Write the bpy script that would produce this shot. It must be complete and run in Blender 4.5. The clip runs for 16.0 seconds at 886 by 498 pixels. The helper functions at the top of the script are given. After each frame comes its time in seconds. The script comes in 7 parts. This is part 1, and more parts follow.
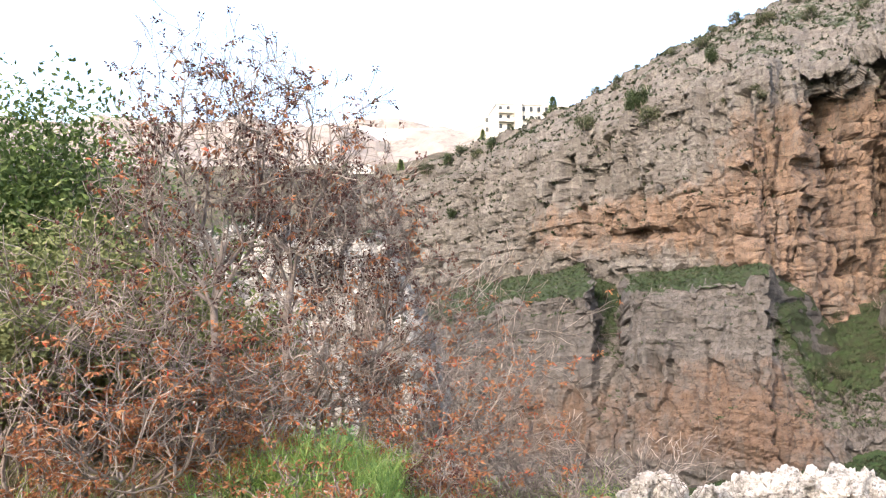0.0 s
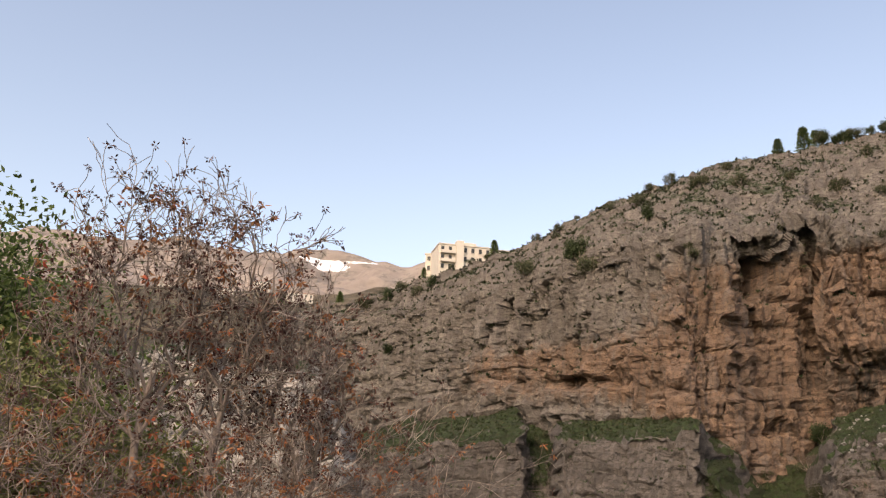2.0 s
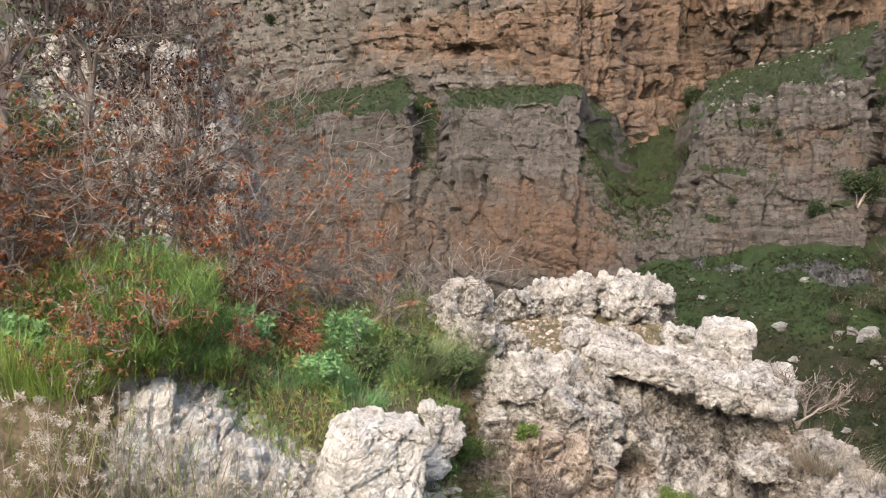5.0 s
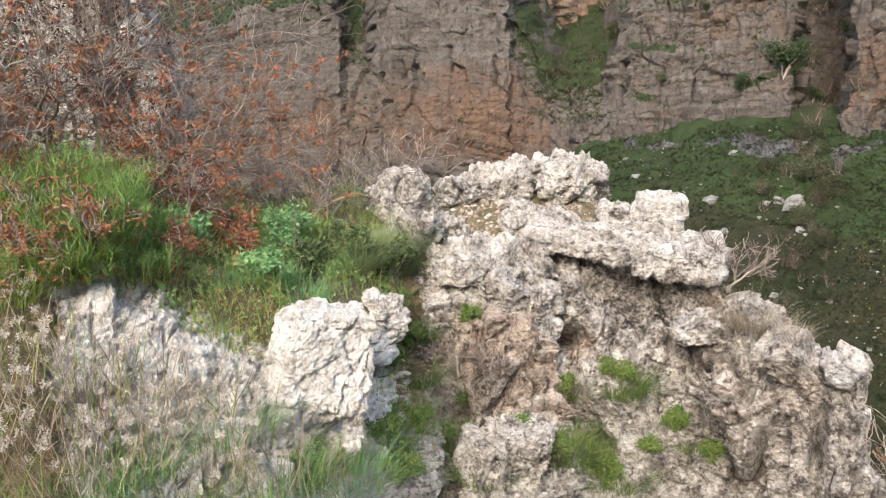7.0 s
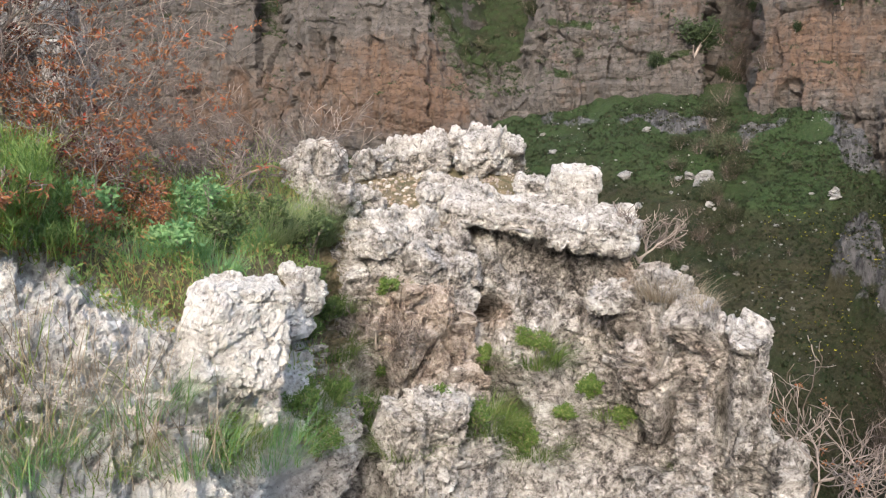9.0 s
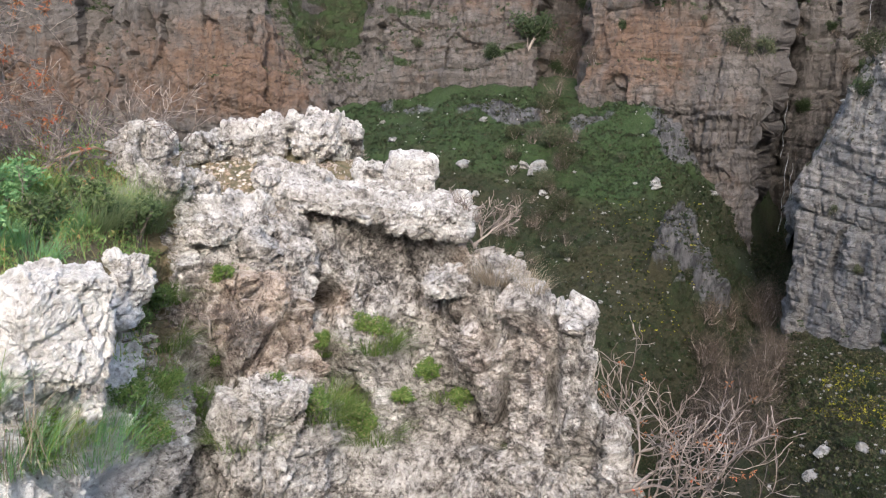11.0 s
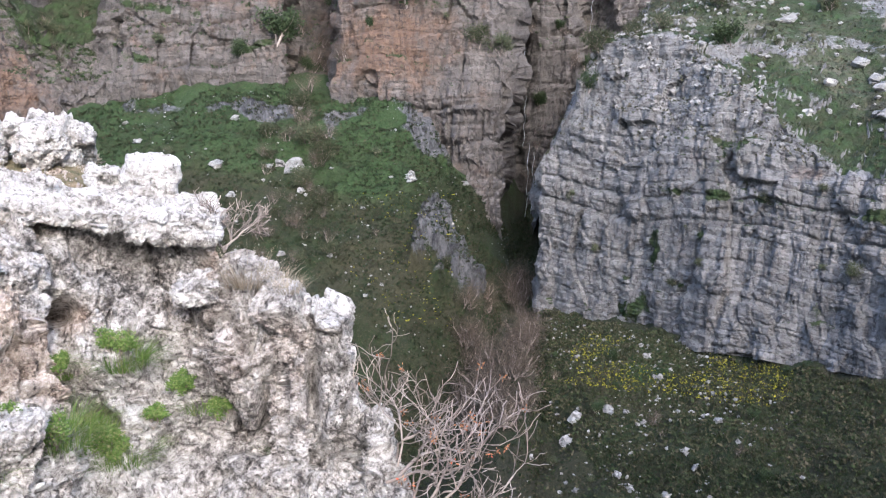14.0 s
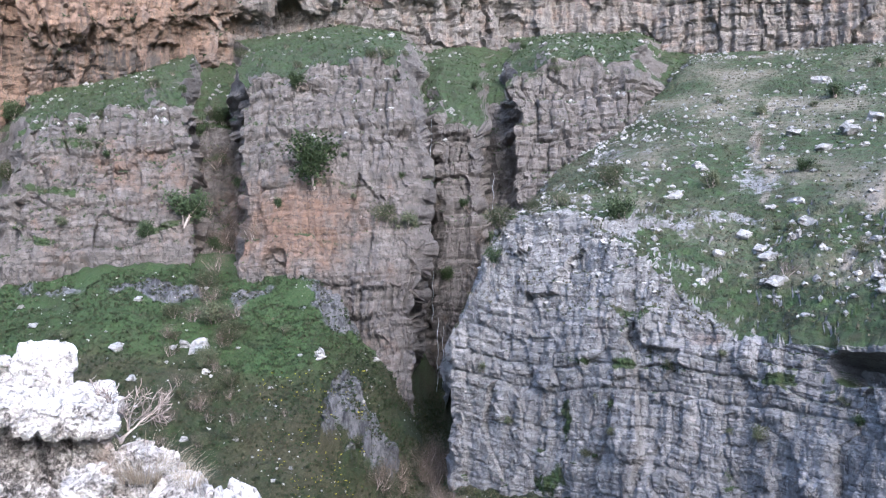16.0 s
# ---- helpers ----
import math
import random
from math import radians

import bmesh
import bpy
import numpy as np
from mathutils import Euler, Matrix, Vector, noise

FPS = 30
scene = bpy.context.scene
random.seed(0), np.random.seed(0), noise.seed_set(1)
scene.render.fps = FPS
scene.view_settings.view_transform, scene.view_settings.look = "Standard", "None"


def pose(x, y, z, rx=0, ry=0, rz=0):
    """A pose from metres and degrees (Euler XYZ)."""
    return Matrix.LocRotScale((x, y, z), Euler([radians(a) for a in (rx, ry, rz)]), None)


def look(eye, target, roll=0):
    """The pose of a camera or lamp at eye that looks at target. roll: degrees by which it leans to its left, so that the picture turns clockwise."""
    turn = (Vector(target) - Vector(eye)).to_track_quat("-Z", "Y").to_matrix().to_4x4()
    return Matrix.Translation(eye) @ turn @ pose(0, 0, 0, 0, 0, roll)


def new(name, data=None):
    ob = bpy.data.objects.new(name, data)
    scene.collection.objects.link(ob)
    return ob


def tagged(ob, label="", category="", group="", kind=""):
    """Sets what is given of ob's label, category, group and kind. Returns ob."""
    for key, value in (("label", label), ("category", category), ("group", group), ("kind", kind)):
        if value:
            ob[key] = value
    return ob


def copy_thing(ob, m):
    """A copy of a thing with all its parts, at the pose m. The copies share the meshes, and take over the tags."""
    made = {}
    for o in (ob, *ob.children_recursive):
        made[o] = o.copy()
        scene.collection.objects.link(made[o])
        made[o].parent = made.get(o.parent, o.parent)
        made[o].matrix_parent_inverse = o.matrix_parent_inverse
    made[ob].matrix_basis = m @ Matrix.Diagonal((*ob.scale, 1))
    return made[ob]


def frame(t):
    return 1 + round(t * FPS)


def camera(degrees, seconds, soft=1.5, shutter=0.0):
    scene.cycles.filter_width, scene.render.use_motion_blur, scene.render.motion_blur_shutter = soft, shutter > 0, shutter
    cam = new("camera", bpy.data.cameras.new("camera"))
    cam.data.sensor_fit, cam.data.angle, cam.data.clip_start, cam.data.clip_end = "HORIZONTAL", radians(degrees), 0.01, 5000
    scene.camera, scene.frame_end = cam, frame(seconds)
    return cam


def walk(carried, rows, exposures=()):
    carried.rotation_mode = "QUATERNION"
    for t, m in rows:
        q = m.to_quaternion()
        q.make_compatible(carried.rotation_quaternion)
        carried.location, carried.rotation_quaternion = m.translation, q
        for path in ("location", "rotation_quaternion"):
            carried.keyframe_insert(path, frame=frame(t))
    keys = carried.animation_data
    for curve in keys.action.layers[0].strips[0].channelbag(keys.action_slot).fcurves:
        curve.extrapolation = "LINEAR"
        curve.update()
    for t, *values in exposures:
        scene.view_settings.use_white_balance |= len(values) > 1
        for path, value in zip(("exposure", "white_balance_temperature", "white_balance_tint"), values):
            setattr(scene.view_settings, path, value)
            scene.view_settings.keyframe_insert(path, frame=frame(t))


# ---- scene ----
cam = camera(54.4, 16.0, soft=1.25)

# seconds, eye x y z, heading (degrees right of +y), pitch, lean
PATH = [
    (0, -0.015, 0.005, 1.648, -0.00, 7.68, -0.62),
    (0.5, -0.021, 0.003, 1.679, -0.73, 12.72, -1.44),
    (1, -0.033, 0.000, 1.694, -0.89, 15.65, -0.36),
    (1.5, -0.039, -0.002, 1.700, 1.22, 16.80, 1.42),
    (2, -0.035, -0.001, 1.700, 4.05, 16.80, 2.26),
    (2.5, -0.017, 0.005, 1.696, 6.83, 15.41, 2.47),
    (3, -0.015, 0.005, 1.663, 9.54, 10.31, 3.09),
    (3.5, -0.012, 0.006, 1.644, 10.76, 6.19, 2.61),
    (4, -0.007, 0.004, 1.643, 11.46, 1.78, 1.97),
    (4.5, -0.004, 0.002, 1.644, 11.44, -2.03, 0.85),
    (4.7, -0.002, 0.001, 1.639, 11.34, -3.17, 0.38),
    (6.8, -0.004, 0.002, 1.601, 15.46, -11.46, -2.68),
    (7, 0.000, 0.000, 1.600, 15.79, -11.92, -2.78),
    (7.5, 0.002, -0.001, 1.594, 16.69, -12.54, -2.64),
    (8, 0.005, -0.003, 1.588, 18.33, -13.18, -2.34),
    (8.5, 0.011, -0.006, 1.584, 19.71, -13.45, -2.01),
    (9, 0.012, -0.007, 1.583, 21.18, -13.78, -1.87),
    (9.5, 0.018, -0.009, 1.577, 24.44, -13.82, -1.13),
    (9.7, 0.013, -0.007, 1.585, 25.97, -13.77, -0.75),
    (11.8, 0.044, -0.023, 1.564, 35.06, -15.91, 0.46),
    (12, 0.049, -0.026, 1.564, 35.99, -16.22, 0.33),
    (12.5, 0.056, -0.030, 1.559, 38.22, -16.82, -0.22),
    (13, 0.061, -0.032, 1.557, 41.26, -17.69, -0.25),
    (13.5, 0.071, -0.038, 1.565, 45.03, -17.43, 0.64),
    (14, 0.085, -0.045, 1.578, 48.30, -14.73, 1.11),
    (14.5, 0.084, -0.045, 1.594, 50.51, -10.61, 0.76),
    (15, 0.084, -0.045, 1.605, 50.99, -6.59, 0.39),
    (15.5, 0.089, -0.047, 1.610, 52.18, -3.90, 0.66),
    (16, 0.092, -0.049, 1.603, 54.16, -3.06, 0.45),
]


def eye_pose(x, y, z, heading, pitch, lean):
    h, p = radians(heading), radians(pitch)
    ahead = Vector((math.cos(p) * math.sin(h), math.cos(p) * math.cos(h), math.sin(p)))
    return look((x, y, z), Vector((x, y, z)) + 10 * ahead, lean)


walk(cam, [(t, eye_pose(*rest)) for t, *rest in PATH],
     exposures=[(0, 1.5, 7000, 12), (0.5, 1.02, 7000, 12), (1, 0.5, 8400, 18), (1.5, 0.32, 8500, 18), (2, 0.27, 8500, 18), (2.5, 0.31, 8200, 17),
                (3, 0.98, 7200, 11), (3.5, 1.3, 7300, 12), (4, 1.18, 7400, 12), (4.5, 0.85, 7300, 11), (7, 1.05, 7000, 9), (9.7, 0.95, 6700, 9),
                (11.8, 0.95, 6350, 10), (13, 1.02, 6250, 10), (14, 1.4, 5900, 12), (15, 1.7, 5600, 13), (16, 1.72, 5550, 13)])

# ---- world and sun ----
SUN_HEADING, SUN_HEIGHT = 212.0, 36.0
world = bpy.data.worlds.new("sky")
scene.world = world
world.use_nodes = True
wn = world.node_tree
sky = wn.nodes.new("ShaderNodeTexSky")
sky.sky_type = "NISHITA"
sky.sun_disc = False
sky.sun_elevation, sky.sun_rotation = radians(SUN_HEIGHT), radians(SUN_HEADING)
sky.dust_density, sky.air_density = 3.0, 1.0
wn.nodes["Background"].inputs["Strength"].default_value = 0.28
wn.links.new(sky.outputs["Color"], wn.nodes["Background"].inputs["Color"])

lamp = bpy.data.lights.new("sun", "SUN")
lamp.energy, lamp.angle, lamp.color = 0.95, radians(14), (1.0, 0.97, 0.94)
sun = new("sun", lamp)
sh, se = radians(SUN_HEADING), radians(SUN_HEIGHT)
sun.matrix_world = look((60 * math.sin(sh) * math.cos(se), 60 * math.cos(sh) * math.cos(se), 60 * math.sin(se)), (0, 0, 0))

# ---- materials ----
def node_mat(name, rough=0.9):
    m = bpy.data.materials.new(name)
    m.use_nodes = True
    nt = m.node_tree
    bsdf = nt.nodes["Principled BSDF"]
    bsdf.inputs["Roughness"].default_value = rough
    bsdf.inputs["Specular IOR Level"].default_value = 0.25
    return m, nt, bsdf


def n_coord(nt, scale=(1, 1, 1)):
    geo = nt.nodes.new("ShaderNodeNewGeometry")
    mp = nt.nodes.new("ShaderNodeMapping")
    mp.inputs["Scale"].default_value = scale
    nt.links.new(geo.outputs["Position"], mp.inputs["Vector"])
    return mp.outputs["Vector"]


def n_noise(nt, vec, scale, detail=5.0, rough=0.6, distort=0.0):
    n = nt.nodes.new("ShaderNodeTexNoise")
    n.inputs["Scale"].default_value = scale
    n.inputs["Detail"].default_value = detail
    n.inputs["Roughness"].default_value = rough
    n.inputs["Distortion"].default_value = distort
    nt.links.new(vec, n.inputs["Vector"])
    return n.outputs["Fac"]


def n_ramp(nt, fac, lo, hi):
    r = nt.nodes.new("ShaderNodeMapRange")
    r.interpolation_type = "SMOOTHSTEP"
    r.inputs["From Min"].default_value, r.inputs["From Max"].default_value = lo, hi
    nt.links.new(fac, r.inputs["Value"])
    return r.outputs["Result"]


def n_colours(nt, fac, stops):
    r = nt.nodes.new("ShaderNodeValToRGB")
    while len(r.color_ramp.elements) < len(stops):
        r.color_ramp.elements.new(0.5)
    for e, (p, col) in zip(r.color_ramp.elements, stops):
        e.position, e.color = p, (*col, 1)
    nt.links.new(fac, r.inputs["Fac"])
    return r.outputs["Color"]


def n_mix(nt, fac, a, b, blend="MIX"):
    m = nt.nodes.new("ShaderNodeMix")
    m.data_type, m.blend_type = "RGBA", blend
    for sock, v in ((m.inputs["Factor"], fac), (m.inputs["A"], a), (m.inputs["B"], b)):
        if isinstance(v, bpy.types.NodeSocket):
            nt.links.new(v, sock)
        elif isinstance(v, tuple):
            sock.default_value = (*v, 1)
        else:
            sock.default_value = v
    return m.outputs["Result"]


def n_math(nt, op, a, b=0.0):
    m = nt.nodes.new("ShaderNodeMath")
    m.operation = op
    for sock, v in zip(m.inputs, (a, b)):
        if isinstance(v, bpy.types.NodeSocket):
            nt.links.new(v, sock)
        else:
            sock.default_value = v
    return m.outputs["Value"]


def n_joints(nt, long, tall, warp, seed):
    """Courses of roughly squared blocks on a wall: 1 on the joints, and a random level for each block."""
    geo = nt.nodes.new("ShaderNodeNewGeometry")
    along = nt.nodes.new("ShaderNodeVectorMath")
    along.operation = "DOT_PRODUCT"
    along.inputs[1].default_value = (0.8, -0.6, 0.0)
    nt.links.new(geo.outputs["Position"], along.inputs[0])
    parts = nt.nodes.new("ShaderNodeSeparateXYZ")
    nt.links.new(geo.outputs["Position"], parts.inputs[0])
    both = nt.nodes.new("ShaderNodeCombineXYZ")
    nz = n_noise(nt, geo.outputs["Position"], 0.35, 5, 0.65)
    nz2 = n_noise(nt, n_coord(nt, (1, 1, 0.3)), 0.22 + 0.01 * seed, 5, 0.65)
    nt.links.new(n_math(nt, "ADD", along.outputs["Value"], n_math(nt, "MULTIPLY", nz2, 6 * warp)), both.inputs[0])
    nt.links.new(n_math(nt, "ADD", parts.outputs["Z"], n_math(nt, "MULTIPLY", nz, 3 * warp)), both.inputs[1])
    br = nt.nodes.new("ShaderNodeTexBrick")
    br.offset, br.squash, br.squash_frequency = 0.41, 0.7, 3
    for key, value in (("Scale", 1.0), ("Mortar Size", 0.07 * tall), ("Mortar Smooth", 0.6), ("Brick Width", long), ("Row Height", tall), ("Bias", 0.0)):
        br.inputs[key].default_value = value
    br.inputs["Color1"].default_value, br.inputs["Color2"].default_value, br.inputs["Mortar"].default_value = (0, 0, 0, 1), (1, 1, 1, 1), (0.5, 0.5, 0.5, 1)
    nt.links.new(both.outputs["Vector"], br.inputs["Vector"])
    return br.outputs["Fac"], n_math(nt, "ADD", br.outputs["Color"], 0.0)


def n_attr(nt, name):
    a = nt.nodes.new("ShaderNodeAttribute")
    a.attribute_name = name
    return a.outputs["Fac"]


def n_bump(nt, bsdf, height, strength, distance):
    b = nt.nodes.new("ShaderNodeBump")
    b.inputs["Strength"].default_value, b.inputs["Distance"].default_value = strength, distance
    nt.links.new(height, b.inputs["Height"])
    nt.links.new(b.outputs["Normal"], bsdf.inputs["Normal"])


# turf darker than its own colour, standing in for the gorge's shade
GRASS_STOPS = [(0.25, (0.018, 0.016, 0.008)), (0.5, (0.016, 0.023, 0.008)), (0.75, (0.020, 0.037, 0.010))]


LEDGE_STOPS = [(0.3, (0.036, 0.033, 0.018)), (0.48, (0.026, 0.036, 0.014)), (0.7, (0.032, 0.058, 0.018))]


def cliff_material(name, grey_lo, grey_hi, ochre_lo, ochre_hi):
    """Weathered bedded limestone: grey skin, ochre scars, dark water streaks that also paint shade in recesses, grass
    on the ledges.
    """
    m, nt, bsdf = node_mat(name)
    v = n_coord(nt)
    grain = n_noise(nt, v, 1.3, 8, 0.7)
    beds = n_noise(nt, n_coord(nt, (0.08, 0.08, 1.0)), 1.1, 6, 0.65, 0.4)
    streak = n_noise(nt, n_coord(nt, (1.0, 1.0, 0.07)), 0.8, 6, 0.7)
    grey = n_mix(nt, grain, grey_lo, grey_hi)
    grey = n_mix(nt, n_ramp(nt, beds, 0.35, 0.7), grey, n_mix(nt, grain, grey_lo, tuple(1.25 * c for c in grey_hi)))
    ochre = n_mix(nt, n_noise(nt, v, 0.5, 6, 0.65), ochre_lo, ochre_hi)
    runs = n_noise(nt, n_coord(nt, (1.0, 1.0, 0.05)), 0.55, 7, 0.7, 0.3)
    ochre = n_mix(nt, n_math(nt, "MULTIPLY", n_ramp(nt, runs, 0.5, 0.62), 0.5), ochre, grey)
    grey = n_mix(nt, n_math(nt, "MULTIPLY", n_ramp(nt, runs, 0.52, 0.36), 0.6), grey, tuple(1.2 * c for c in grey_hi))
    warm = n_math(nt, "ADD", n_attr(nt, "ochre"), n_math(nt, "MULTIPLY", n_math(nt, "SUBTRACT", n_noise(nt, v, 0.3, 6, 0.7), 0.5), 1.2))
    col = n_mix(nt, n_ramp(nt, warm, 0.3, 0.75), grey, ochre)
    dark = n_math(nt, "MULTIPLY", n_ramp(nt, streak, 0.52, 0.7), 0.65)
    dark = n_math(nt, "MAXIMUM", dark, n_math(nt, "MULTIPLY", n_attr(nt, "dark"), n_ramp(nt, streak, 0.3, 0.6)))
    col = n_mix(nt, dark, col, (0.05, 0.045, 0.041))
    crack = n_noise(nt, n_coord(nt, (1.0, 1.0, 1.6)), 2.2, 9, 0.8, 0.6)
    col = n_mix(nt, n_math(nt, "MULTIPLY", n_ramp(nt, crack, 0.53, 0.66), 0.75), col, (0.042, 0.037, 0.033))
    joint, block = n_joints(nt, 2.6, 1.15, 1.3, 0)
    slit, chip = n_joints(nt, 1.1, 0.42, 1.0, 5)
    here = n_ramp(nt, n_noise(nt, n_coord(nt, (0.5, 0.5, 1.0)), 0.22, 6, 0.7), 0.4, 0.6)
    col = n_mix(nt, n_math(nt, "MULTIPLY", n_ramp(nt, block, 1.0, 0.0), 0.22), col, (0.06, 0.053, 0.048))
    col = n_mix(nt, n_math(nt, "MULTIPLY", n_math(nt, "MULTIPLY", chip, here), 0.35), col, n_mix(nt, n_ramp(nt, warm, 0.3, 0.75), tuple(1.35 * c for c in grey_hi), tuple(1.3 * c for c in ochre_hi)))
    col = n_mix(nt, n_math(nt, "MULTIPLY", n_math(nt, "MULTIPLY", joint, n_ramp(nt, grain, 0.42, 0.56)), 0.65), col, (0.035, 0.031, 0.028))
    col = n_mix(nt, n_math(nt, "MULTIPLY", n_math(nt, "MULTIPLY", slit, here), 0.5), col, (0.035, 0.031, 0.028))
    green = n_colours(nt, n_noise(nt, v, 0.6, 6, 0.7), LEDGE_STOPS)
    g = n_math(nt, "ADD", n_attr(nt, "grass"), n_math(nt, "MULTIPLY", n_math(nt, "SUBTRACT", n_noise(nt, v, 0.9, 7, 0.75), 0.5), 1.5))
    green = n_mix(nt, n_ramp(nt, n_math(nt, "ADD", n_attr(nt, "soil"), n_math(nt, "MULTIPLY", grain, 0.5)), 0.5, 0.95), green, (0.17, 0.145, 0.115))
    col = n_mix(nt, n_ramp(nt, g, 0.4, 0.62), col, green)
    nt.links.new(col, bsdf.inputs["Base Color"])
    h = n_math(nt, "ADD", n_math(nt, "MULTIPLY", grain, 0.6), n_math(nt, "ADD", n_math(nt, "MULTIPLY", beds, 0.8), n_math(nt, "MULTIPLY", streak, 0.3)))
    h = n_math(nt, "ADD", h, n_math(nt, "SUBTRACT", n_math(nt, "ADD", n_math(nt, "MULTIPLY", block, 0.5), n_math(nt, "MULTIPLY", chip, 0.25)), n_math(nt, "MULTIPLY", joint, 0.4)))
    n_bump(nt, bsdf, h, 0.9, 0.6)
    return m


def slope_material(name, scale=1.0, stops=GRASS_STOPS):
    """Winter turf with dry scrub, bare soil and stones showing."""
    m, nt, bsdf = node_mat(name)
    v = n_coord(nt)
    fine = n_noise(nt, v, 1.6 * scale, 8, 0.75)
    patch = n_noise(nt, v, 0.12 * scale, 5, 0.65)
    col = n_colours(nt, n_noise(nt, v, 0.45 * scale, 7, 0.7), stops)
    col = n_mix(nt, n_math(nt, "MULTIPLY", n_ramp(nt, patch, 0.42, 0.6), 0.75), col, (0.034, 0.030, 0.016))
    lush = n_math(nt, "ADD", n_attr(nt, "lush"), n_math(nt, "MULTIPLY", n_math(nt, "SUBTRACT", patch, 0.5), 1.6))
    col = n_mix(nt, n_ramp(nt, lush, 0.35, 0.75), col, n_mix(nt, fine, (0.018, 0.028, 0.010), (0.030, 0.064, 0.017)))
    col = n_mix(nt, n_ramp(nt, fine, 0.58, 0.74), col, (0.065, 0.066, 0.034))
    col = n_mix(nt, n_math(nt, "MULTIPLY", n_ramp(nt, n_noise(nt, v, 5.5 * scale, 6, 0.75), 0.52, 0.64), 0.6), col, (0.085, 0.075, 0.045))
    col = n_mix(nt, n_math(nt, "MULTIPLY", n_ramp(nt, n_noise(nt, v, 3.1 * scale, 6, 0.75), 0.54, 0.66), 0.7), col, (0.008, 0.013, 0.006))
    col = n_mix(nt, n_ramp(nt, n_math(nt, "ADD", n_attr(nt, "soil"), n_math(nt, "MULTIPLY", fine, 0.4)), 0.5, 0.8), col, (0.2, 0.15, 0.105))
    stone = n_mix(nt, n_ramp(nt, n_noise(nt, n_coord(nt, (1.0, 1.0, 0.3)), 1.1 * scale, 8, 0.8), 0.35, 0.65), (0.022, 0.022, 0.025), (0.125, 0.124, 0.127))
    col = n_mix(nt, n_ramp(nt, n_math(nt, "ADD", n_attr(nt, "rock"), n_math(nt, "MULTIPLY", n_math(nt, "SUBTRACT", fine, 0.5), 0.9)), 0.4, 0.6), col, stone)
    nt.links.new(col, bsdf.inputs["Base Color"])
    n_bump(nt, bsdf, fine, 0.9, 0.5 / scale)
    return m


def karst_material(name):
    """Pale limestone close by: white weathered skin, lichened grey mottling, dark pits, ochre clay in the hollows;
    whiter or darker by region.
    """
    m, nt, bsdf = node_mat(name)
    v = n_coord(nt)
    tone = n_noise(nt, v, 10, 7, 0.74, 0.5)
    broad = n_noise(nt, v, 3.4, 8, 0.7, 0.3)
    fine = n_noise(nt, v, 42, 4, 0.7)
    big = n_noise(nt, v, 1.1, 4, 0.6)
    skin = n_math(nt, "ADD", n_math(nt, "MULTIPLY", tone, 0.7), n_math(nt, "ADD", n_math(nt, "MULTIPLY", broad, 0.25), n_math(nt, "MULTIPLY", fine, 0.35)))
    skin = n_math(nt, "ADD", skin, n_math(nt, "SUBTRACT", n_math(nt, "MULTIPLY", n_attr(nt, "whiteness"), 0.095), n_math(nt, "MULTIPLY", n_attr(nt, "darker_skin"), 0.05)))
    col = n_colours(nt, skin, [(0.50, (0.05, 0.045, 0.041)), (0.565, (0.19, 0.172, 0.156)), (0.625, (0.37, 0.342, 0.314)), (0.695, (0.55, 0.52, 0.485)), (0.785, (0.76, 0.735, 0.70))])
    warm = n_math(nt, "ADD", n_attr(nt, "ochre"), n_math(nt, "MULTIPLY", n_math(nt, "SUBTRACT", big, 0.54), 1.2))
    clay = n_colours(nt, skin, [(0.50, (0.075, 0.054, 0.042)), (0.585, (0.25, 0.185, 0.145)), (0.67, (0.45, 0.36, 0.295)), (0.78, (0.64, 0.555, 0.48))])
    col = n_mix(nt, n_math(nt, "MULTIPLY", n_ramp(nt, warm, 0.2, 0.7), 0.85), col, clay)
    pit = n_ramp(nt, n_math(nt, "SUBTRACT", n_noise(nt, v, 23, 3, 0.6, 0.6), n_math(nt, "MULTIPLY", n_attr(nt, "whiteness"), 0.06)), 0.585, 0.635)
    col = n_mix(nt, n_math(nt, "MULTIPLY", pit, 0.62), col, (0.05, 0.043, 0.038))
    turf = n_math(nt, "ADD", n_attr(nt, "grass"), n_math(nt, "MULTIPLY", n_math(nt, "SUBTRACT", broad, 0.5), 1.6))
    col = n_mix(nt, n_ramp(nt, turf, 0.45, 0.7), col, n_colours(nt, n_noise(nt, v, 9, 8, 0.8), [(0.3, (0.075, 0.085, 0.036)), (0.5, (0.19, 0.155, 0.09)), (0.7, (0.36, 0.28, 0.19))]))
    nt.links.new(col, bsdf.inputs["Base Color"])
    h = n_math(nt, "ADD", n_math(nt, "SUBTRACT", n_math(nt, "MULTIPLY", tone, 0.8), n_math(nt, "MULTIPLY", pit, 0.15)), n_math(nt, "ADD", n_math(nt, "MULTIPLY", fine, 0.25), n_math(nt, "MULTIPLY", broad, 0.4)))
    n_bump(nt, bsdf, h, 1.0, 0.08)
    return m


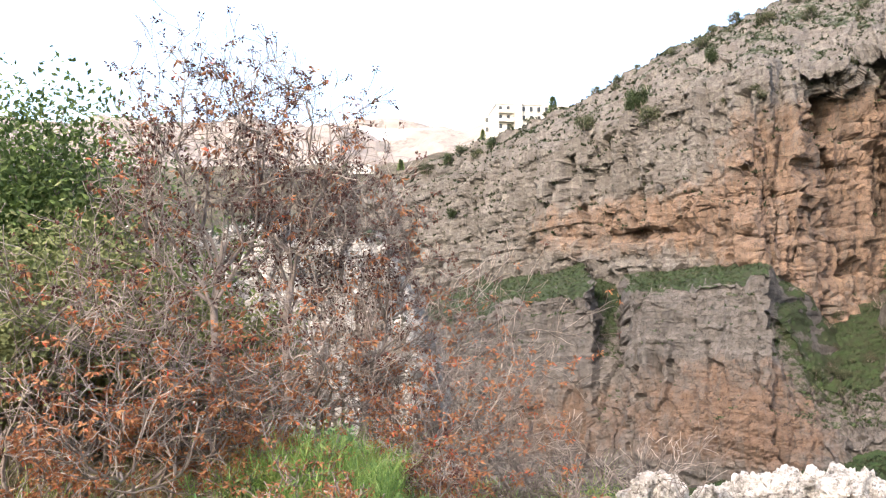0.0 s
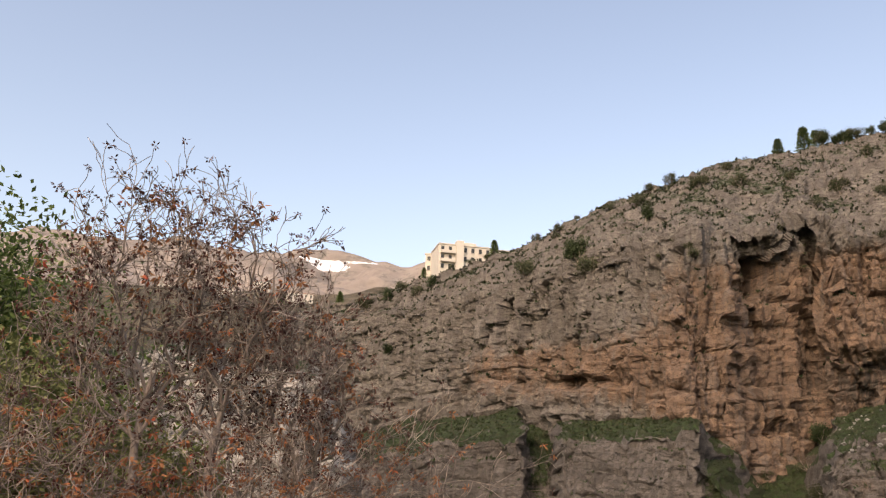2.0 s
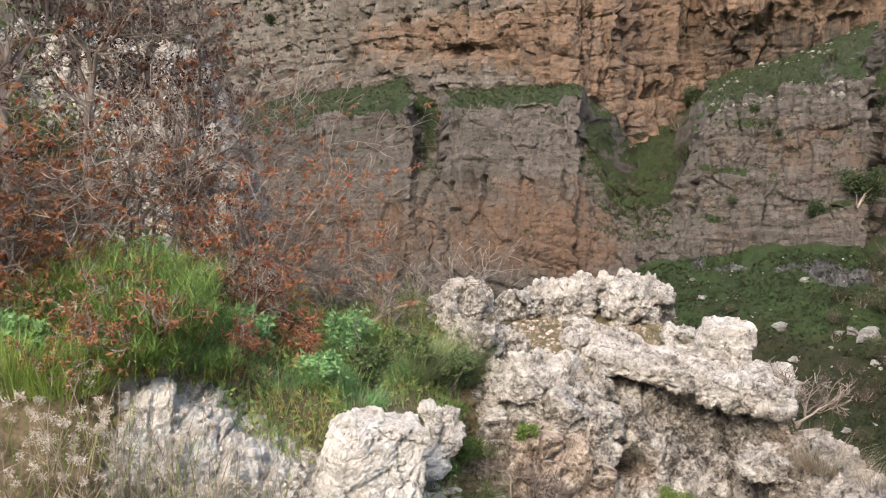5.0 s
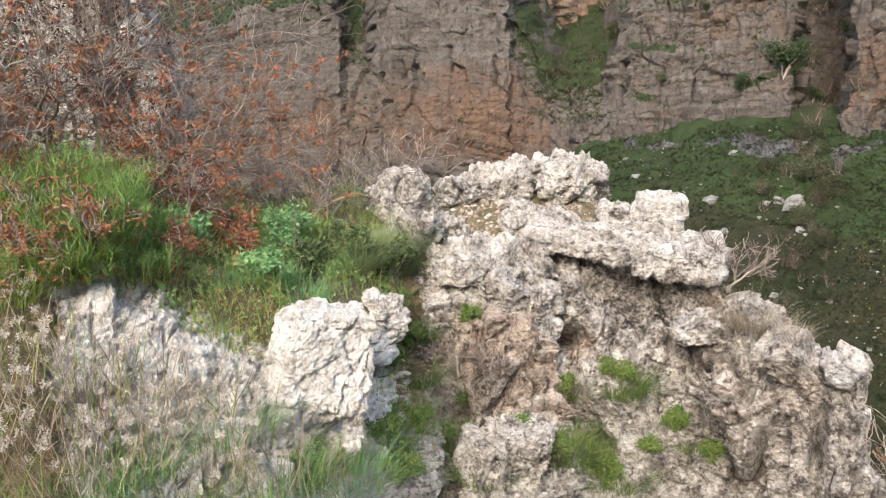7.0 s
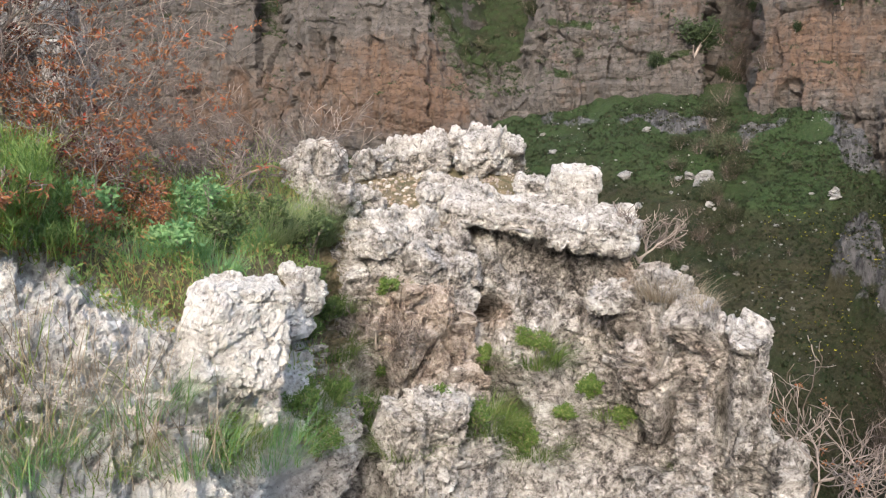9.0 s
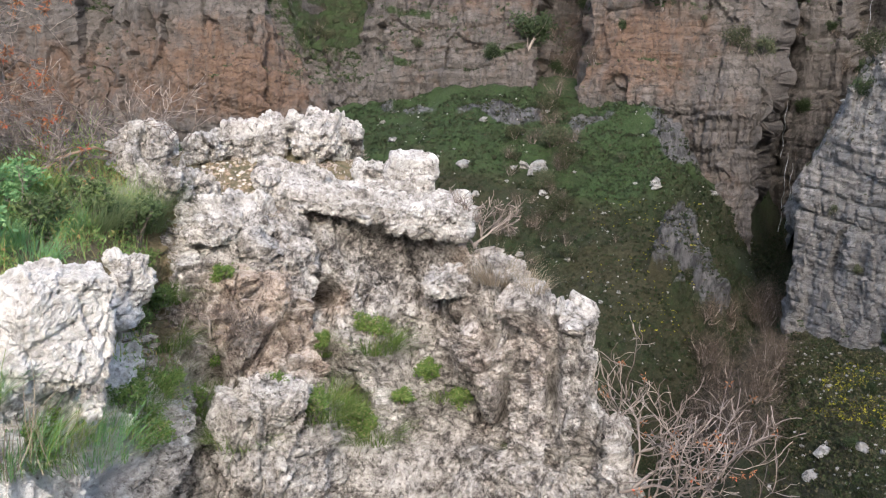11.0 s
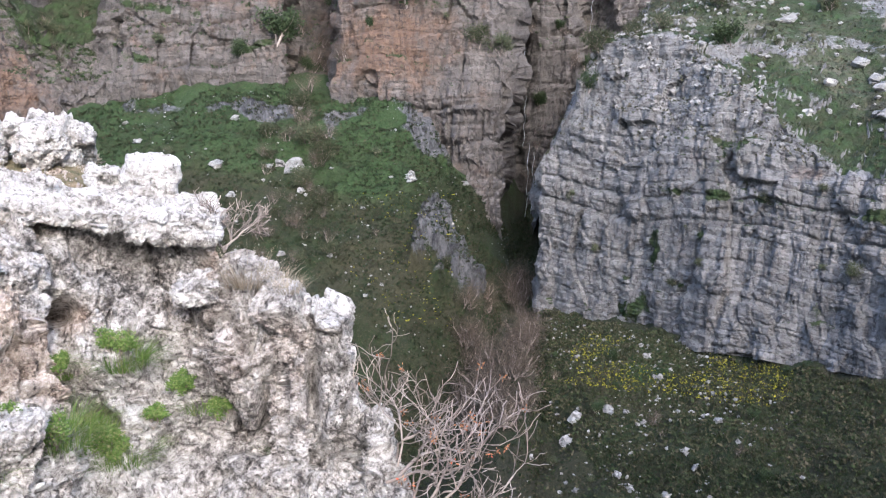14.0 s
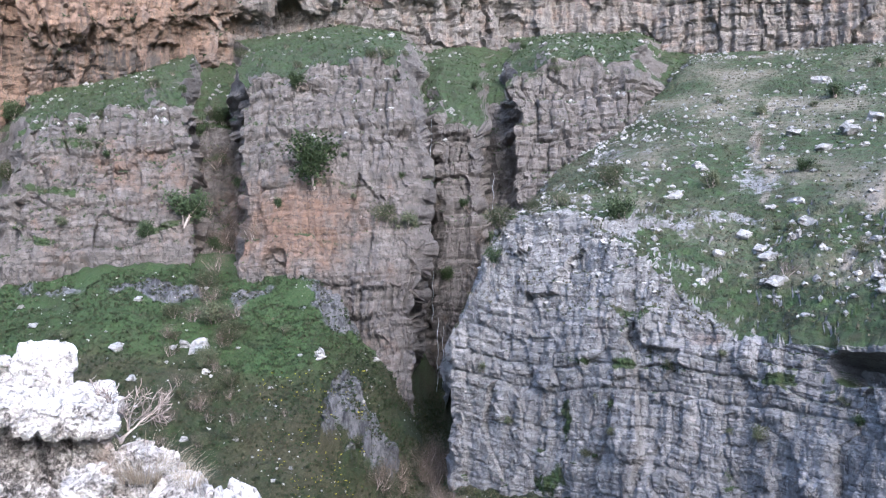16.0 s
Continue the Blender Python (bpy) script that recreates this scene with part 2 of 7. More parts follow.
def leaf_material(name, stops, rough=0.7, scale=1.5, through_light=0.25):
    """Leaves and stems: colour varies from piece to piece and a little light passes through."""
    m, nt, bsdf = node_mat(name, rough)
    geo = nt.nodes.new("ShaderNodeNewGeometry")
    fac = n_math(nt, "ADD", n_math(nt, "MULTIPLY", geo.outputs["Random Per Island"], 0.7), n_math(nt, "MULTIPLY", n_noise(nt, geo.outputs["Position"], scale, 3), 0.5))
    col = n_colours(nt, fac, stops)
    nt.links.new(col, bsdf.inputs["Base Color"])
    if through_light:
        tr = nt.nodes.new("ShaderNodeBsdfTranslucent")
        nt.links.new(col, tr.inputs["Color"])
        mx = nt.nodes.new("ShaderNodeMixShader")
        mx.inputs["Fac"].default_value = through_light
        nt.links.new(bsdf.outputs["BSDF"], mx.inputs[1])
        nt.links.new(tr.outputs["BSDF"], mx.inputs[2])
        nt.links.new(mx.outputs["Shader"], nt.nodes["Material Output"].inputs["Surface"])
    return m


M_UPPER = cliff_material("limestone_upper_cliff", (0.064, 0.057, 0.053), (0.213, 0.191, 0.172), (0.138, 0.080, 0.056), (0.258, 0.174, 0.120))
# next two toned darker than such stone: the gorge's shade put into the colour
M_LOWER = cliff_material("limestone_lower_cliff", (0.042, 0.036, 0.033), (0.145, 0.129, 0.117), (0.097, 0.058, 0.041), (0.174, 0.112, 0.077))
M_GREY = cliff_material("limestone_grey_cliff", (0.070, 0.067, 0.066), (0.217, 0.210, 0.205), (0.127, 0.092, 0.072), (0.193, 0.146, 0.121))
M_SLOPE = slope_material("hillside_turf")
M_KARST = karst_material("pale_karst_limestone")
M_TWIG = leaf_material("bare_twigs", [(0.2, (0.10, 0.080, 0.068)), (0.6, (0.21, 0.172, 0.15)), (1.0, (0.38, 0.325, 0.285))], 0.8, 3, 0)
M_RUST = leaf_material("rust_leaves", [(0.2, (0.163, 0.073, 0.043)), (0.55, (0.300, 0.125, 0.062)), (0.85, (0.388, 0.200, 0.094)), (1.0, (0.525, 0.094, 0.053))], through_light=0.35)
M_SEED = leaf_material("dark_seed_heads", [(0.2, (0.05, 0.025, 0.02)), (1.0, (0.14, 0.06, 0.045))])
M_GRASS = leaf_material("fresh_grass", [(0.2, (0.112, 0.200, 0.037)), (0.6, (0.237, 0.362, 0.075)), (0.9, (0.375, 0.450, 0.150)), (1.0, (0.500, 0.463, 0.225))], through_light=0.4)
M_FEATHER = leaf_material("feathery_fennel", [(0.2, (0.138, 0.289, 0.123)), (0.7, (0.234, 0.413, 0.179)), (1.0, (0.330, 0.495, 0.234))], through_light=0.4)
M_SHRUB = leaf_material("shrub_leaves", [(0.2, (0.044, 0.069, 0.027)), (0.7, (0.094, 0.138, 0.050)), (1.0, (0.163, 0.200, 0.081))])
M_WIRY = leaf_material("wiry_grey_green", [(0.2, (0.144, 0.201, 0.086)), (0.7, (0.245, 0.302, 0.144)), (1.0, (0.389, 0.402, 0.230))], through_light=0.35)
M_DRY = leaf_material("dry_grass", [(0.2, (0.19, 0.15, 0.105)), (0.6, (0.34, 0.28, 0.205)), (1.0, (0.50, 0.44, 0.355))])
M_FLUFF = leaf_material("pale_seed_fluff", [(0.2, (0.4, 0.35, 0.3)), (1.0, (0.62, 0.57, 0.5))])
M_TREE = leaf_material("broadleaf_crown", [(0.2, (0.055, 0.09, 0.026)), (0.7, (0.12, 0.175, 0.048)), (1.0, (0.20, 0.25, 0.085))])
M_OLIVE_LEAF = leaf_material("olive_green_leaves", [(0.2, (0.098, 0.114, 0.047)), (0.7, (0.182, 0.202, 0.081)), (1.0, (0.273, 0.286, 0.130))])
M_STICK = leaf_material("tan_dead_wood", [(0.2, (0.36, 0.22, 0.13)), (1.0, (0.5, 0.34, 0.22))], 0.8, 3, 0)
M_TUFT = leaf_material("rock_tuft_leaves", [(0.2, (0.062, 0.119, 0.027)), (0.65, (0.138, 0.219, 0.050)), (0.9, (0.225, 0.275, 0.094)), (1.0, (0.375, 0.312, 0.175))], through_light=0.3)

# ---- tools ----
EYE_Z = 1.6


def high(d, up):
    """The height of a place d metres off, seen up degrees above level from the lookout."""
    return EYE_Z + d * math.tan(radians(up))


def spot(heading, d, z):
    a = radians(heading)
    return Vector((d * math.sin(a), d * math.cos(a), z))


def hashed(ix, iy, iz, seed):
    h = ix.astype(np.int64) * 374761393 + iy.astype(np.int64) * 668265263 + iz.astype(np.int64) * 2147483647 + seed * 1274126177
    h = (h ^ (h >> 13)) * 1274126177 & 0xFFFFFFFF
    h = (h ^ (h >> 16)) * 2246822519 & 0xFFFFFFFF
    return ((h ^ (h >> 15)) & 0xFFFFFF) / float(0xFFFFFF)


def grain3(p, seed=0):
    """Smooth noise from -1 to 1."""
    i = np.floor(p)
    f = (p - i).astype(np.float32)
    f = f * f * f * (f * (f * 6 - 15) + 10)
    whole = i.astype(np.int64)
    hx = [(whole[..., 0] + k) * 374761393 + seed * 1274126177 for k in (0, 1)]
    hy = [(whole[..., 1] + k) * 668265263 for k in (0, 1)]
    hz = [(whole[..., 2] + k) * 2147483647 for k in (0, 1)]
    wx, wy, wz = ((1 - f[..., k], f[..., k]) for k in range(3))
    out = 0
    for dx in (0, 1):
        for dy in (0, 1):
            wxy, hxy = wx[dx] * wy[dy], hx[dx] + hy[dy]
            for dz in (0, 1):
                h = hxy + hz[dz]
                h = (h ^ (h >> 13)) * 1274126177
                h = (h ^ (h >> 31)) * 2246822519
                out = out + wxy * wz[dz] * ((h >> 24) & 0xFFFF).astype(np.float32)
    return out / 32767.5 - 1


def fbm(p, octaves=4, seed=0, gain=0.5):
    out, a = 0, 1.0
    for o in range(octaves):
        out = out + a * grain3(p * 2.03 ** o + 17.3 * o, seed + o)
        a *= gain
    return out


def cells(p, seed=0, tilt=0.0):
    """Nearest and second distance to jittered seeds, and a random level for each cell; tilt leans each cell's face its own way."""
    p = p.astype(np.float32)
    i = np.floor(p)
    whole = i.astype(np.int64)
    hx = [(whole[..., 0] + k) * 374761393 + seed * 1274126177 for k in (-1, 0, 1)]
    hy = [(whole[..., 1] + k) * 668265263 for k in (-1, 0, 1)]
    hz = [(whole[..., 2] + k) * 2147483647 for k in (-1, 0, 1)]
    fx, fy, fz = (p[..., k] - i[..., k] for k in range(3))
    f1 = np.full(p.shape[:-1], 9.0, np.float32)
    f2, who = f1.copy(), np.zeros(p.shape[:-1], np.float32)
    for dx in (-1, 0, 1):
        for dy in (-1, 0, 1):
            for dz in (-1, 0, 1):
                h = hx[dx + 1] + hy[dy + 1] + hz[dz + 1]
                h = (h ^ (h >> 13)) * 1274126177
                h = (h ^ (h >> 31)) * 2246822519
                h = h ^ (h >> 29)
                ox = fx - dx - (h & 1023).astype(np.float32) / 1023
                oy = fy - dy - (h >> 10 & 1023).astype(np.float32) / 1023
                oz = fz - dz - (h >> 20 & 1023).astype(np.float32) / 1023
                d = ox * ox + oy * oy + oz * oz
                near = d < f1
                level = (h >> 30 & 255).astype(np.float32) / 255
                if tilt:
                    level = level + tilt * (ox * ((h >> 38 & 255).astype(np.float32) / 255 - 0.5) + oy * ((h >> 44 & 255).astype(np.float32) / 255 - 0.5)
                                            + oz * ((h >> 50 & 255).astype(np.float32) / 255 - 0.5))
                f2 = np.where(near, f1, np.minimum(f2, d))
                who = np.where(near, level, who)
                f1 = np.where(near, d, f1)
    return np.sqrt(f1), np.sqrt(f2), who


def smooth(x, lo, hi):
    t = np.clip((x - lo) / (hi - lo), 0, 1)
    return t * t * (3 - 2 * t)


def grid_mesh(name, pts, material, attrs=None, closed=False, shade=True):
    na, ns = pts.shape[:2]
    idx = np.arange(na * ns).reshape(na, ns)
    if closed:
        idx = np.concatenate([idx, idx[:1]], 0)
    quads = np.stack([idx[:-1, :-1], idx[1:, :-1], idx[1:, 1:], idx[:-1, 1:]], -1).reshape(-1, 4)
    me = bpy.data.meshes.new(name)
    me.vertices.add(na * ns)
    me.vertices.foreach_set("co", np.ascontiguousarray(pts, np.float32).ravel())
    me.loops.add(quads.size)
    me.loops.foreach_set("vertex_index", quads.astype(np.int32).ravel())
    me.polygons.add(len(quads))
    me.polygons.foreach_set("loop_start", np.arange(0, quads.size, 4, dtype=np.int32))
    me.polygons.foreach_set("use_smooth", np.full(len(quads), shade))
    for key, val in (attrs or {}).items():
        a = me.attributes.new(key, "FLOAT", "POINT")
        a.data.foreach_set("value", np.asarray(val, np.float32).ravel())
    me.materials.append(material)
    me.update(calc_edges=True)
    me.validate()
    return me


def normals(pts):
    n = np.cross(np.gradient(pts, axis=0), np.gradient(pts, axis=1))
    return n / (np.linalg.norm(n, axis=-1, keepdims=True) + 1e-9)


def profile_grid(cols, rows, across, steep=True):
    """A grid over bearings; each column's profile is (metres off, degrees up) or, if not steep, (metres off, height)."""
    b = np.linspace(cols[0][0], cols[-1][0], across) if isinstance(across, int) else across
    known = [c[0] for c in cols]
    d = np.stack([np.interp(b, known, [c[1][k][0] for c in cols]) for k in range(len(cols[0][1]))], 1)
    z = np.stack([np.interp(b, known, [high(*c[1][k]) if steep else c[1][k][1] for c in cols]) for k in range(len(cols[0][1]))], 1)
    k = np.concatenate([np.arange(n) / n + j for j, n in enumerate(rows)] + [[len(rows)]])
    j = np.minimum(k.astype(int), len(rows) - 1)
    f = k - j
    dd, zz = d[:, j] * (1 - f) + d[:, j + 1] * f, z[:, j] * (1 - f) + z[:, j + 1] * f
    a = np.radians(b)[:, None]
    pts = np.stack([dd * np.sin(a), dd * np.cos(a), zz], -1)
    return pts, b[:, None] + 0 * dd, k[None] + 0 * dd


def ragged(pts, amount, seed):
    """Shifts a wall sideways by rough steps, so that its corners are not plumb lines."""
    turn = np.radians(amount * (fbm(pts * np.array([0.05, 0.05, 0.16]), 3, seed) + 0.5 * grain3(pts * np.array([0.1, 0.1, 0.7]), seed + 3)))
    x, y = pts[..., 0] * np.cos(turn) + pts[..., 1] * np.sin(turn), pts[..., 1] * np.cos(turn) - pts[..., 0] * np.sin(turn)
    return np.stack([x, y, pts[..., 2]], -1)


def facing(pts):
    n = normals(pts)
    flip = np.sign((n * -(pts - (0, 0, EYE_Z))).sum(-1).mean())
    return n * (flip if flip else 1)


def courses(s, z, bed, joint, seed):
    """Natural courses of stone: a random level for each block, and how close a joint is (1 on it)."""
    lay = z / bed + 0.6 * grain3(np.stack([0 * z, 0 * z, z / bed * 0.6], -1), seed)
    i = np.floor(lay)
    f = lay - i
    wide = joint * (0.55 + 1.1 * hashed(i, 0 * i, 0 * i, seed + 1))
    u = s / wide + 9 * hashed(i, 0 * i, 0 * i, seed + 2)
    j = np.floor(u)
    g = u - j
    level = 0.6 * hashed(i, j, 0 * i, seed + 3) + 0.4 * hashed(i, 0 * i, 0 * i, seed + 4)
    gap = np.minimum(np.minimum(f, 1 - f) * bed, np.minimum(g, 1 - g) * wide * 1.3)
    return level, np.exp(-(gap / (0.07 * bed + 0.05)) ** 2)


def bedded(p, dip, bed, seed, joint=3.0, swell=1.0, beds=1.0, squat=1.0):
    """Bedding steps, joints, flutes and broken blocks of a limestone wall, as metres outwards."""
    s = np.arctan2(p[..., 0], p[..., 1]) * np.hypot(p[..., 0], p[..., 1]).mean()
    s = s + 0.8 * fbm(p * 0.25, 2, seed + 15)
    zz = p[..., 2] - dip * s + 1.8 * fbm(p * 0.04, 3, seed) + 0.12 * fbm(p * 0.5, 2, seed + 16)
    strong = beds * (smooth(grain3(p * np.array([0.03, 0.03, 0.06]), seed + 8), -0.6, 0.3) * 0.8 + 0.3)
    out = swell * (2.1 * grain3(p * np.array([0.13, 0.13, 0.03]), seed + 21) + 0.8 * fbm(p * np.array([0.45, 0.45, 0.06]), 2, seed + 22))
    f1, f2, who = cells(np.stack([p[..., 0] / joint, p[..., 1] / joint, squat * zz / joint], -1) * 0.42 + 0.2 * fbm(p * 0.2, 2, seed)[..., None], seed + 40, 1.6)
    out = out + swell * ((who - 0.5) * 1.5 - 0.12 * np.exp(-((f2 - f1) / 0.05) ** 2))
    level, gap = courses(s, zz, bed * 2.7, joint * 2.4, seed + 50)
    out = out + strong * ((level - 0.5) * 1.8 - 0.5 * gap)
    level, gap = courses(s, zz, bed, joint, seed + 60)
    out = out + strong * ((level - 0.5) * 0.9 - 0.4 * gap)
    level, gap = courses(s, zz, bed * 0.42, joint * 0.55, seed + 70)
    out = out + (0.35 + 0.65 * strong) * ((level - 0.5) * 0.32 - 0.14 * gap)
    return out + 0.14 * fbm(p * 1.3, 3, seed + 5) + 0.4 * swell * fbm(p * np.array([1.0, 1.0, 0.1]), 2, seed + 23)


def patch(b, z_deg, cb, cz, wb, wz):
    return np.exp(-((b - cb) / wb) ** 2 - ((z_deg - cz) / wz) ** 2)


SHEETS = {}


def keep(name, b, pts):
    """Remembers a surface so that things can be set down on it."""
    SHEETS[name] = (b[:, 0], pts)


def on(name, heading, up):
    """The place on a surface that lies at this heading, this many degrees above level from the lookout."""
    bs, pts = SHEETS[name]
    col = pts[int(np.argmin(np.abs(bs - heading)))]
    r = np.hypot(col[:, 0], col[:, 1])
    e = np.degrees(np.arctan2(col[:, 2] - EYE_Z, r))
    hit = np.nonzero(e >= up)[0]
    hit = hit[hit > 2]
    j = int(hit[0]) if len(hit) else int(np.argmax(e))
    return Vector(col[j])


def structure(name, me, label, category):
    return tagged(new(name, me), label, category, kind="structure")


class Geo:
    """Collects tubes, blades and leaves into one mesh."""

    def __init__(self):
        self.v, self.f = [], []

    def tube(self, pts, radii, sides=5):
        base = len(self.v)
        n = len(pts)
        for i, p in enumerate(pts):
            ahead = (pts[min(i + 1, n - 1)] - pts[max(i - 1, 0)])
            ahead = ahead.normalized() if ahead.length > 1e-6 else Vector((0, 0, 1))
            u = ahead.orthogonal().normalized()
            w = ahead.cross(u)
            for k in range(sides):
                a = 2 * math.pi * k / sides
                self.v.append(p + (u * math.cos(a) + w * math.sin(a)) * radii[i])
        for i in range(n - 1):
            for k in range(sides):
                a, b = base + i * sides + k, base + i * sides + (k + 1) % sides
                self.f.append((a, b, b + sides, a + sides))
        self.f.append(tuple(base + (n - 1) * sides + k for k in range(sides)))

    def leaf(self, p, ahead, side, length, width, fold=0.2):
        """A pointed leaf folded along its rib."""
        base = len(self.v)
        up = side.cross(ahead).normalized()
        self.v += [p, p + ahead * length * 0.45 + side * width * 0.5 + up * fold * width, p + ahead * length,
                   p + ahead * length * 0.45 - side * width * 0.5 + up * fold * width]
        self.f += [(base, base + 1, base + 2), (base, base + 2, base + 3)]

    def blade(self, p, ahead, bend, length, width, steps=4):
        """A grass blade that arches over."""
        base = len(self.v)
        side = ahead.cross(bend)
        side = side.normalized() if side.length > 1e-4 else Vector((1, 0, 0))
        for i in range(steps + 1):
            t = i / steps
            q = p + ahead * length * t + bend * length * t * t
            w = side * width * (1 - t) * 0.5
            self.v += [q - w, q + w]
        for i in range(steps):
            a = base + 2 * i
            self.f.append((a, a + 1, a + 3, a + 2))

    def mesh(self, name, material, shade=True):
        me = bpy.data.meshes.new(name)
        me.from_pydata([tuple(v) for v in self.v], [], self.f)
        me.polygons.foreach_set("use_smooth", np.full(len(self.f), shade))
        me.materials.append(material)
        me.update()
        return me


def part(name, me, parent, label=""):
    ob = new(name, me)
    ob.parent = parent
    return tagged(ob, label)


def thing(name, place, label, category, group="", kind="", turn=0):
    ob = new(name)
    ob.matrix_world = Matrix.Translation(place) @ pose(0, 0, 0, 0, 0, turn)
    return tagged(ob, label, category, group, kind)

# ---- the gorge: cliffs and slopes ----
# each column: bearing, then (metres off, degrees up) from foot to back
UPPER = [
    (-8, [(330, 2), (331, 5), (334, 8), (338, 10.5), (350, 11.5), (480, 10)]),
    (-2, [(285, 3.5), (286, 6.5), (287, 9), (289, 11), (300, 13.0), (420, 11)]),
    (4, [(232, 5.2), (233, 8), (235, 10.5), (237, 13), (252, 15.3), (360, 12)]),
    (9.5, [(206, 6.3), (207, 9), (208, 12), (211, 15), (228, 17.1), (330, 13)]),
    (15, [(184, 5.6), (185, 9.5), (187, 13.5), (192, 17), (215, 19.8), (320, 15)]),
    (20.3, [(163, 6.2), (164, 9.5), (167, 14), (172, 18), (205, 21.4), (310, 17)]),
    (23.0, [(167, 6.2), (168, 10), (170, 14), (174, 18), (208, 22.0), (310, 17)]),
    (24.2, [(176, 4.6), (181, 9), (182, 15.3), (177, 17.4), (210, 22.2), (310, 17)]),
    (28.1, [(187, 5.5), (190, 9), (190, 15.8), (181, 18.5), (212, 22.3), (310, 17)]),
    (28.7, [(186, 6.2), (184.5, 8.4), (181, 10.2), (182, 17.5), (212, 22.4), (310, 17)]),
    (34.8, [(189, 7.5), (187.5, 9.4), (184, 11.2), (186, 16.5), (216, 23.0), (310, 18)]),
    (40, [(196, 9.8), (196, 11), (190, 11.8), (194, 17), (222, 23), (320, 18)]),
    (48, [(203, 11.4), (204, 13), (200, 14), (204, 18), (230, 22.5), (330, 18)]),
    (58, [(214, 10.6), (215, 12.5), (212, 14), (216, 17.5), (240, 21.5), (340, 17)]),
    (66, [(222, 11), (223, 12.5), (222, 14), (226, 17), (248, 20), (350, 16)]),
    (72, [(222, 11), (223, 12), (222, 14), (230, 17), (250, 20), (350, 16)]),
    (96, [(222, 11), (223, 12), (222, 14), (240, 17), (260, 20), (350, 16)]),
]
UPPER = [(h, [(c[0][0], c[0][1] - 3.5)] + c[1:]) for h, c in UPPER]
pts, b, k = profile_grid(UPPER, [40, 44, 54, 40, 10], 1000)
pts = ragged(pts, 0.35, 12)
n = facing(pts)
up = np.degrees(np.arctan2(pts[..., 2] - EYE_Z, np.hypot(pts[..., 0], pts[..., 1])))
hollow = 4.5 * patch(b, up, 24.5, 14.8, 0.5, 0.9) + 3 * patch(b, up, 21.7, 11.5, 0.22, 0.7) + 3 * patch(b, up, 12.4, 8.4, 3.0, 0.35) + 3 * patch(b, up, 25.2, 4.8, 1.0, 1.2)
pts = pts - n * hollow[..., None]
wall = smooth(3.25 - k, 0, 0.4) + 0.35
pts = pts + n * (bedded(pts, 0.05, 3.2, 11, 2.8, 1.0 + 0.4 * smooth(k, 1.0, 2.0), 0.85 - 0.6 * smooth(k, 1.0, 1.8) * smooth(30 - b, 0, 4), 0.35 + 0.5 * smooth(b, 27, 31)) * wall)[..., None]
n = facing(pts)
up = np.degrees(np.arctan2(pts[..., 2] - EYE_Z, np.hypot(pts[..., 0], pts[..., 1])))
ochre = (0.12 * smooth(b, 4, 9) * smooth(17 - up, 0, 4) + 0.66 * smooth(b, 13, 22) * smooth(18.0 - up, 0, 3) * (1 - 0.65 * smooth(b, 36, 44)) + 1.0 * patch(b, up, 22.3, 7.5, 2.4, 2.2) + 0.62 * patch(b, up, 30, 12.5, 4, 3.2)
         + 0.75 * patch(b, up, 13, 9.0, 9, 2.4) + 0.12 * smooth(b, 30, 36) * smooth(16 - up, 0, 3) + 0.25 * patch(b, up, 5, 6, 4, 2.5) - 0.1)
# streaks, plus shade painted into the cave mouth and below the overhang
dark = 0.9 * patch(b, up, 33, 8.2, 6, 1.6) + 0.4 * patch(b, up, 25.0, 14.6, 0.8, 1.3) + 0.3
grass = smooth(n[..., 2], 0.45, 0.8) * smooth(k, 2.6, 3.3) * 0.58
keep("cliff_upper", b, pts)
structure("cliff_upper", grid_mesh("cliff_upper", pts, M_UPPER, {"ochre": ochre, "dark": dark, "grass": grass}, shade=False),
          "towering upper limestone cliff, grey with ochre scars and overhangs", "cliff")

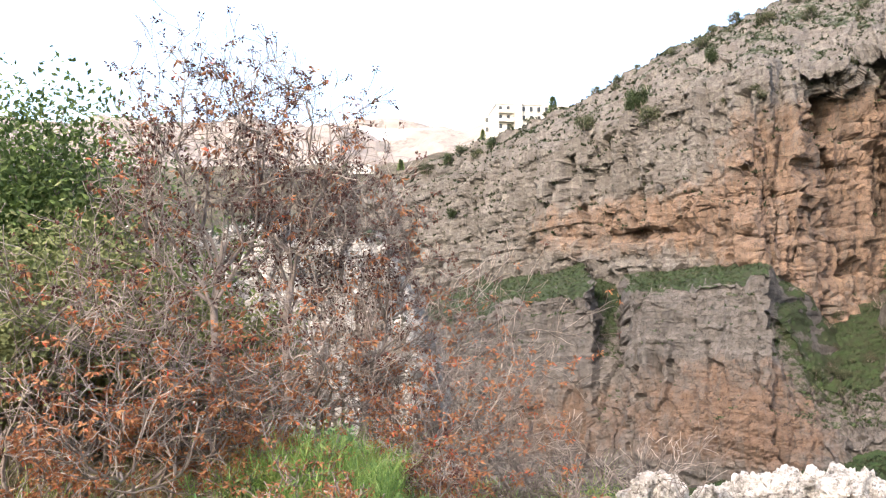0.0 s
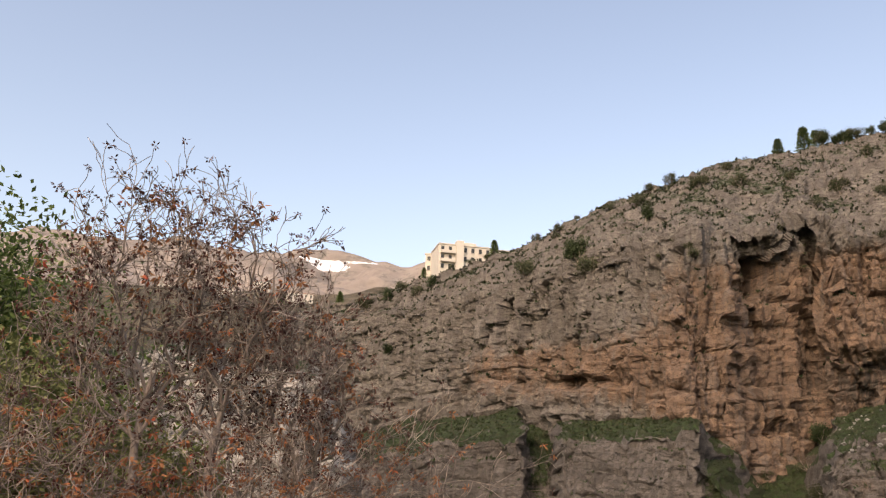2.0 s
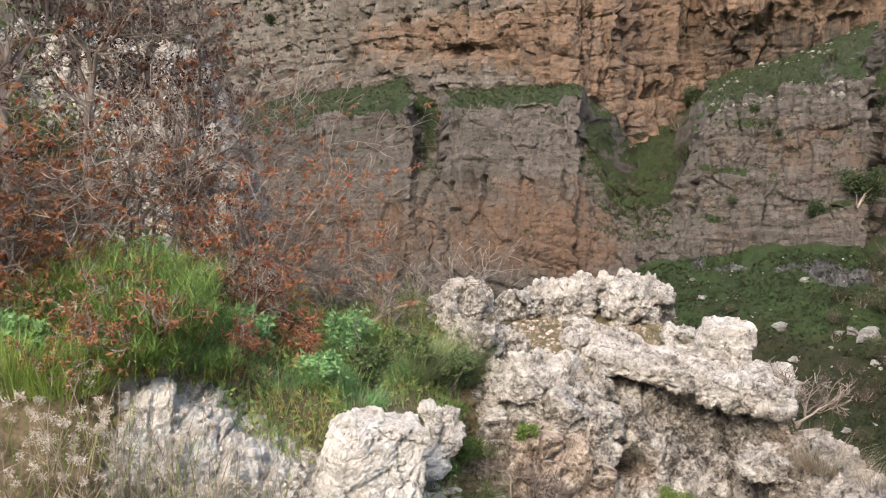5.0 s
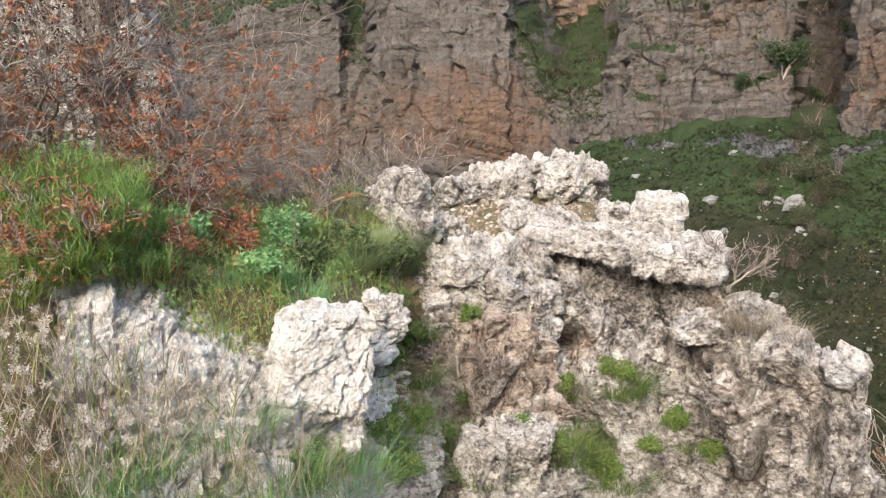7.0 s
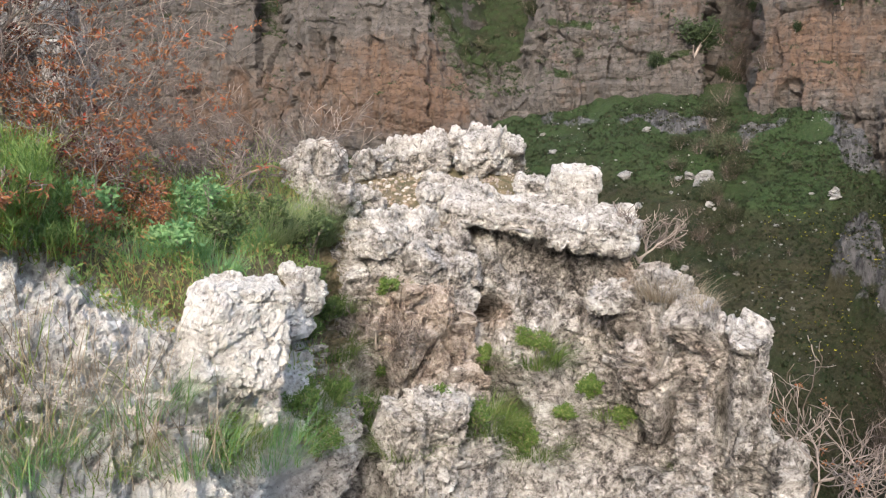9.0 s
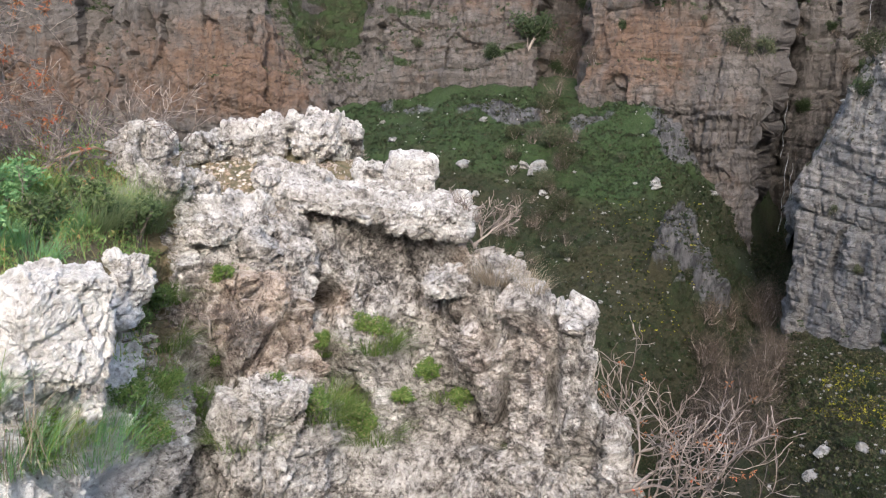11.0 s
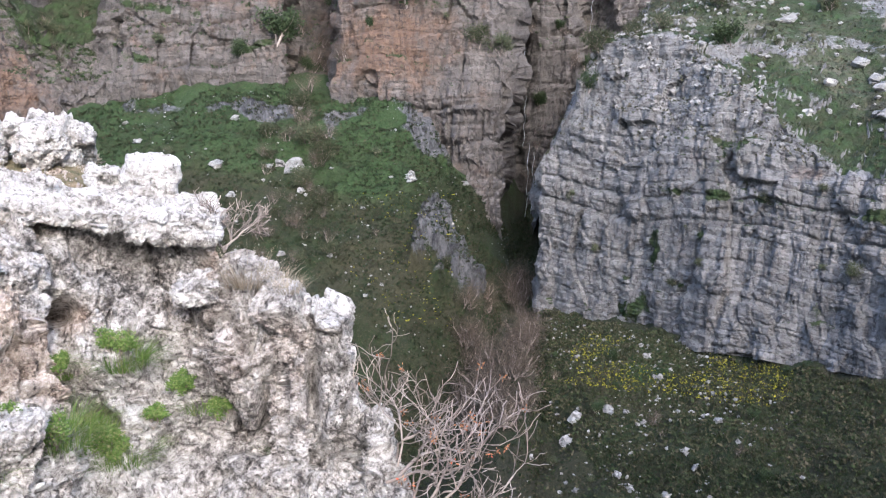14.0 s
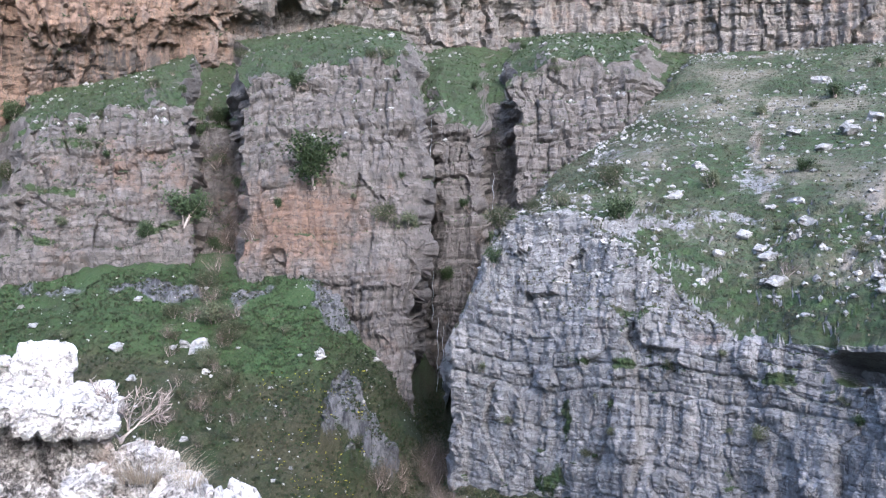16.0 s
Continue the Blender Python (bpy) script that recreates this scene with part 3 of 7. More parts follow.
LOWER = [
    (-8, [(150, -26), (210, -8), (214, -1), (217, 2), (335, 3)]),
    (2.5, [(130, -28), (170, -8), (178, 0.2), (182, 3.6), (238, 5.6)]),
    (9.4, [(118, -29), (158, -8), (166, 0.3), (169, 4.9), (211, 6.8)]),
    (9.9, [(118, -29), (159, -8), (171, 0.3), (181, 3.4), (209, 6.7)]),
    (11.5, [(116, -29), (156, -8), (166, -0.5), (179, 3.0), (202, 6.0)]),
    (11.9, [(116, -29), (152, -8), (158, 0.3), (161, 4.4), (200, 6.0)]),
    (20.5, [(108, -27), (140, -7.5), (145, 1.7), (148, 5.6), (169, 6.7)]),
    (21.3, [(108, -25), (141, -7), (147, 0.5), (150, 4.0), (172, 6.6)]),
    (22.6, [(106, -22), (141, -6.5), (148, -1), (152, 1.1), (173, 6.2)]),
    (24.5, [(104, -20), (142, -5), (149, -3), (153, -1.3), (184, 4.8)]),
    (27.0, [(102, -18), (141, -4), (148, -2.4), (153, -1), (190, 5.6)]),
    (27.7, [(102, -18), (139, -3), (145, -0.5), (149, 1.5), (191, 5.9)]),
    (28.6, [(101, -18), (138, -2.8), (143, 1.2), (148, 4.8), (193, 6.6)]),
    (33, [(100, -18), (137, -3), (142, 2), (148, 5.8), (194, 7.8)]),
    (37.9, [(98, -19), (133, -3.5), (138, 2.2), (144, 6.5), (199, 9.8)]),
    (38.4, [(98, -19), (138, -5), (156, 1), (166, 5.5), (200, 10)]),
    (40.5, [(97, -19), (138, -5), (156, 1), (166, 5.5), (201, 10.2)]),
    (41.1, [(96, -19), (129, -4.2), (133, 1.2), (139, 7.6), (202, 10.6)]),
    (47.2, [(94, -21), (125, -5.5), (130, 2.4), (138, 9.5), (209, 11.6)]),
    (49.5, [(96, -21), (123, -8.8), (129, 2), (136, 9.4), (211, 11.4)]),
    (51.5, [(96, -21), (121, -11.5), (127, 1), (135, 8.8), (214, 11.2)]),
    (52.7, [(105, -20), (121, -12), (127, -4), (133, 4.5), (215, 11)]),
    (53.2, [(112, -19), (146, -12.6), (154, -4), (158, 5), (216, 11)]),
    (54.2, [(112, -19), (144, -11.5), (148, -1), (151, 5.5), (217, 11)]),
    (56.7, [(112, -19), (144, -9), (148, -1), (151, 5.0), (218, 10.9)]),
    (57.2, [(112, -19), (150, -8), (166, 0), (178, 6.4), (218, 10.9)]),
    (58.2, [(112, -19), (150, -6), (166, 1), (178, 7), (219, 10.9)]),
    (58.9, [(112, -19), (154, -4), (158, 3.4), (164, 8.4), (220, 10.9)]),
    (61, [(112, -19), (154, -4), (158, 3.4), (164, 9.9), (222, 11)]),
    (66.6, [(112, -19), (156, -3), (160, 3.2), (166, 9.2), (228, 11.2)]),
    (68.4, [(112, -19), (170, -2), (176, 2), (182, 6), (230, 11)]),
    (74, [(112, -19), (180, -4), (186, 0), (192, 4), (232, 11)]),
]
LOWER = [(h, [(c[1][0] - 1, c[1][1] - 7)] + c[1:4] + [(c[4][0] + 14, c[4][1] + 0.2)]) for h, c in LOWER]
pts, b, k = profile_grid(LOWER, [30, 64, 50, 36], 980)
pts = ragged(pts, 0.42, 24)
n = facing(pts)
up = np.degrees(np.arctan2(pts[..., 2] - EYE_Z, np.hypot(pts[..., 0], pts[..., 1])))
arch = smooth(1.2 - ((b - 43.3) / 0.75) ** 2 - (np.maximum(up + 4.2, 0) / 1.0) ** 2, 0, 0.5)
hollow = 1.1 * arch + 3.5 * patch(b, up, 13.8, -0.3, 0.25, 1.1) + 2.5 * patch(b, up, 8.6, -4, 0.3, 3) - 3 * patch(b, up, 10.6, -4.5, 0.9, 3) + 2.5 * patch(b, up, 2.2, -5, 0.5, 3) - 2 * patch(b, up, 17, -5.3, 0.3, 1.0)
pts = pts - n * hollow[..., None]
line = np.stack([b * 0.8, 0 * b, 0 * b], -1)
pts[..., 2] += np.exp(-((k - 3.0) / 0.4) ** 2) * (1.3 * fbm(line, 3, 66) - 0.4)
wall = smooth(3.15 - k, 0, 0.3) * 0.75 + 0.28
pts = pts + n * (bedded(pts, 0.07 - 0.35 * smooth(b, 11.5, 13) * smooth(26 - b, 0, 2), 2.4, 23, 2.6, 0.8 - 0.2 * smooth(b, 28, 30), 0.6 + 0.35 * smooth(b, 28, 30), 0.6) * wall)[..., None]
n = facing(pts)
up = np.degrees(np.arctan2(pts[..., 2] - EYE_Z, np.hypot(pts[..., 0], pts[..., 1])))
ochre = (0.1 * smooth(26 - b, 0, 4) * smooth(2 - up, 0, 3) + 0.62 * patch(b, up, 18, -3.0, 7, 3.6) + 0.5 * patch(b, up, 6, -4, 5, 3) + 0.5 * patch(b, up, 44.5, -1.4, 4.2, 2.6) + 0.06 + 0.25 * smooth(b, 27, 29) * smooth(53 - b, 0, 2) * smooth(6 - up, 0, 5)
         + 0.3 * patch(b, up, 34, 2.5, 4, 2.0) + 0.3 * patch(b, up, 20.5, -5, 3, 2) + 0.25 * patch(b, up, 64, 3, 4, 0.7))
# streaks on the walls, and painted shade in the gully, cleft and gap
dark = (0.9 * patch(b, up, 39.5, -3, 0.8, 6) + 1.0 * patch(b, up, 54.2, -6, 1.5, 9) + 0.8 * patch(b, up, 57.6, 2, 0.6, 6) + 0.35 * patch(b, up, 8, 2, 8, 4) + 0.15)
grass = smooth(n[..., 2], 0.5, 0.8) * (0.25 + 0.75 * smooth(k, 2.85, 3.05)) + 0.8 * patch(b, up, 24.6, 0.4, 2.6, 3.6) + 0.5 * patch(b, up, 22.6, 3.2, 1.6, 2.0) + 0.6 * patch(b, up, 10.9, 2.6, 0.8, 2.2) + 0.5 * smooth(k, 3.0, 3.2) * smooth(n[..., 2], 0.3, 0.6)
thin = smooth(np.sin(0.75 * (pts[..., 2] - 6.0 * np.radians(b)) + 2.5 * fbm(pts * 0.05, 2, 26)), 0.72, 0.98) * smooth(fbm(pts * 0.08, 3, 27), -0.1, 0.35)
grass = grass + 0.65 * thin * smooth(b, 27, 29) + 0.6 * patch(b, up, 31.5, 3.4, 2.4, 0.5)
grass = grass - 0.25 * smooth(b, 40.5, 41.5) * smooth(3.0 - k, 0, 0.1) - 0.85 * smooth(fbm(pts * 0.22, 3, 84), -0.05, 0.4) * smooth(k, 3.0, 3.2)
keep("cliff_lower", b, pts)
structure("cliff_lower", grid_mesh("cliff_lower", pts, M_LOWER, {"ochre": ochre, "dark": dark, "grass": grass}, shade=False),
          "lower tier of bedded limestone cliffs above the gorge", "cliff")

RIGHT = [
    (54.6, [(104, -19.5), (106, -15), (108, -11), (114, -12), (126, -13), (136, -14), (150, -15)]),
    (55.2, [(99, -19), (101, -14), (104, -8.5), (112, -8.5), (128, -10), (138, -12), (150, -14)]),
    (56.7, [(97, -19.2), (100, -12), (104, -5.2), (116, -5.2), (132, -6.5), (142, -8), (150, -10)]),
    (58.2, [(95, -19.4), (99, -9), (104, -1.0), (118, -0.9), (136, -2), (146, -3.5), (156, -6)]),
    (62, [(90, -19.8), (94, -9), (100, -0.6), (122, 0.8), (150, 2.0), (158, 1.6), (170, -1)]),
    (65.8, [(84, -20.2), (88, -10), (94, -2.4), (122, 2.0), (160, 4.8), (170, 4.6), (182, 2)]),
    (70.2, [(80, -20.3), (84, -12), (88, -6.2), (118, 1.2), (190, 9.0), (205, 9.4), (235, 9)]),
    (73.6, [(78, -20.3), (81, -13), (84, -8.6), (112, 0.0), (192, 9.1), (206, 9.5), (235, 9)]),
    (82, [(70, -20), (73, -13), (76, -8.0), (105, 0.0), (192, 9.1), (206, 9.5), (235, 9)]),
    (94, [(70, -19), (73, -13), (76, -8.0), (105, 0.0), (192, 9.1), (206, 9.5), (235, 9)]),
]
pts, b, k = profile_grid(RIGHT, [96, 84, 44, 56, 8, 4], 640)
pts = ragged(pts, 0.4, 38)
n = facing(pts)
up = np.degrees(np.arctan2(pts[..., 2] - EYE_Z, np.hypot(pts[..., 0], pts[..., 1])))
cave = smooth(1.2 - (np.maximum(79.6 - b, 0) / 1.2) ** 2 - ((up + 9.6) / 0.95) ** 2, 0, 0.15)
pts = pts - n * (5 * cave)[..., None]
wall = smooth(2.2 - k, 0, 0.35) * 0.5 + 0.25 * smooth(3.4 - k, 0, 0.8) + 0.2
wall = wall - 0.1 * smooth(k, 2.6, 3.2) + 0.25 * smooth(fbm(pts * 0.06, 2, 64), 0.1, 0.5) * smooth(k, 2.0, 2.4)
pts = pts + n * (bedded(pts, 0.04, 1.7, 37, 1.7, 0.55, 0.55 - 0.2 * smooth(1.2 - k, 0, 0.6), 0.7) * wall)[..., None]
n = facing(pts)
up = np.degrees(np.arctan2(pts[..., 2] - EYE_Z, np.hypot(pts[..., 0], pts[..., 1])))
ochre = 0.7 * patch(b, up, 71.6, -8.5, 1.6, 0.7) + 0.6 * patch(b, up, 65.2, -8.2, 1.2, 1.4) + 0.45 * patch(b, up, 64, -13, 1.5, 3) + 0.4 * patch(b, up, 70.5, -15, 2.5, 3) + 0.15 * smooth(fbm(pts * 0.05, 2, 65), 0, 0.6) - 0.1
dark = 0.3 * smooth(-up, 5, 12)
grass = smooth(n[..., 2], 0.35, 0.65) * smooth(k, 1.9, 2.1) - 0.28 * smooth(fbm(pts * 0.35, 3, 69), 0.15, 0.5) * smooth(4.5 - k, 0, 2)
trail = np.maximum(np.exp(-((b - 74.4 - 0.35 * np.sin(up * 1.1)) / 0.28) ** 2) * smooth(up, -0.5, 0.5) * smooth(7 - up, 0, 1), np.exp(-((b - 80.5 - 0.35 * (up - 0)) / 0.4) ** 2) * smooth(up, -5, -4) * smooth(3 - up, 0, 1))
grass = grass - (0.25 + 0.3 * smooth(1 - up, 0, 4) * smooth(77 - b, 0, 3)) * smooth(fbm(pts * 0.12, 3, 62), 0.0, 0.5) + 0.5 * smooth(n[..., 2], 0.55, 0.85) * smooth(2.0 - k, 0, 0.1)
grass = grass + (1.2 * patch(b, up, 66, -10.4, 4.5, 0.5) + 1.3 * patch(b, up, 59.5, -17.3, 3.0, 1.7) + 1.1 * patch(b, up, 73, -16, 1.0, 1.6) + 1.0 * patch(b, up, 76, -10.6, 3, 0.5) + 1.2 * patch(b, up, 67.6, -6.6, 1.8, 1.6) + 0.9 * patch(b, up, 62.5, -13.5, 0.5, 2.0)) * smooth(fbm(pts * 0.3, 3, 88), -0.5, 0.3)
grass = grass + 0.4 * smooth(n[..., 2], 0.45, 0.75) * smooth(k, 1.6, 2.0) * smooth(3.2 - k, 0, 0.6)
ledge = smooth(np.sin(1.0 * (pts[..., 2] - 0.04 * b) + 3.0 * fbm(pts * 0.05, 2, 86)), 0.2, 0.8) * smooth(fbm(pts * 0.07, 3, 87), -0.1, 0.4)
grass = grass - ledge * (0.75 * smooth(3.6 - k, 0, 1.4) + 0.2) * smooth(k, 2.0, 2.2) * (0.4 + 0.6 * smooth(78 - b, 0, 8))
soil = 0.34 * smooth(k, 2.1, 2.5) + 0.2 * fbm(pts * 0.1, 3, 68) * smooth(k, 2.1, 2.5) + 0.4 * trail * smooth(fbm(pts * 0.5, 2, 67), -0.5, 0.3)
keep("cliff_right", b, pts)
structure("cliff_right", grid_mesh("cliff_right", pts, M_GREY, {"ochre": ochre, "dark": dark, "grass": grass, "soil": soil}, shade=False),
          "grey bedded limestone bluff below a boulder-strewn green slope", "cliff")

# ---- the ground: one sheet from the lookout down into the gorge and out to the horizon ----
GROUND = [
    (-180, [(0.001, 0), (1.5, 0), (4, 0.2), (9, 1.5), (20, 6), (60, 26), (120, 50), (300, 90), (1200, 120), (4600, 160)]),
    (-95, [(0.001, 0), (1.5, 0), (4, 0.3), (9, 1.2), (16, 2), (40, 8), (110, 20), (300, 60), (1200, 120), (4600, 160)]),
    (-60, [(0.001, 0), (1.5, 0), (3.4, 0.1), (5.5, 0.6), (8, 0.4), (20, -12), (70, -40), (260, 10), (1200, 90), (4600, 160)]),
    (-20, [(0.001, 0), (1.3, 0), (3.2, 0.0), (4.6, 0.2), (7.5, -0.6), (12, -14), (70, -52), (260, -5), (1200, 90), (4600, 160)]),
    (0, [(0.001, 0), (1.2, 0), (2.6, -0.3), (4.5, -0.8), (7, -2), (12, -18), (65, -50), (170, -24), (800, 60), (4600, 160)]),
    (14, [(0.001, 0), (1.0, 0), (1.6, -0.8), (2.5, -3), (6, -7), (14, -24), (62, -49), (146, -19), (420, 20), (4600, 160)]),
    (24, [(0.001, 0), (1.0, 0), (1.4, -0.8), (2.2, -3.5), (6, -9), (14, -26), (60, -48), (141, -12), (420, 30), (4600, 160)]),
    (33, [(0.001, 0), (0.9, 0), (1.3, -0.8), (2.1, -4), (6, -10), (14, -27), (58, -47), (136, -7), (420, 30), (4600, 160)]),
    (40, [(0.001, 0), (0.9, 0), (1.3, -0.8), (2.1, -4), (6, -11), (15, -28), (62, -46), (131, -8.5), (420, 30), (4600, 160)]),
    (46, [(0.001, 0), (0.9, 0), (1.3, -0.8), (2.1, -4), (6, -12), (16, -30), (74, -43.5), (124, -9.5), (420, 30), (4600, 160)]),
    (50, [(0.001, 0), (0.9, 0), (1.3, -0.8), (2.1, -4), (6, -12), (18, -30), (88, -40), (120, -20.5), (420, 30), (4600, 160)]),
    (52.6, [(0.001, 0), (0.9, 0), (1.3, -0.8), (2.1, -4), (6, -12), (20, -31), (104, -35.5), (124, -27), (420, 30), (4600, 160)]),
    (54, [(0.001, 0), (0.9, 0), (1.3, -0.8), (2.1, -4), (6, -12), (22, -32), (108, -34.5), (141, -29), (420, 25), (4600, 160)]),
    (55.5, [(0.001, 0), (0.9, 0), (1.3, -0.8), (2.1, -4), (6, -12), (22, -33), (78, -36), (99, -32.4), (420, 10), (4600, 160)]),
    (61, [(0.001, 0), (0.9, 0), (1.3, -0.8), (2.1, -4), (6, -12), (20, -33), (62, -33.5), (91, -31), (420, 0), (4600, 160)]),
    (68, [(0.001, 0), (0.9, 0), (1.3, -0.8), (2.1, -4), (6, -12), (20, -33), (56, -31), (82, -28.6), (420, 0), (4600, 160)]),
    (82, [(0.001, 0), (0.9, 0), (1.3, -0.8), (2.1, -4), (6, -12), (20, -30), (50, -27), (70, -24), (420, 0), (4600, 160)]),
    (110, [(0.001, 0), (1.0, 0), (1.6, -0.5), (2.6, -3), (6, -9), (20, -28), (50, -26), (70, -24), (420, 0), (4600, 160)]),
    (140, [(0.001, 0), (1.5, 0), (3, 0.1), (6, 0.8), (16, 3), (40, 10), (90, 30), (300, 60), (1200, 120), (4600, 160)]),
    (180, [(0.001, 0), (1.5, 0), (4, 0.2), (9, 1.5), (20, 6), (60, 26), (120, 50), (300, 90), (1200, 120), (4600, 160)]),
]
BEARINGS = np.concatenate([np.linspace(-180, 8, 240), np.linspace(8.15, 84, 800), np.linspace(85, 180, 100)])
pts, b, k = profile_grid(GROUND, [2, 4, 8, 14, 26, 50, 140, 20, 10], BEARINGS, steep=False)
r = np.hypot(pts[..., 0], pts[..., 1])
up = np.degrees(np.arctan2(pts[..., 2] - EYE_Z, r))
rough = smooth(r, 12, 50) * smooth(170 - r, 0, 30)
# bedrock that breaks the turf: a bulging rock by the stream, broken bands below the walls
bulge = smooth(1.0 - ((b - 48.3 + 0.35 * (up + 15.8)) / 2.0) ** 2 - ((up + 16.0) / 3.3) ** 2 + 0.9 * fbm(pts * 0.2, 3, 61), 0, 0.8)
broken = smooth(fbm(pts * 0.16, 3, 60), -0.25, 0.35)
bands = broken * smooth(1.5 * patch(b, up, 35.4, -6.2, 3.2, 0.9) + 1.5 * patch(b, up, 46.0, -6.4, 3.8, 1.4) + 1.6 * patch(b, up, 50.2, -9.0, 2.4, 1.8) + 0.8 * patch(b, up, 29, -5.2, 3, 0.7)
               + 0.9 * patch(b, up, 41.5, -7, 1.2, 1.5) + 0.7 * patch(b, up, 25, -6.5, 2, 1) + 0.5 * patch(b, up, 57, -23.5, 1.2, 1.2), 0.3, 0.8)
scree = 0.3 * smooth(fbm(pts * 0.11, 3, 59), 0.25, 0.8) * rough
rock = np.clip(np.maximum(np.maximum(bulge, bands), scree), 0, 1)
bump = 1.1 * fbm(pts * 0.07, 3, 51) + 0.45 * fbm(pts * 0.4, 3, 55)
pts[..., 2] += bump * rough + 0.03 * fbm(pts * 4, 3, 57) * smooth(3 - r, 0, 2) + 4.5 * bulge + 1.0 * bands
solid = np.maximum(bulge, bands)
pts = pts + facing(pts) * (0.75 * bedded(pts, 0.1, 1.6, 53, 1.8, 0.5, 0.9) * solid)[..., None]
soil = 0.25 * smooth(fbm(pts * 0.15, 3, 58), 0.1, 0.6)
keep("ground", b, pts)
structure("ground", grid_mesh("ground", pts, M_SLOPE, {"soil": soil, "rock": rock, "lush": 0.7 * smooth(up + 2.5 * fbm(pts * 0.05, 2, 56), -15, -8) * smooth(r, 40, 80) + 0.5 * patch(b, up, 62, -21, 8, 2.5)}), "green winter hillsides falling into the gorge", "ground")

# ---- the lookout's own rocks ----
BANK = [
    (-75, [(1.6, -0.1), (2.4, 0.05), (3.4, 0.4), (3.87, 0.67), (4.4, 0.9), (6, 1.5), (8, 1.7), (11, 0.5), (15, -6)]),
    (-40, [(1.6, -0.1), (2.6, 0.05), (3.4, 0.3), (3.77, 0.59), (4.2, 0.85), (6, 1.4), (8, 1.5), (10, 0.2), (14, -7)]),
    (-14, [(1.6, -0.1), (2.8, 0), (3.4, 0.12), (3.62, 0.41), (3.9, 0.65), (5, 1.05), (6.6, 1.2), (8.2, 0.2), (12, -8)]),
    (-7, [(1.6, -0.15), (2.7, -0.05), (3.4, 0.1), (3.62, 0.4), (3.9, 0.66), (4.5, 0.98), (6.2, 1.05), (7.8, 0.1), (11, -8)]),
    (-2, [(1.6, -0.2), (2.6, -0.15), (3.4, -0.05), (3.6, 0.22), (3.85, 0.45), (4.5, 0.66), (6.2, 0.8), (7.6, 0.1), (11, -8)]),
    (4, [(1.5, -0.4), (2.5, -0.5), (3.5, -0.3), (3.67, 0.02), (3.9, 0.3), (4.5, 0.45), (6.4, 0.72), (7.8, 0.1), (11, -8)]),
    (8.5, [(1.3, -0.8), (2.5, -1.2), (3.7, -0.8), (3.87, -0.24), (4.1, 0.28), (4.7, 0.4), (6.6, 0.7), (8.2, 0.3), (11, -8)]),
    (11, [(1.2, -1), (2.5, -1.6), (4.2, -0.9), (4.52, -0.4), (4.9, 0.05), (5.4, 0.35), (7, 0.6), (8.6, 0.4), (11, -8)]),
]
# the rock face further on: bearing, then (metres off, degrees up) for foot, two heights of the face, brink, top, back
FACE = [
    (14, [(4.45, -36), (4.8, -27), (5.2, -19), (5.75, -12.5), (7.1, -8.9), (8.6, -8.2)]),
    (15.4, [(4.45, -36), (4.8, -27), (5.2, -19.5), (5.6, -12.8), (7.2, -8.8), (8.6, -8.2)]),
    (18.5, [(4.4, -36), (4.75, -27), (5.25, -19), (5.65, -12.6), (7.2, -8.6), (8.8, -8.2)]),
    (21.6, [(4.3, -36), (4.7, -27), (5.3, -20), (5.8, -12.2), (7.2, -8.6), (8.8, -8.2)]),
    (22.9, [(4.5, -36), (4.9, -27), (5.5, -19), (5.9, -12.4), (7.2, -8.6), (8.8, -8.2)]),
    (24.0, [(4.95, -36), (5.3, -27), (5.6, -19), (5.9, -12.6), (7.2, -8.7), (8.6, -8.4)]),
    (27.5, [(5.0, -36), (5.35, -27), (5.6, -19), (5.9, -12.8), (7.0, -9.6), (8.2, -9.6)]),
    (31, [(4.85, -36), (5.2, -27), (5.5, -19), (5.9, -13.2), (6.7, -11.4), (7.6, -13)]),
    (33.3, [(4.7, -36), (5.05, -27), (5.35, -20), (5.8, -14.3), (6.2, -14.0), (6.9, -19)]),
    (34.6, [(4.65, -36), (5.0, -27), (5.25, -20.5), (5.65, -16.0), (6.0, -16), (6.6, -21)]),
    (36.3, [(4.6, -36), (4.95, -27.5), (5.15, -22), (5.5, -17.9), (5.8, -18), (6.3, -23)]),
    (37.8, [(4.55, -36), (4.9, -27.5), (5.1, -23), (5.35, -19.7), (5.65, -19.8), (6.1, -25)]),
    (38.7, [(4.5, -36), (4.8, -27.5), (5.0, -22.5), (5.2, -19.2), (5.5, -19.3), (6.0, -25)]),
    (41.6, [(4.5, -36), (4.8, -28), (5.0, -23), (5.15, -19.2), (5.45, -19.5), (5.9, -26)]),
    (42.5, [(4.5, -36), (4.8, -28.5), (4.95, -25), (5.1, -21.5), (5.35, -22), (5.8, -28)]),
    (43.1, [(4.5, -36.5), (4.75, -30), (4.88, -27), (5.0, -24.2), (5.3, -24.5), (5.7, -31)]),
    (44.8, [(4.45, -37), (4.7, -31.5), (4.82, -28.5), (4.95, -25.7), (5.2, -26), (5.6, -33)]),
    (45.6, [(4.45, -38), (4.65, -34), (4.75, -31), (4.85, -28), (5.1, -28.5), (5.5, -36)]),
    (47, [(4.4, -41), (4.55, -38.5), (4.65, -36.5), (4.75, -34.5), (5.1, -35), (5.5, -41)]),
    (50, [(4.3, -50), (4.45, -48.5), (4.55, -47), (4.7, -45), (5.1, -45), (5.6, -50)]),
]
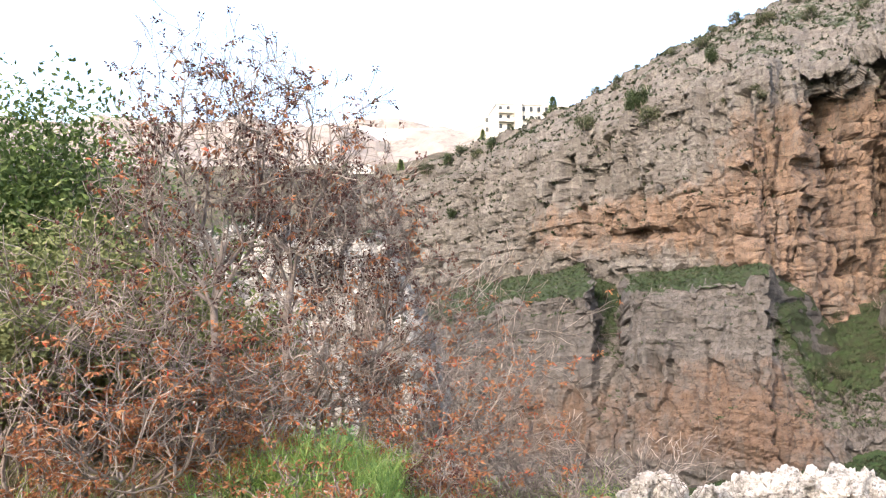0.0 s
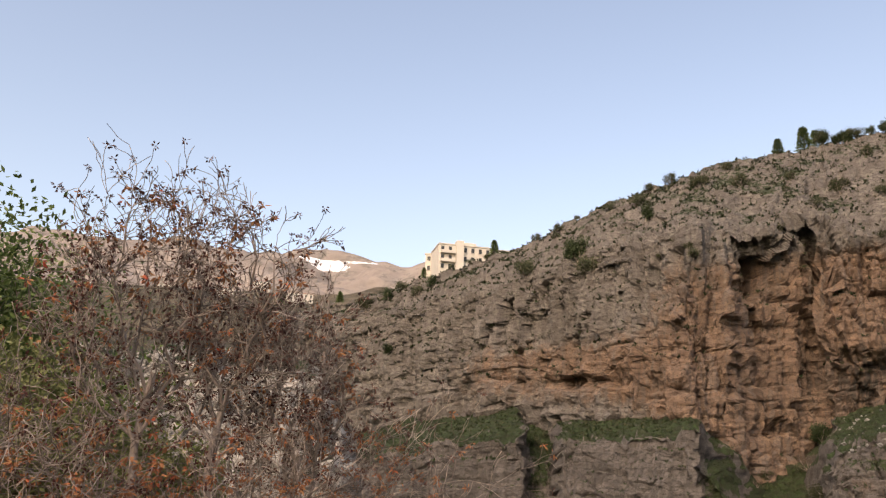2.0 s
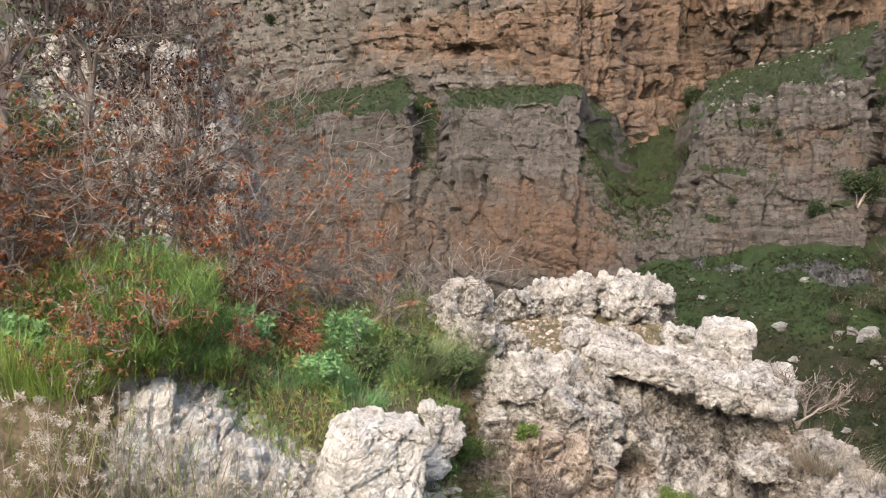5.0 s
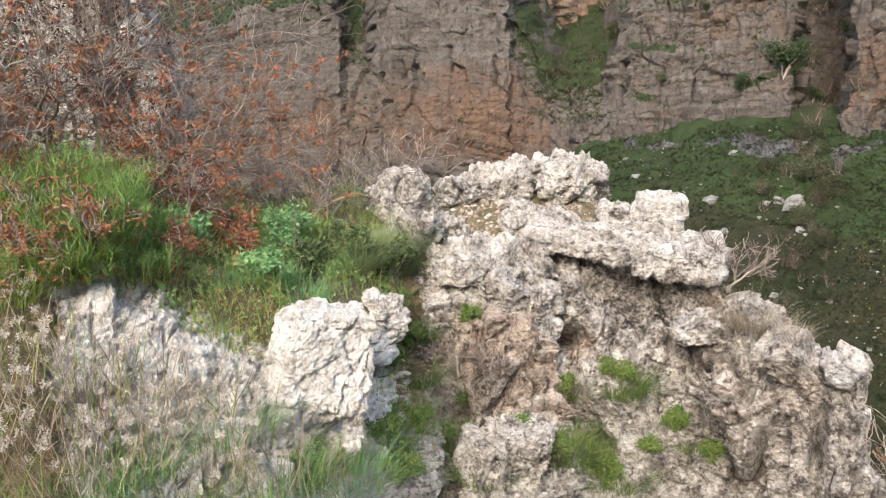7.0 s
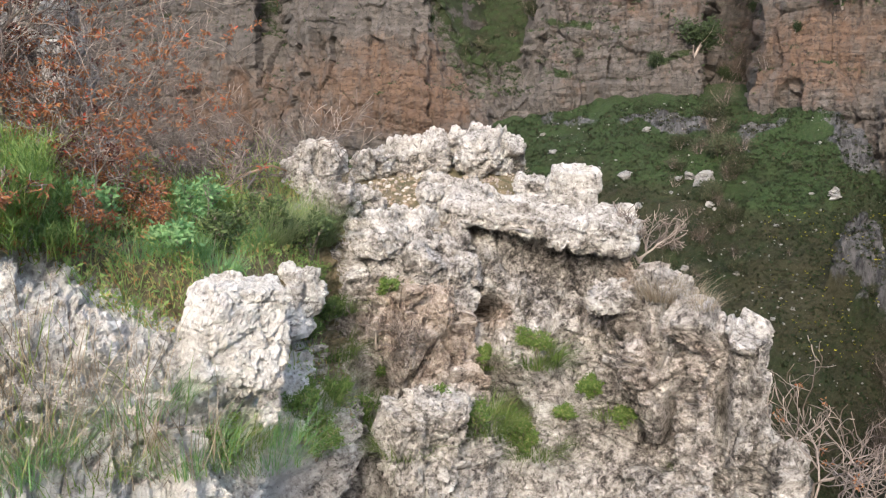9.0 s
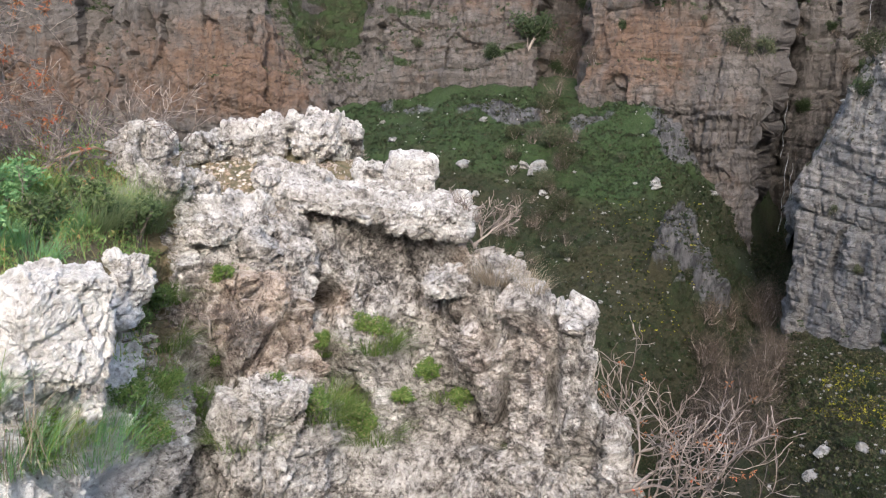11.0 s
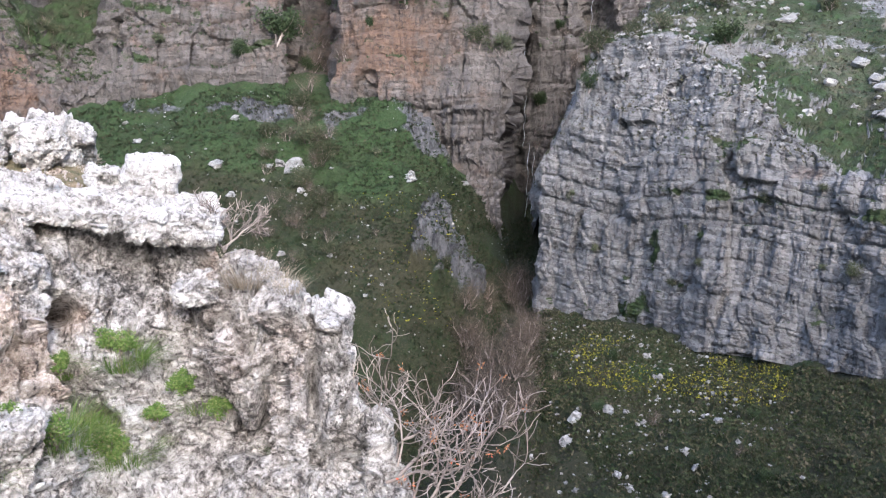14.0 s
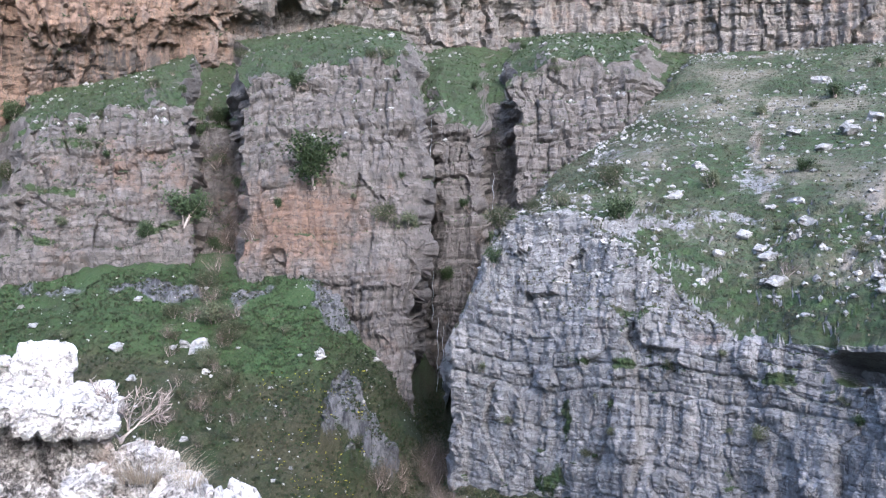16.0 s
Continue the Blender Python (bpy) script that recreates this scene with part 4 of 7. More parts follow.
BANK += [(h, [(1.1, -1.8), (2.7, -3.8)] + [(d, high(d, u)) for d, u in c] + [(c[-1][0] + 2.2, -8.0)]) for h, c in FACE]
BANK += [(56, [(1.1, -2.5), (2.7, -5), (4.3, -5), (4.4, -4.95), (4.5, -4.9), (4.7, -4.8), (5.1, -5), (5.6, -6), (8, -10)])]


def karst(p, seed, size=1.0):
    """Broken, knobbly and pitted limestone relief in metres outwards."""
    q = p / size
    warp = 0.25 * fbm(q * 2.5, 3, seed)[..., None]
    f1, f2, who = cells(q * np.array([2.2, 2.2, 1.7]) + warp, seed, 1.8)
    out = 0.125 * (who - 0.5) - 0.035 * np.exp(-((f2 - f1) / 0.05) ** 2)
    f1, f2, who = cells(q * np.array([5.6, 5.6, 4.2]) + warp, seed + 7, 1.8)
    out = out + 0.058 * (who - 0.5) - 0.024 * np.exp(-((f2 - f1) / 0.06) ** 2)
    f1, f2, who = cells(q * 14 + 2 * warp, seed + 12, 1.8)
    out = out + 0.03 * (who - 0.5) - 0.012 * np.exp(-((f2 - f1) / 0.08) ** 2)
    f1, f2, who = cells(q * 33 + 3 * warp, seed + 14, 1.4)
    out = out + 0.015 * (who - 0.5)
    sharp = np.abs(grain3(q * np.array([8.0, 8.0, 3.6]) + warp, seed + 4))
    return (out + 0.018 * (0.35 - sharp) + 0.008 * fbm(q * 44, 2, seed + 6, 0.6)) * size


BEARINGS = np.concatenate([np.linspace(-75, -14, 110), np.linspace(-13.95, 47.5, 1030), np.linspace(47.8, 56, 24)])
pts, b, k = profile_grid(BANK, [6, 24, 66, 66, 76, 60, 16, 8], BEARINGS, steep=False)
k = np.interp(k, range(9), [0, 1, 2, 2.5, 3, 4, 5, 6, 7])
n = facing(pts)
up = np.degrees(np.arctan2(pts[..., 2] - EYE_Z, np.hypot(pts[..., 0], pts[..., 1])))
rocky = np.maximum(smooth(k, 1.2, 2.0) * smooth(3.6 - k, 0, 0.4), 0) * smooth(b, -12, -7)
rocky = np.maximum(rocky, smooth(b, 12, 16) * smooth(k, 1.0, 1.5))
rocky = np.maximum(rocky, smooth(b, 30, 34))
flat = 1.0 - 0.7 * smooth(k, 3.6, 4.2) * smooth(35 - b, 0, 2)
face = smooth(b, 12, 16) * smooth(4.0 - k, 0, 0.3)
lump = 0.15 * fbm(pts * 1.3, 2, 75) + (0.13 * fbm(pts * np.array([2.8, 2.8, 1.0]), 2, 76) + 0.05 * fbm(np.stack([pts[..., 0] * 4 + pts[..., 2] * 3, pts[..., 1] * 4, pts[..., 2] * 2 - pts[..., 0] * 1.5], -1), 2, 79)) * face
# hollows, the cleft in the tower, the overhung recess, and the shelves that stand proud
lump = lump - 0.4 * patch(b, up, 24.2, -17.9, 0.9, 0.7) - 0.5 * patch(b, up, 26.3, -24.9, 1.4, 0.8) - 0.26 * patch(b, up, 23.0, -16.5, 0.45, 4.5) - 0.32 * patch(b, up, 40.4, -23.8, 0.45, 2.2)
lump = lump - 0.2 * patch(b, up, 28.5, -15.0, 4.5, 1.6) - 0.26 * patch(b, up, 33.2, -15.6, 1.0, 0.7) - 0.26 * patch(b, up, 16.4, -22.5, 1.1, 0.7) - 0.3 * patch(b, up, 30, -27, 1.6, 1.4) - 0.2 * patch(b, up, 31.4, -20.5, 0.5, 2.5)
lump = lump + 0.18 * patch(b, up, 20.2, -25.5, 1.8, 2.6) + 0.2 * patch(b, up, 26.0, -21.2, 2.2, 1.7) + 0.2 * patch(b, up, 34.6, -22.5, 1.6, 2.4) + 0.14 * patch(b, up, 19.5, -18.6, 2.2, 2.0) + 0.1 * patch(b, up, 28, -27.2, 1.4, 1.2)
pts = pts + n * ((karst(pts, 71) * (0.12 + 0.88 * rocky) + lump) * flat)[..., None]
n = facing(pts)
grass = 1.0 - rocky + 0.6 * smooth(n[..., 2], 0.6, 0.92) * smooth(34 - b, 0, 3) * smooth(k, 3.5, 4.2) + 0.3 * smooth(n[..., 2], 0.5, 0.9) * smooth(33 - b, 0, 5)
grass = grass + 0.75 * patch(b, up, 12.8, -19, 1.6, 5) + 0.4 * patch(b, up, 24.5, -28, 2.2, 2.4) + 0.3 * patch(b, up, 31, -26, 1.6, 1.4) - 0.2 * face
ochre = (0.5 * patch(b, up, 12.8, -19, 2, 6) + 0.62 * patch(b, up, 18.5, -19.5, 3.6, 4.0) + 0.6 * patch(b, up, 25, -18.4, 1.2, 1.0) + 0.6 * patch(b, up, 33.6, -15.8, 0.9, 1.4) + 0.3 * patch(b, up, 31, -17, 3, 3) + 0.35 * patch(b, up, 23, -22, 2.5, 2.5)
         + 0.25 * patch(b, up, 37.5, -24, 4, 4) - 0.3 * smooth(11 - b, 0, 3) * smooth(3.6 - k, 0, 0.4) + 0.17 * smooth(b, 13, 17) * smooth(46 - b, 0, 6) + 0.4 * smooth(b, 13, 16) * smooth(30 - b, 0, 3) * smooth(k, 3.7, 4.2))
# pale rock; on the left bank its sunlight is put into the colour too
whiteness = smooth(12 - b, 0, 2) * smooth(k, 1.2, 1.8) * smooth(4.2 - k, 0, 0.6) + 0.3 * smooth(n[..., 2], 0.4, 0.8) + 0.5 * patch(b, up, 36.4, -22.0, 0.8, 2.4)
# darker below the slab, low on the face, in blotches and towards the right
darker_skin = 0.9 * patch(b, up, 28, -15.5, 5, 3.5) + 0.6 * patch(b, up, 33, -25, 3, 3) + 0.5 * patch(b, up, 21.5, -14.5, 2, 2) + 0.5 * smooth(fbm(pts * 1.7, 3, 78), 0.1, 0.6) * face + 0.4 * smooth(b, 28, 35)
keep("outcrop", b, pts)
structure("outcrop_ground", grid_mesh("outcrop", pts, M_KARST, {"grass": grass, "ochre": ochre, "whiteness": whiteness, "darker_skin": darker_skin}, shade=False),
          "pale karst limestone outcrop with clay hollows and turf on top", "outcrop")


def boulder(name, heading, up, d, size, turn, seed, label, rough=1.0, power=6, whiteness=0.25, group="rocks of the outcrop"):
    """A single weathered block: a rounded box broken into facets, knobs and pits."""
    m = int(min(60, max(22, 74 * max(size))))
    u = np.linspace(-1, 1, m)
    faces, verts, count = [], [], 0
    for ax in range(3):
        for sg in (-1, 1):
            a, c = np.meshgrid(u, u, indexing="ij")
            p = np.zeros((m, m, 3))
            p[..., ax] = sg
            p[..., (ax + 1) % 3], p[..., (ax + 2) % 3] = (a, c) if sg > 0 else (c, a)
            verts.append(p.reshape(-1, 3))
            idx = np.arange(m * m).reshape(m, m) + count
            faces.append(np.stack([idx[:-1, :-1], idx[1:, :-1], idx[1:, 1:], idx[:-1, 1:]], -1).reshape(-1, 4))
            count += m * m
    p = np.concatenate(verts)
    p = p / (np.abs(p) ** power).sum(-1)[:, None] ** (1 / power)
    half = np.array(size) / 2
    out = np.sign(p) * np.abs(p) ** (power - 1) / half
    out = out / np.linalg.norm(out, axis=1, keepdims=True)
    p = p * half
    place = spot(heading, d, high(d, up))
    world = p + np.array(place)
    scale = 0.5 + 0.5 * min(1.0, min(size) / 0.5)
    p = p + out * (rough * karst(world, seed, scale) + 0.12 * min(size) * fbm(world * 3.0, 2, seed + 30))[:, None]
    me = bpy.data.meshes.new(name)
    me.from_pydata(p.tolist(), [], np.concatenate(faces).tolist())
    bm = bmesh.new()
    bm.from_mesh(me)
    bmesh.ops.remove_doubles(bm, verts=bm.verts, dist=0.0006)
    bm.to_mesh(me)
    bm.free()
    me.polygons.foreach_set("use_smooth", np.zeros(len(me.polygons), bool))
    for key, value in (("whiteness", max(whiteness, 0.0)), ("darker_skin", max(-whiteness, 0.0))):
        a = me.attributes.new(key, "FLOAT", "POINT")
        a.data.foreach_set("value", np.full(len(me.vertices), value, np.float32))
    me.materials.append(M_KARST)
    ob = tagged(new(name, me), label, "rock", group)
    ob.matrix_world = Matrix.Translation(place) @ pose(0, 0, 0, turn[0], turn[1], turn[2])
    return ob


# heading, degrees up, metres off, size, turn
boulder("rock_slab", 26.3, -11.5, 6.0, (0.98, 0.66, 0.13), (6, 7, -27), 101, "flat limestone slab overhanging the outcrop's edge", 0.8, 6)
boulder("rock_slab", 28.3, -12.6, 5.85, (0.62, 0.4, 0.10), (4, 8, -30), 115, "lower lip of the overhanging limestone slab", 1.0, 5, 0.1)
boulder("rock_slab", 32.3, -12.5, 5.95, (0.40, 0.55, 0.17), (4, 8, -34), 111, "broken end of the limestone slab at the outcrop's edge", 0.75, 7)
boulder("rock_slab", 22.3, -10.3, 6.3, (0.46, 0.55, 0.12), (4, 8, -20), 114, "thin broken edge of the limestone slab", 1.2, 5, 0.1)
boulder("rock_block", 30.0, -9.95, 6.3, (0.31, 0.32, 0.28), (0, 7, -22), 102, "squarish white limestone block on the slab", 0.4, 9, 0.6)
boulder("rock", 27.6, -9.9, 6.5, (0.26, 0.3, 0.15), (0, 6, -10), 112, "small grey rock beside the white block", 0.9)
boulder("rock", 24.6, -7.9, 7.2, (0.40, 0.4, 0.26), (0, 16, -14), 103, "grey-white jagged rock at the outcrop's rim", 1.2, 4)
boulder("rock", 21.9, -7.2, 7.4, (0.38, 0.4, 0.24), (0, 8, 10), 104, "low pale rock at the outcrop's rim", 1.2, 4)
boulder("rock", 18.4, -8.1, 7.2, (0.74, 0.4, 0.26), (0, -3, -15), 105, "fluted pale rock at the outcrop's rim", 1.2, 5)
boulder("rock", 13.0, -8.4, 6.4, (0.32, 0.3, 0.40), (0, 12, 10), 106, "upright fluted rock beside the dead bush", 1.0, 4, 0.1)
boulder("rock", 14.7, -10.7, 6.0, (0.46, 0.45, 0.22), (0, 10, 20), 107, "dark hollowed low rock among pebbles", 1.2, 4, -0.3)
boulder("rock", 17.9, -13.6, 5.62, (0.52, 0.5, 0.36), (12, 14, 10), 108, "rounded pitted boulder bulging from the face", 0.9, 4)
boulder("rock", 21.2, -14.6, 5.66, (0.34, 0.4, 0.44), (8, 8, -20), 116, "brown pitted rock under the slab", 1.1, 4, -0.5)
boulder("rock", 32.9, -17.2, 5.42, (0.30, 0.34, 0.17), (4, 2, -30), 117, "grey block jutting from the face below the slab", 0.8, 6, -0.1)
boulder("rock", 22.4, -18.6, 5.4, (0.16, 0.2, 0.3), (0, 10, -20), 118, "brown knob of rock on the face", 0.9, 4, -0.4)
boulder("rock", 19.7, -26.4, 4.62, (0.44, 0.4, 0.62), (4, 24, -10), 119, "pale buttress of pitted rock low on the face", 0.9, 5, 0.1)
boulder("rock", 28.2, -26.6, 5.3, (0.34, 0.3, 0.24), (0, 10, -30), 120, "dark pitted rock among green tufts", 1.0, 4, -0.4)
boulder("rock", 11.3, -16.6, 4.72, (0.2, 0.3, 0.34), (0, 14, 10), 109, "upright wedge of white rock", 0.8, 5, 0.5)
boulder("rock", 7.2, -18.3, 4.0, (0.42, 0.44, 0.52), (0, 8, 5), 110, "sunlit cream-white limestone block in the bank", 0.6, 7, 1.0)
boulder("rock", 8.7, -23.2, 3.85, (0.10, 0.12, 0.2), (0, 10, 5), 113, "small upright white stone under the block", 0.7, 5, 0.6)

# loose pebbles on the outcrop's top
random.seed(118)
pebbles = bmesh.new()
bs, pts = SHEETS["outcrop"]
for i in range(420):
    h, d = random.uniform(15.5, 24), random.uniform(6.0, 7.0)
    col = pts[int(np.argmin(np.abs(bs - h)))]
    p = Vector(col[int(np.argmin(np.abs(np.hypot(col[:, 0], col[:, 1]) - d)))])
    s = random.choice((0.007, 0.009, 0.012, 0.016, 0.022))
    made = bmesh.ops.create_icosphere(pebbles, subdivisions=1, radius=s)["verts"]
    for w in made:
        w.co = p + Vector((w.co.x * random.uniform(0.8, 1.5), w.co.y * random.uniform(0.8, 1.4), w.co.z * random.uniform(0.5, 1.0)))
me = bpy.data.meshes.new("pebbles")
pebbles.to_mesh(me)
pebbles.free()
M_PEBBLE, nt, bsdf = node_mat("tan_pebbles")
geo = nt.nodes.new("ShaderNodeNewGeometry")
nt.links.new(n_colours(nt, geo.outputs["Random Per Island"], [(0.1, (0.30, 0.21, 0.14)), (0.5, (0.42, 0.34, 0.26)), (0.9, (0.55, 0.50, 0.44))]), bsdf.inputs["Base Color"])
me.materials.append(M_PEBBLE)
tagged(new("pebbles", me), "tan and white pebbles strewn on the outcrop", "pebbles", kind="stuff")

# ---- plants close by ----
def rnd(a, b):
    return random.uniform(a, b)


def jitter(v, amount):
    return (v + Vector((rnd(-1, 1), rnd(-1, 1), rnd(-1, 1))) * amount).normalized()


def grow(geo, tips, p, ahead, length, radius, depth, lift=0.12, wild=0.22, kids=(2, 4), shrink=(0.5, 0.75), spread=0.75, thin=0.0022):
    """A crooked branch with side branches; ends are gathered in tips."""
    steps = 5 if depth > 1 else 4
    pts, rad = [p.copy()], [radius]
    for i in range(steps):
        ahead = jitter(ahead + Vector((0, 0, lift)), wild)
        p = p + ahead * length / steps
        pts.append(p.copy())
        rad.append(max(radius * (1 - 0.5 * (i + 1) / steps), thin))
    geo.tube(pts, rad, 6 if depth > 2 else (4 if depth > 0 else 3))
    if depth == 0:
        tips.append((p, ahead))
        return
    for _ in range(random.randint(*kids)):
        t = rnd(0.3, 1.0)
        j = min(int(t * steps), steps - 1)
        q = pts[j].lerp(pts[j + 1], t * steps - j)
        side = jitter(ahead, spread)
        grow(geo, tips, q, side, length * rnd(*shrink), rad[j] * 0.66, depth - 1, lift, wild, kids, shrink, spread, thin)
    grow(geo, tips, p, jitter(ahead, 0.3), length * rnd(*shrink), rad[-1], depth - 1, lift, wild, kids, shrink, spread, thin)


def leaf_spray(geo, p, count, length, width, droop=0.3):
    for _ in range(count):
        a = Vector((rnd(-1, 1), rnd(-1, 1), rnd(-1, 0.8) - droop)).normalized()
        geo.leaf(p + a * rnd(0, 0.02), a, a.orthogonal().normalized(), length * rnd(0.6, 1.2), width * rnd(0.7, 1.2), rnd(-0.3, 0.5))


def sumac(heading, d, top_up, stems, width, seed, leafy, label, lean=0.0, thick=0.015):
    """A leggy deciduous bush in winter: bare crooked stems, rusty leaf remnants, dark seed heads at the tips."""
    random.seed(seed)
    base = on("outcrop", heading, -50)
    bs, pts = SHEETS["outcrop"]
    col = pts[int(np.argmin(np.abs(bs - heading)))]
    base = Vector(col[int(np.argmin(np.abs(np.hypot(col[:, 0], col[:, 1]) - d)))])
    root = thing("sumac_bush", base, label, "bush", "bushes on the bank")
    wood, leaves, seeds, tips = Geo(), Geo(), Geo(), []
    tall = high(d, top_up) - base.z
    for i in range(stems):
        a = rnd(0, 6.28)
        out = Vector((math.cos(a) * width / tall * rnd(0.3, 1.3) + lean, math.sin(a) * 0.35, rnd(0.5, 1.0))).normalized()
        mine = []
        start = Vector((math.cos(a), math.sin(a), 0)) * rnd(0, 0.12 * width) + Vector((0, 0, -0.1))
        grow(wood, mine, start, out, tall * rnd(0.36, 0.52), thick * rnd(0.8, 1.2), 4, 0.02, 0.42, (2, 3), (0.55, 0.82), 1.2)
        tips += mine
    for p, ahead in tips:
        h = p.z / tall
        if random.random() < 0.5 * leafy * (1.2 - h):
            leaf_spray(leaves, p, random.randint(9, 15), 0.034, 0.014)
        elif h > 0.55 and random.random() < 0.3:
            leaf_spray(seeds, p, 9, 0.026, 0.014, 0.1)
    tagged(part("wood", wood.mesh("wood", M_TWIG), root), kind="stuff")
    if leaves.v:
        tagged(part("foliage", leaves.mesh("foliage", M_RUST, False), root, "rust-red dried leaf remnants"), kind="stuff")
    if seeds.v:
        tagged(part("seed_fluff", seeds.mesh("seed_fluff", M_SEED, False), root, "dark shrivelled seed heads"), kind="stuff")
    return root


SUMAC = "bare twiggy bush with rust-red leaf remnants on the bank"

def crown_bush(heading, d, fork_up, tips_at, seed, label):
    """A taller bush: one leaning trunk, limbs that fan out from the fork, and fine twigs with dark seed heads."""
    random.seed(seed)
    bs, pts = SHEETS["outcrop"]
    col = pts[int(np.argmin(np.abs(bs - heading)))]
    base = Vector(col[int(np.argmin(np.abs(np.hypot(col[:, 0], col[:, 1]) - d)))])
    root = thing("sumac_bush", base, label, "bush", "bushes on the bank")
    fork = spot(heading + 1.0, d, high(d, fork_up)) - base
    trunk, seeds, leaves = Geo(), Geo(), Geo()
    trunk.tube([Vector((0, 0, -0.15)), fork * 0.35 + Vector((0.04, 0, 0)), fork * 0.7 + Vector((-0.03, 0.02, 0)), fork], [0.03, 0.027, 0.023, 0.02], 8)
    part("trunk", trunk.mesh("trunk", M_TWIG), root)
    for h, u in tips_at:
        limb, tips = Geo(), []
        start = fork * rnd(0.6, 1.0)
        end = spot(h, d + rnd(-0.5, 0.5), high(d, u)) - base
        line, rad = [], []
        for i in range(7):
            t = i / 6
            q = start.lerp(end, t) + Vector((rnd(-1, 1), rnd(-1, 1), rnd(-0.5, 0.5))) * 0.075 * (1 if 0 < i < 6 else 0)
            q.x += 0.1 * math.sin(t * 3.1) * (1 if end.x > start.x else -1)
            line.append(q)
            rad.append(0.014 - 0.009 * t)
        limb.tube(line, rad, 6)
        for i in range(1, 7):
            for _ in range(3 if i < 6 else 4):
                grow(limb, tips, line[i], jitter((line[i] - line[i - 1]).normalized(), 1.1), rnd(0.16, 0.32), rad[i] * 0.6, 2, 0.05, 0.4, (1, 3), (0.55, 0.85), 1.0, 0.0024)
        tagged(part("limb", limb.mesh("limb", M_TWIG), root), kind="stuff")
        for p, ahead in tips:
            if random.random() < 0.35:
                leaf_spray(seeds, p, 9, 0.03, 0.014, 0.1)
            elif random.random() < 0.1:
                leaf_spray(leaves, p, 9, 0.045, 0.018)
    tagged(part("seed_fluff", seeds.mesh("seed_fluff", M_SEED, False), root, "dark shrivelled seed heads"), kind="stuff")
    tagged(part("foliage", leaves.mesh("foliage", M_RUST, False), root, "rust-red dried leaf remnants"), kind="stuff")


crown_bush(-15.5, 5.5, 8.5, [(-18.8, 14.5), (-17.4, 17.2), (-15.8, 17.8), (-13.8, 17.4), (-12.4, 15), (-19.5, 11.5)], 201, "tall crooked bare bush with dark seed heads")
crown_bush(-11.0, 5.7, 7.0, [(-13, 17.4), (-11, 15.6), (-9.4, 16.8), (-7.8, 15), (-6.0, 12.5), (-10, 12)], 211, "tall crooked bare bush with dark seed heads")
crown_bush(-6.0, 5.8, 4.0, [(-8, 11), (-6, 11.4), (-4, 10.4), (-2.6, 9)], 216, "crooked bare bush with dark seed heads")
sumac(-8.0, 5.9, 11, 4, 0.9, 202, 0.6, SUMAC, 0.06)
sumac(-4.5, 5.9, 9, 5, 0.8, 203, 0.8, SUMAC, 0.1)
sumac(-3.0, 6.0, 9.5, 5, 0.6, 204, 0.9, SUMAC, 0.08)
sumac(-2.4, 5.6, 4.5, 6, 0.5, 212, 0.9, SUMAC, 0.1)
sumac(-21, 5.4, 11, 5, 1.0, 205, 0.5, SUMAC, 0.0)
sumac(-27, 5.3, 10, 5, 0.9, 206, 0.6, SUMAC, 0.0)
sumac(-13.5, 5.2, 8, 5, 0.9, 207, 0.8, SUMAC, 0.0)
sumac(-19, 5.0, 8, 5, 0.9, 208, 0.8, SUMAC, 0.0)
sumac(-1.4, 4.8, -4.5, 4, 0.3, 214, 0.5, SUMAC, 0.05)
sumac(-12.5, 5.0, -0.5, 4, 0.5, 215, 1.0, SUMAC, 0.0)
sumac(-24, 4.8, 4, 5, 0.8, 210, 0.9, SUMAC, 0.0)


def broadleaf(name, place, tall, wide, seed, leaves_n, label, leaf=0.07, mat=None, group=""):
    """A small tree or evergreen shrub: trunk, limbs and clumps of real leaves with gaps between."""
    random.seed(seed)
    root = thing(name, place, label, "tree" if tall > 1.6 else "shrub", group)
    wood, crown, tips = Geo(), Geo(), []
    for i in range(3):
        a = i * 2.1 + rnd(0, 1)
        grow(wood, tips, Vector((0, 0, -0.1 * tall)), Vector((math.cos(a) * wide / tall * 0.6, math.sin(a) * wide / tall * 0.6, 1)).normalized(),
             tall * 0.45, 0.022 * tall, 3, 0.1, 0.2, (2, 3), (0.5, 0.72), 0.8)
    each = max(1, leaves_n // len(tips))
    for p, ahead in tips:
        for _ in range(each):
            q = p + Vector((random.gauss(0, 1), random.gauss(0, 1), random.gauss(0, 0.8))) * 0.07 * tall
            a = Vector((rnd(-1, 1), rnd(-1, 1), rnd(-0.4, 1))).normalized()
            crown.leaf(q, a, a.orthogonal().normalized(), leaf * rnd(0.7, 1.3), leaf * 0.5, rnd(0, 0.4))
    part("trunk", wood.mesh("trunk", M_TWIG), root)
    part("crown", crown.mesh("crown", mat or M_TREE, False), root)
    return root


broadleaf("tree", spot(-29.5, 7.5, 0.6), 3.6, 1.9, 301, 22000, "green broadleaf tree behind the bare bushes", 0.065)
broadleaf("tree", spot(-24.6, 8.5, 0.6), 3.5, 1.1, 302, 9000, "slim grey-green tree behind the bare bushes", 0.05, M_SHRUB)
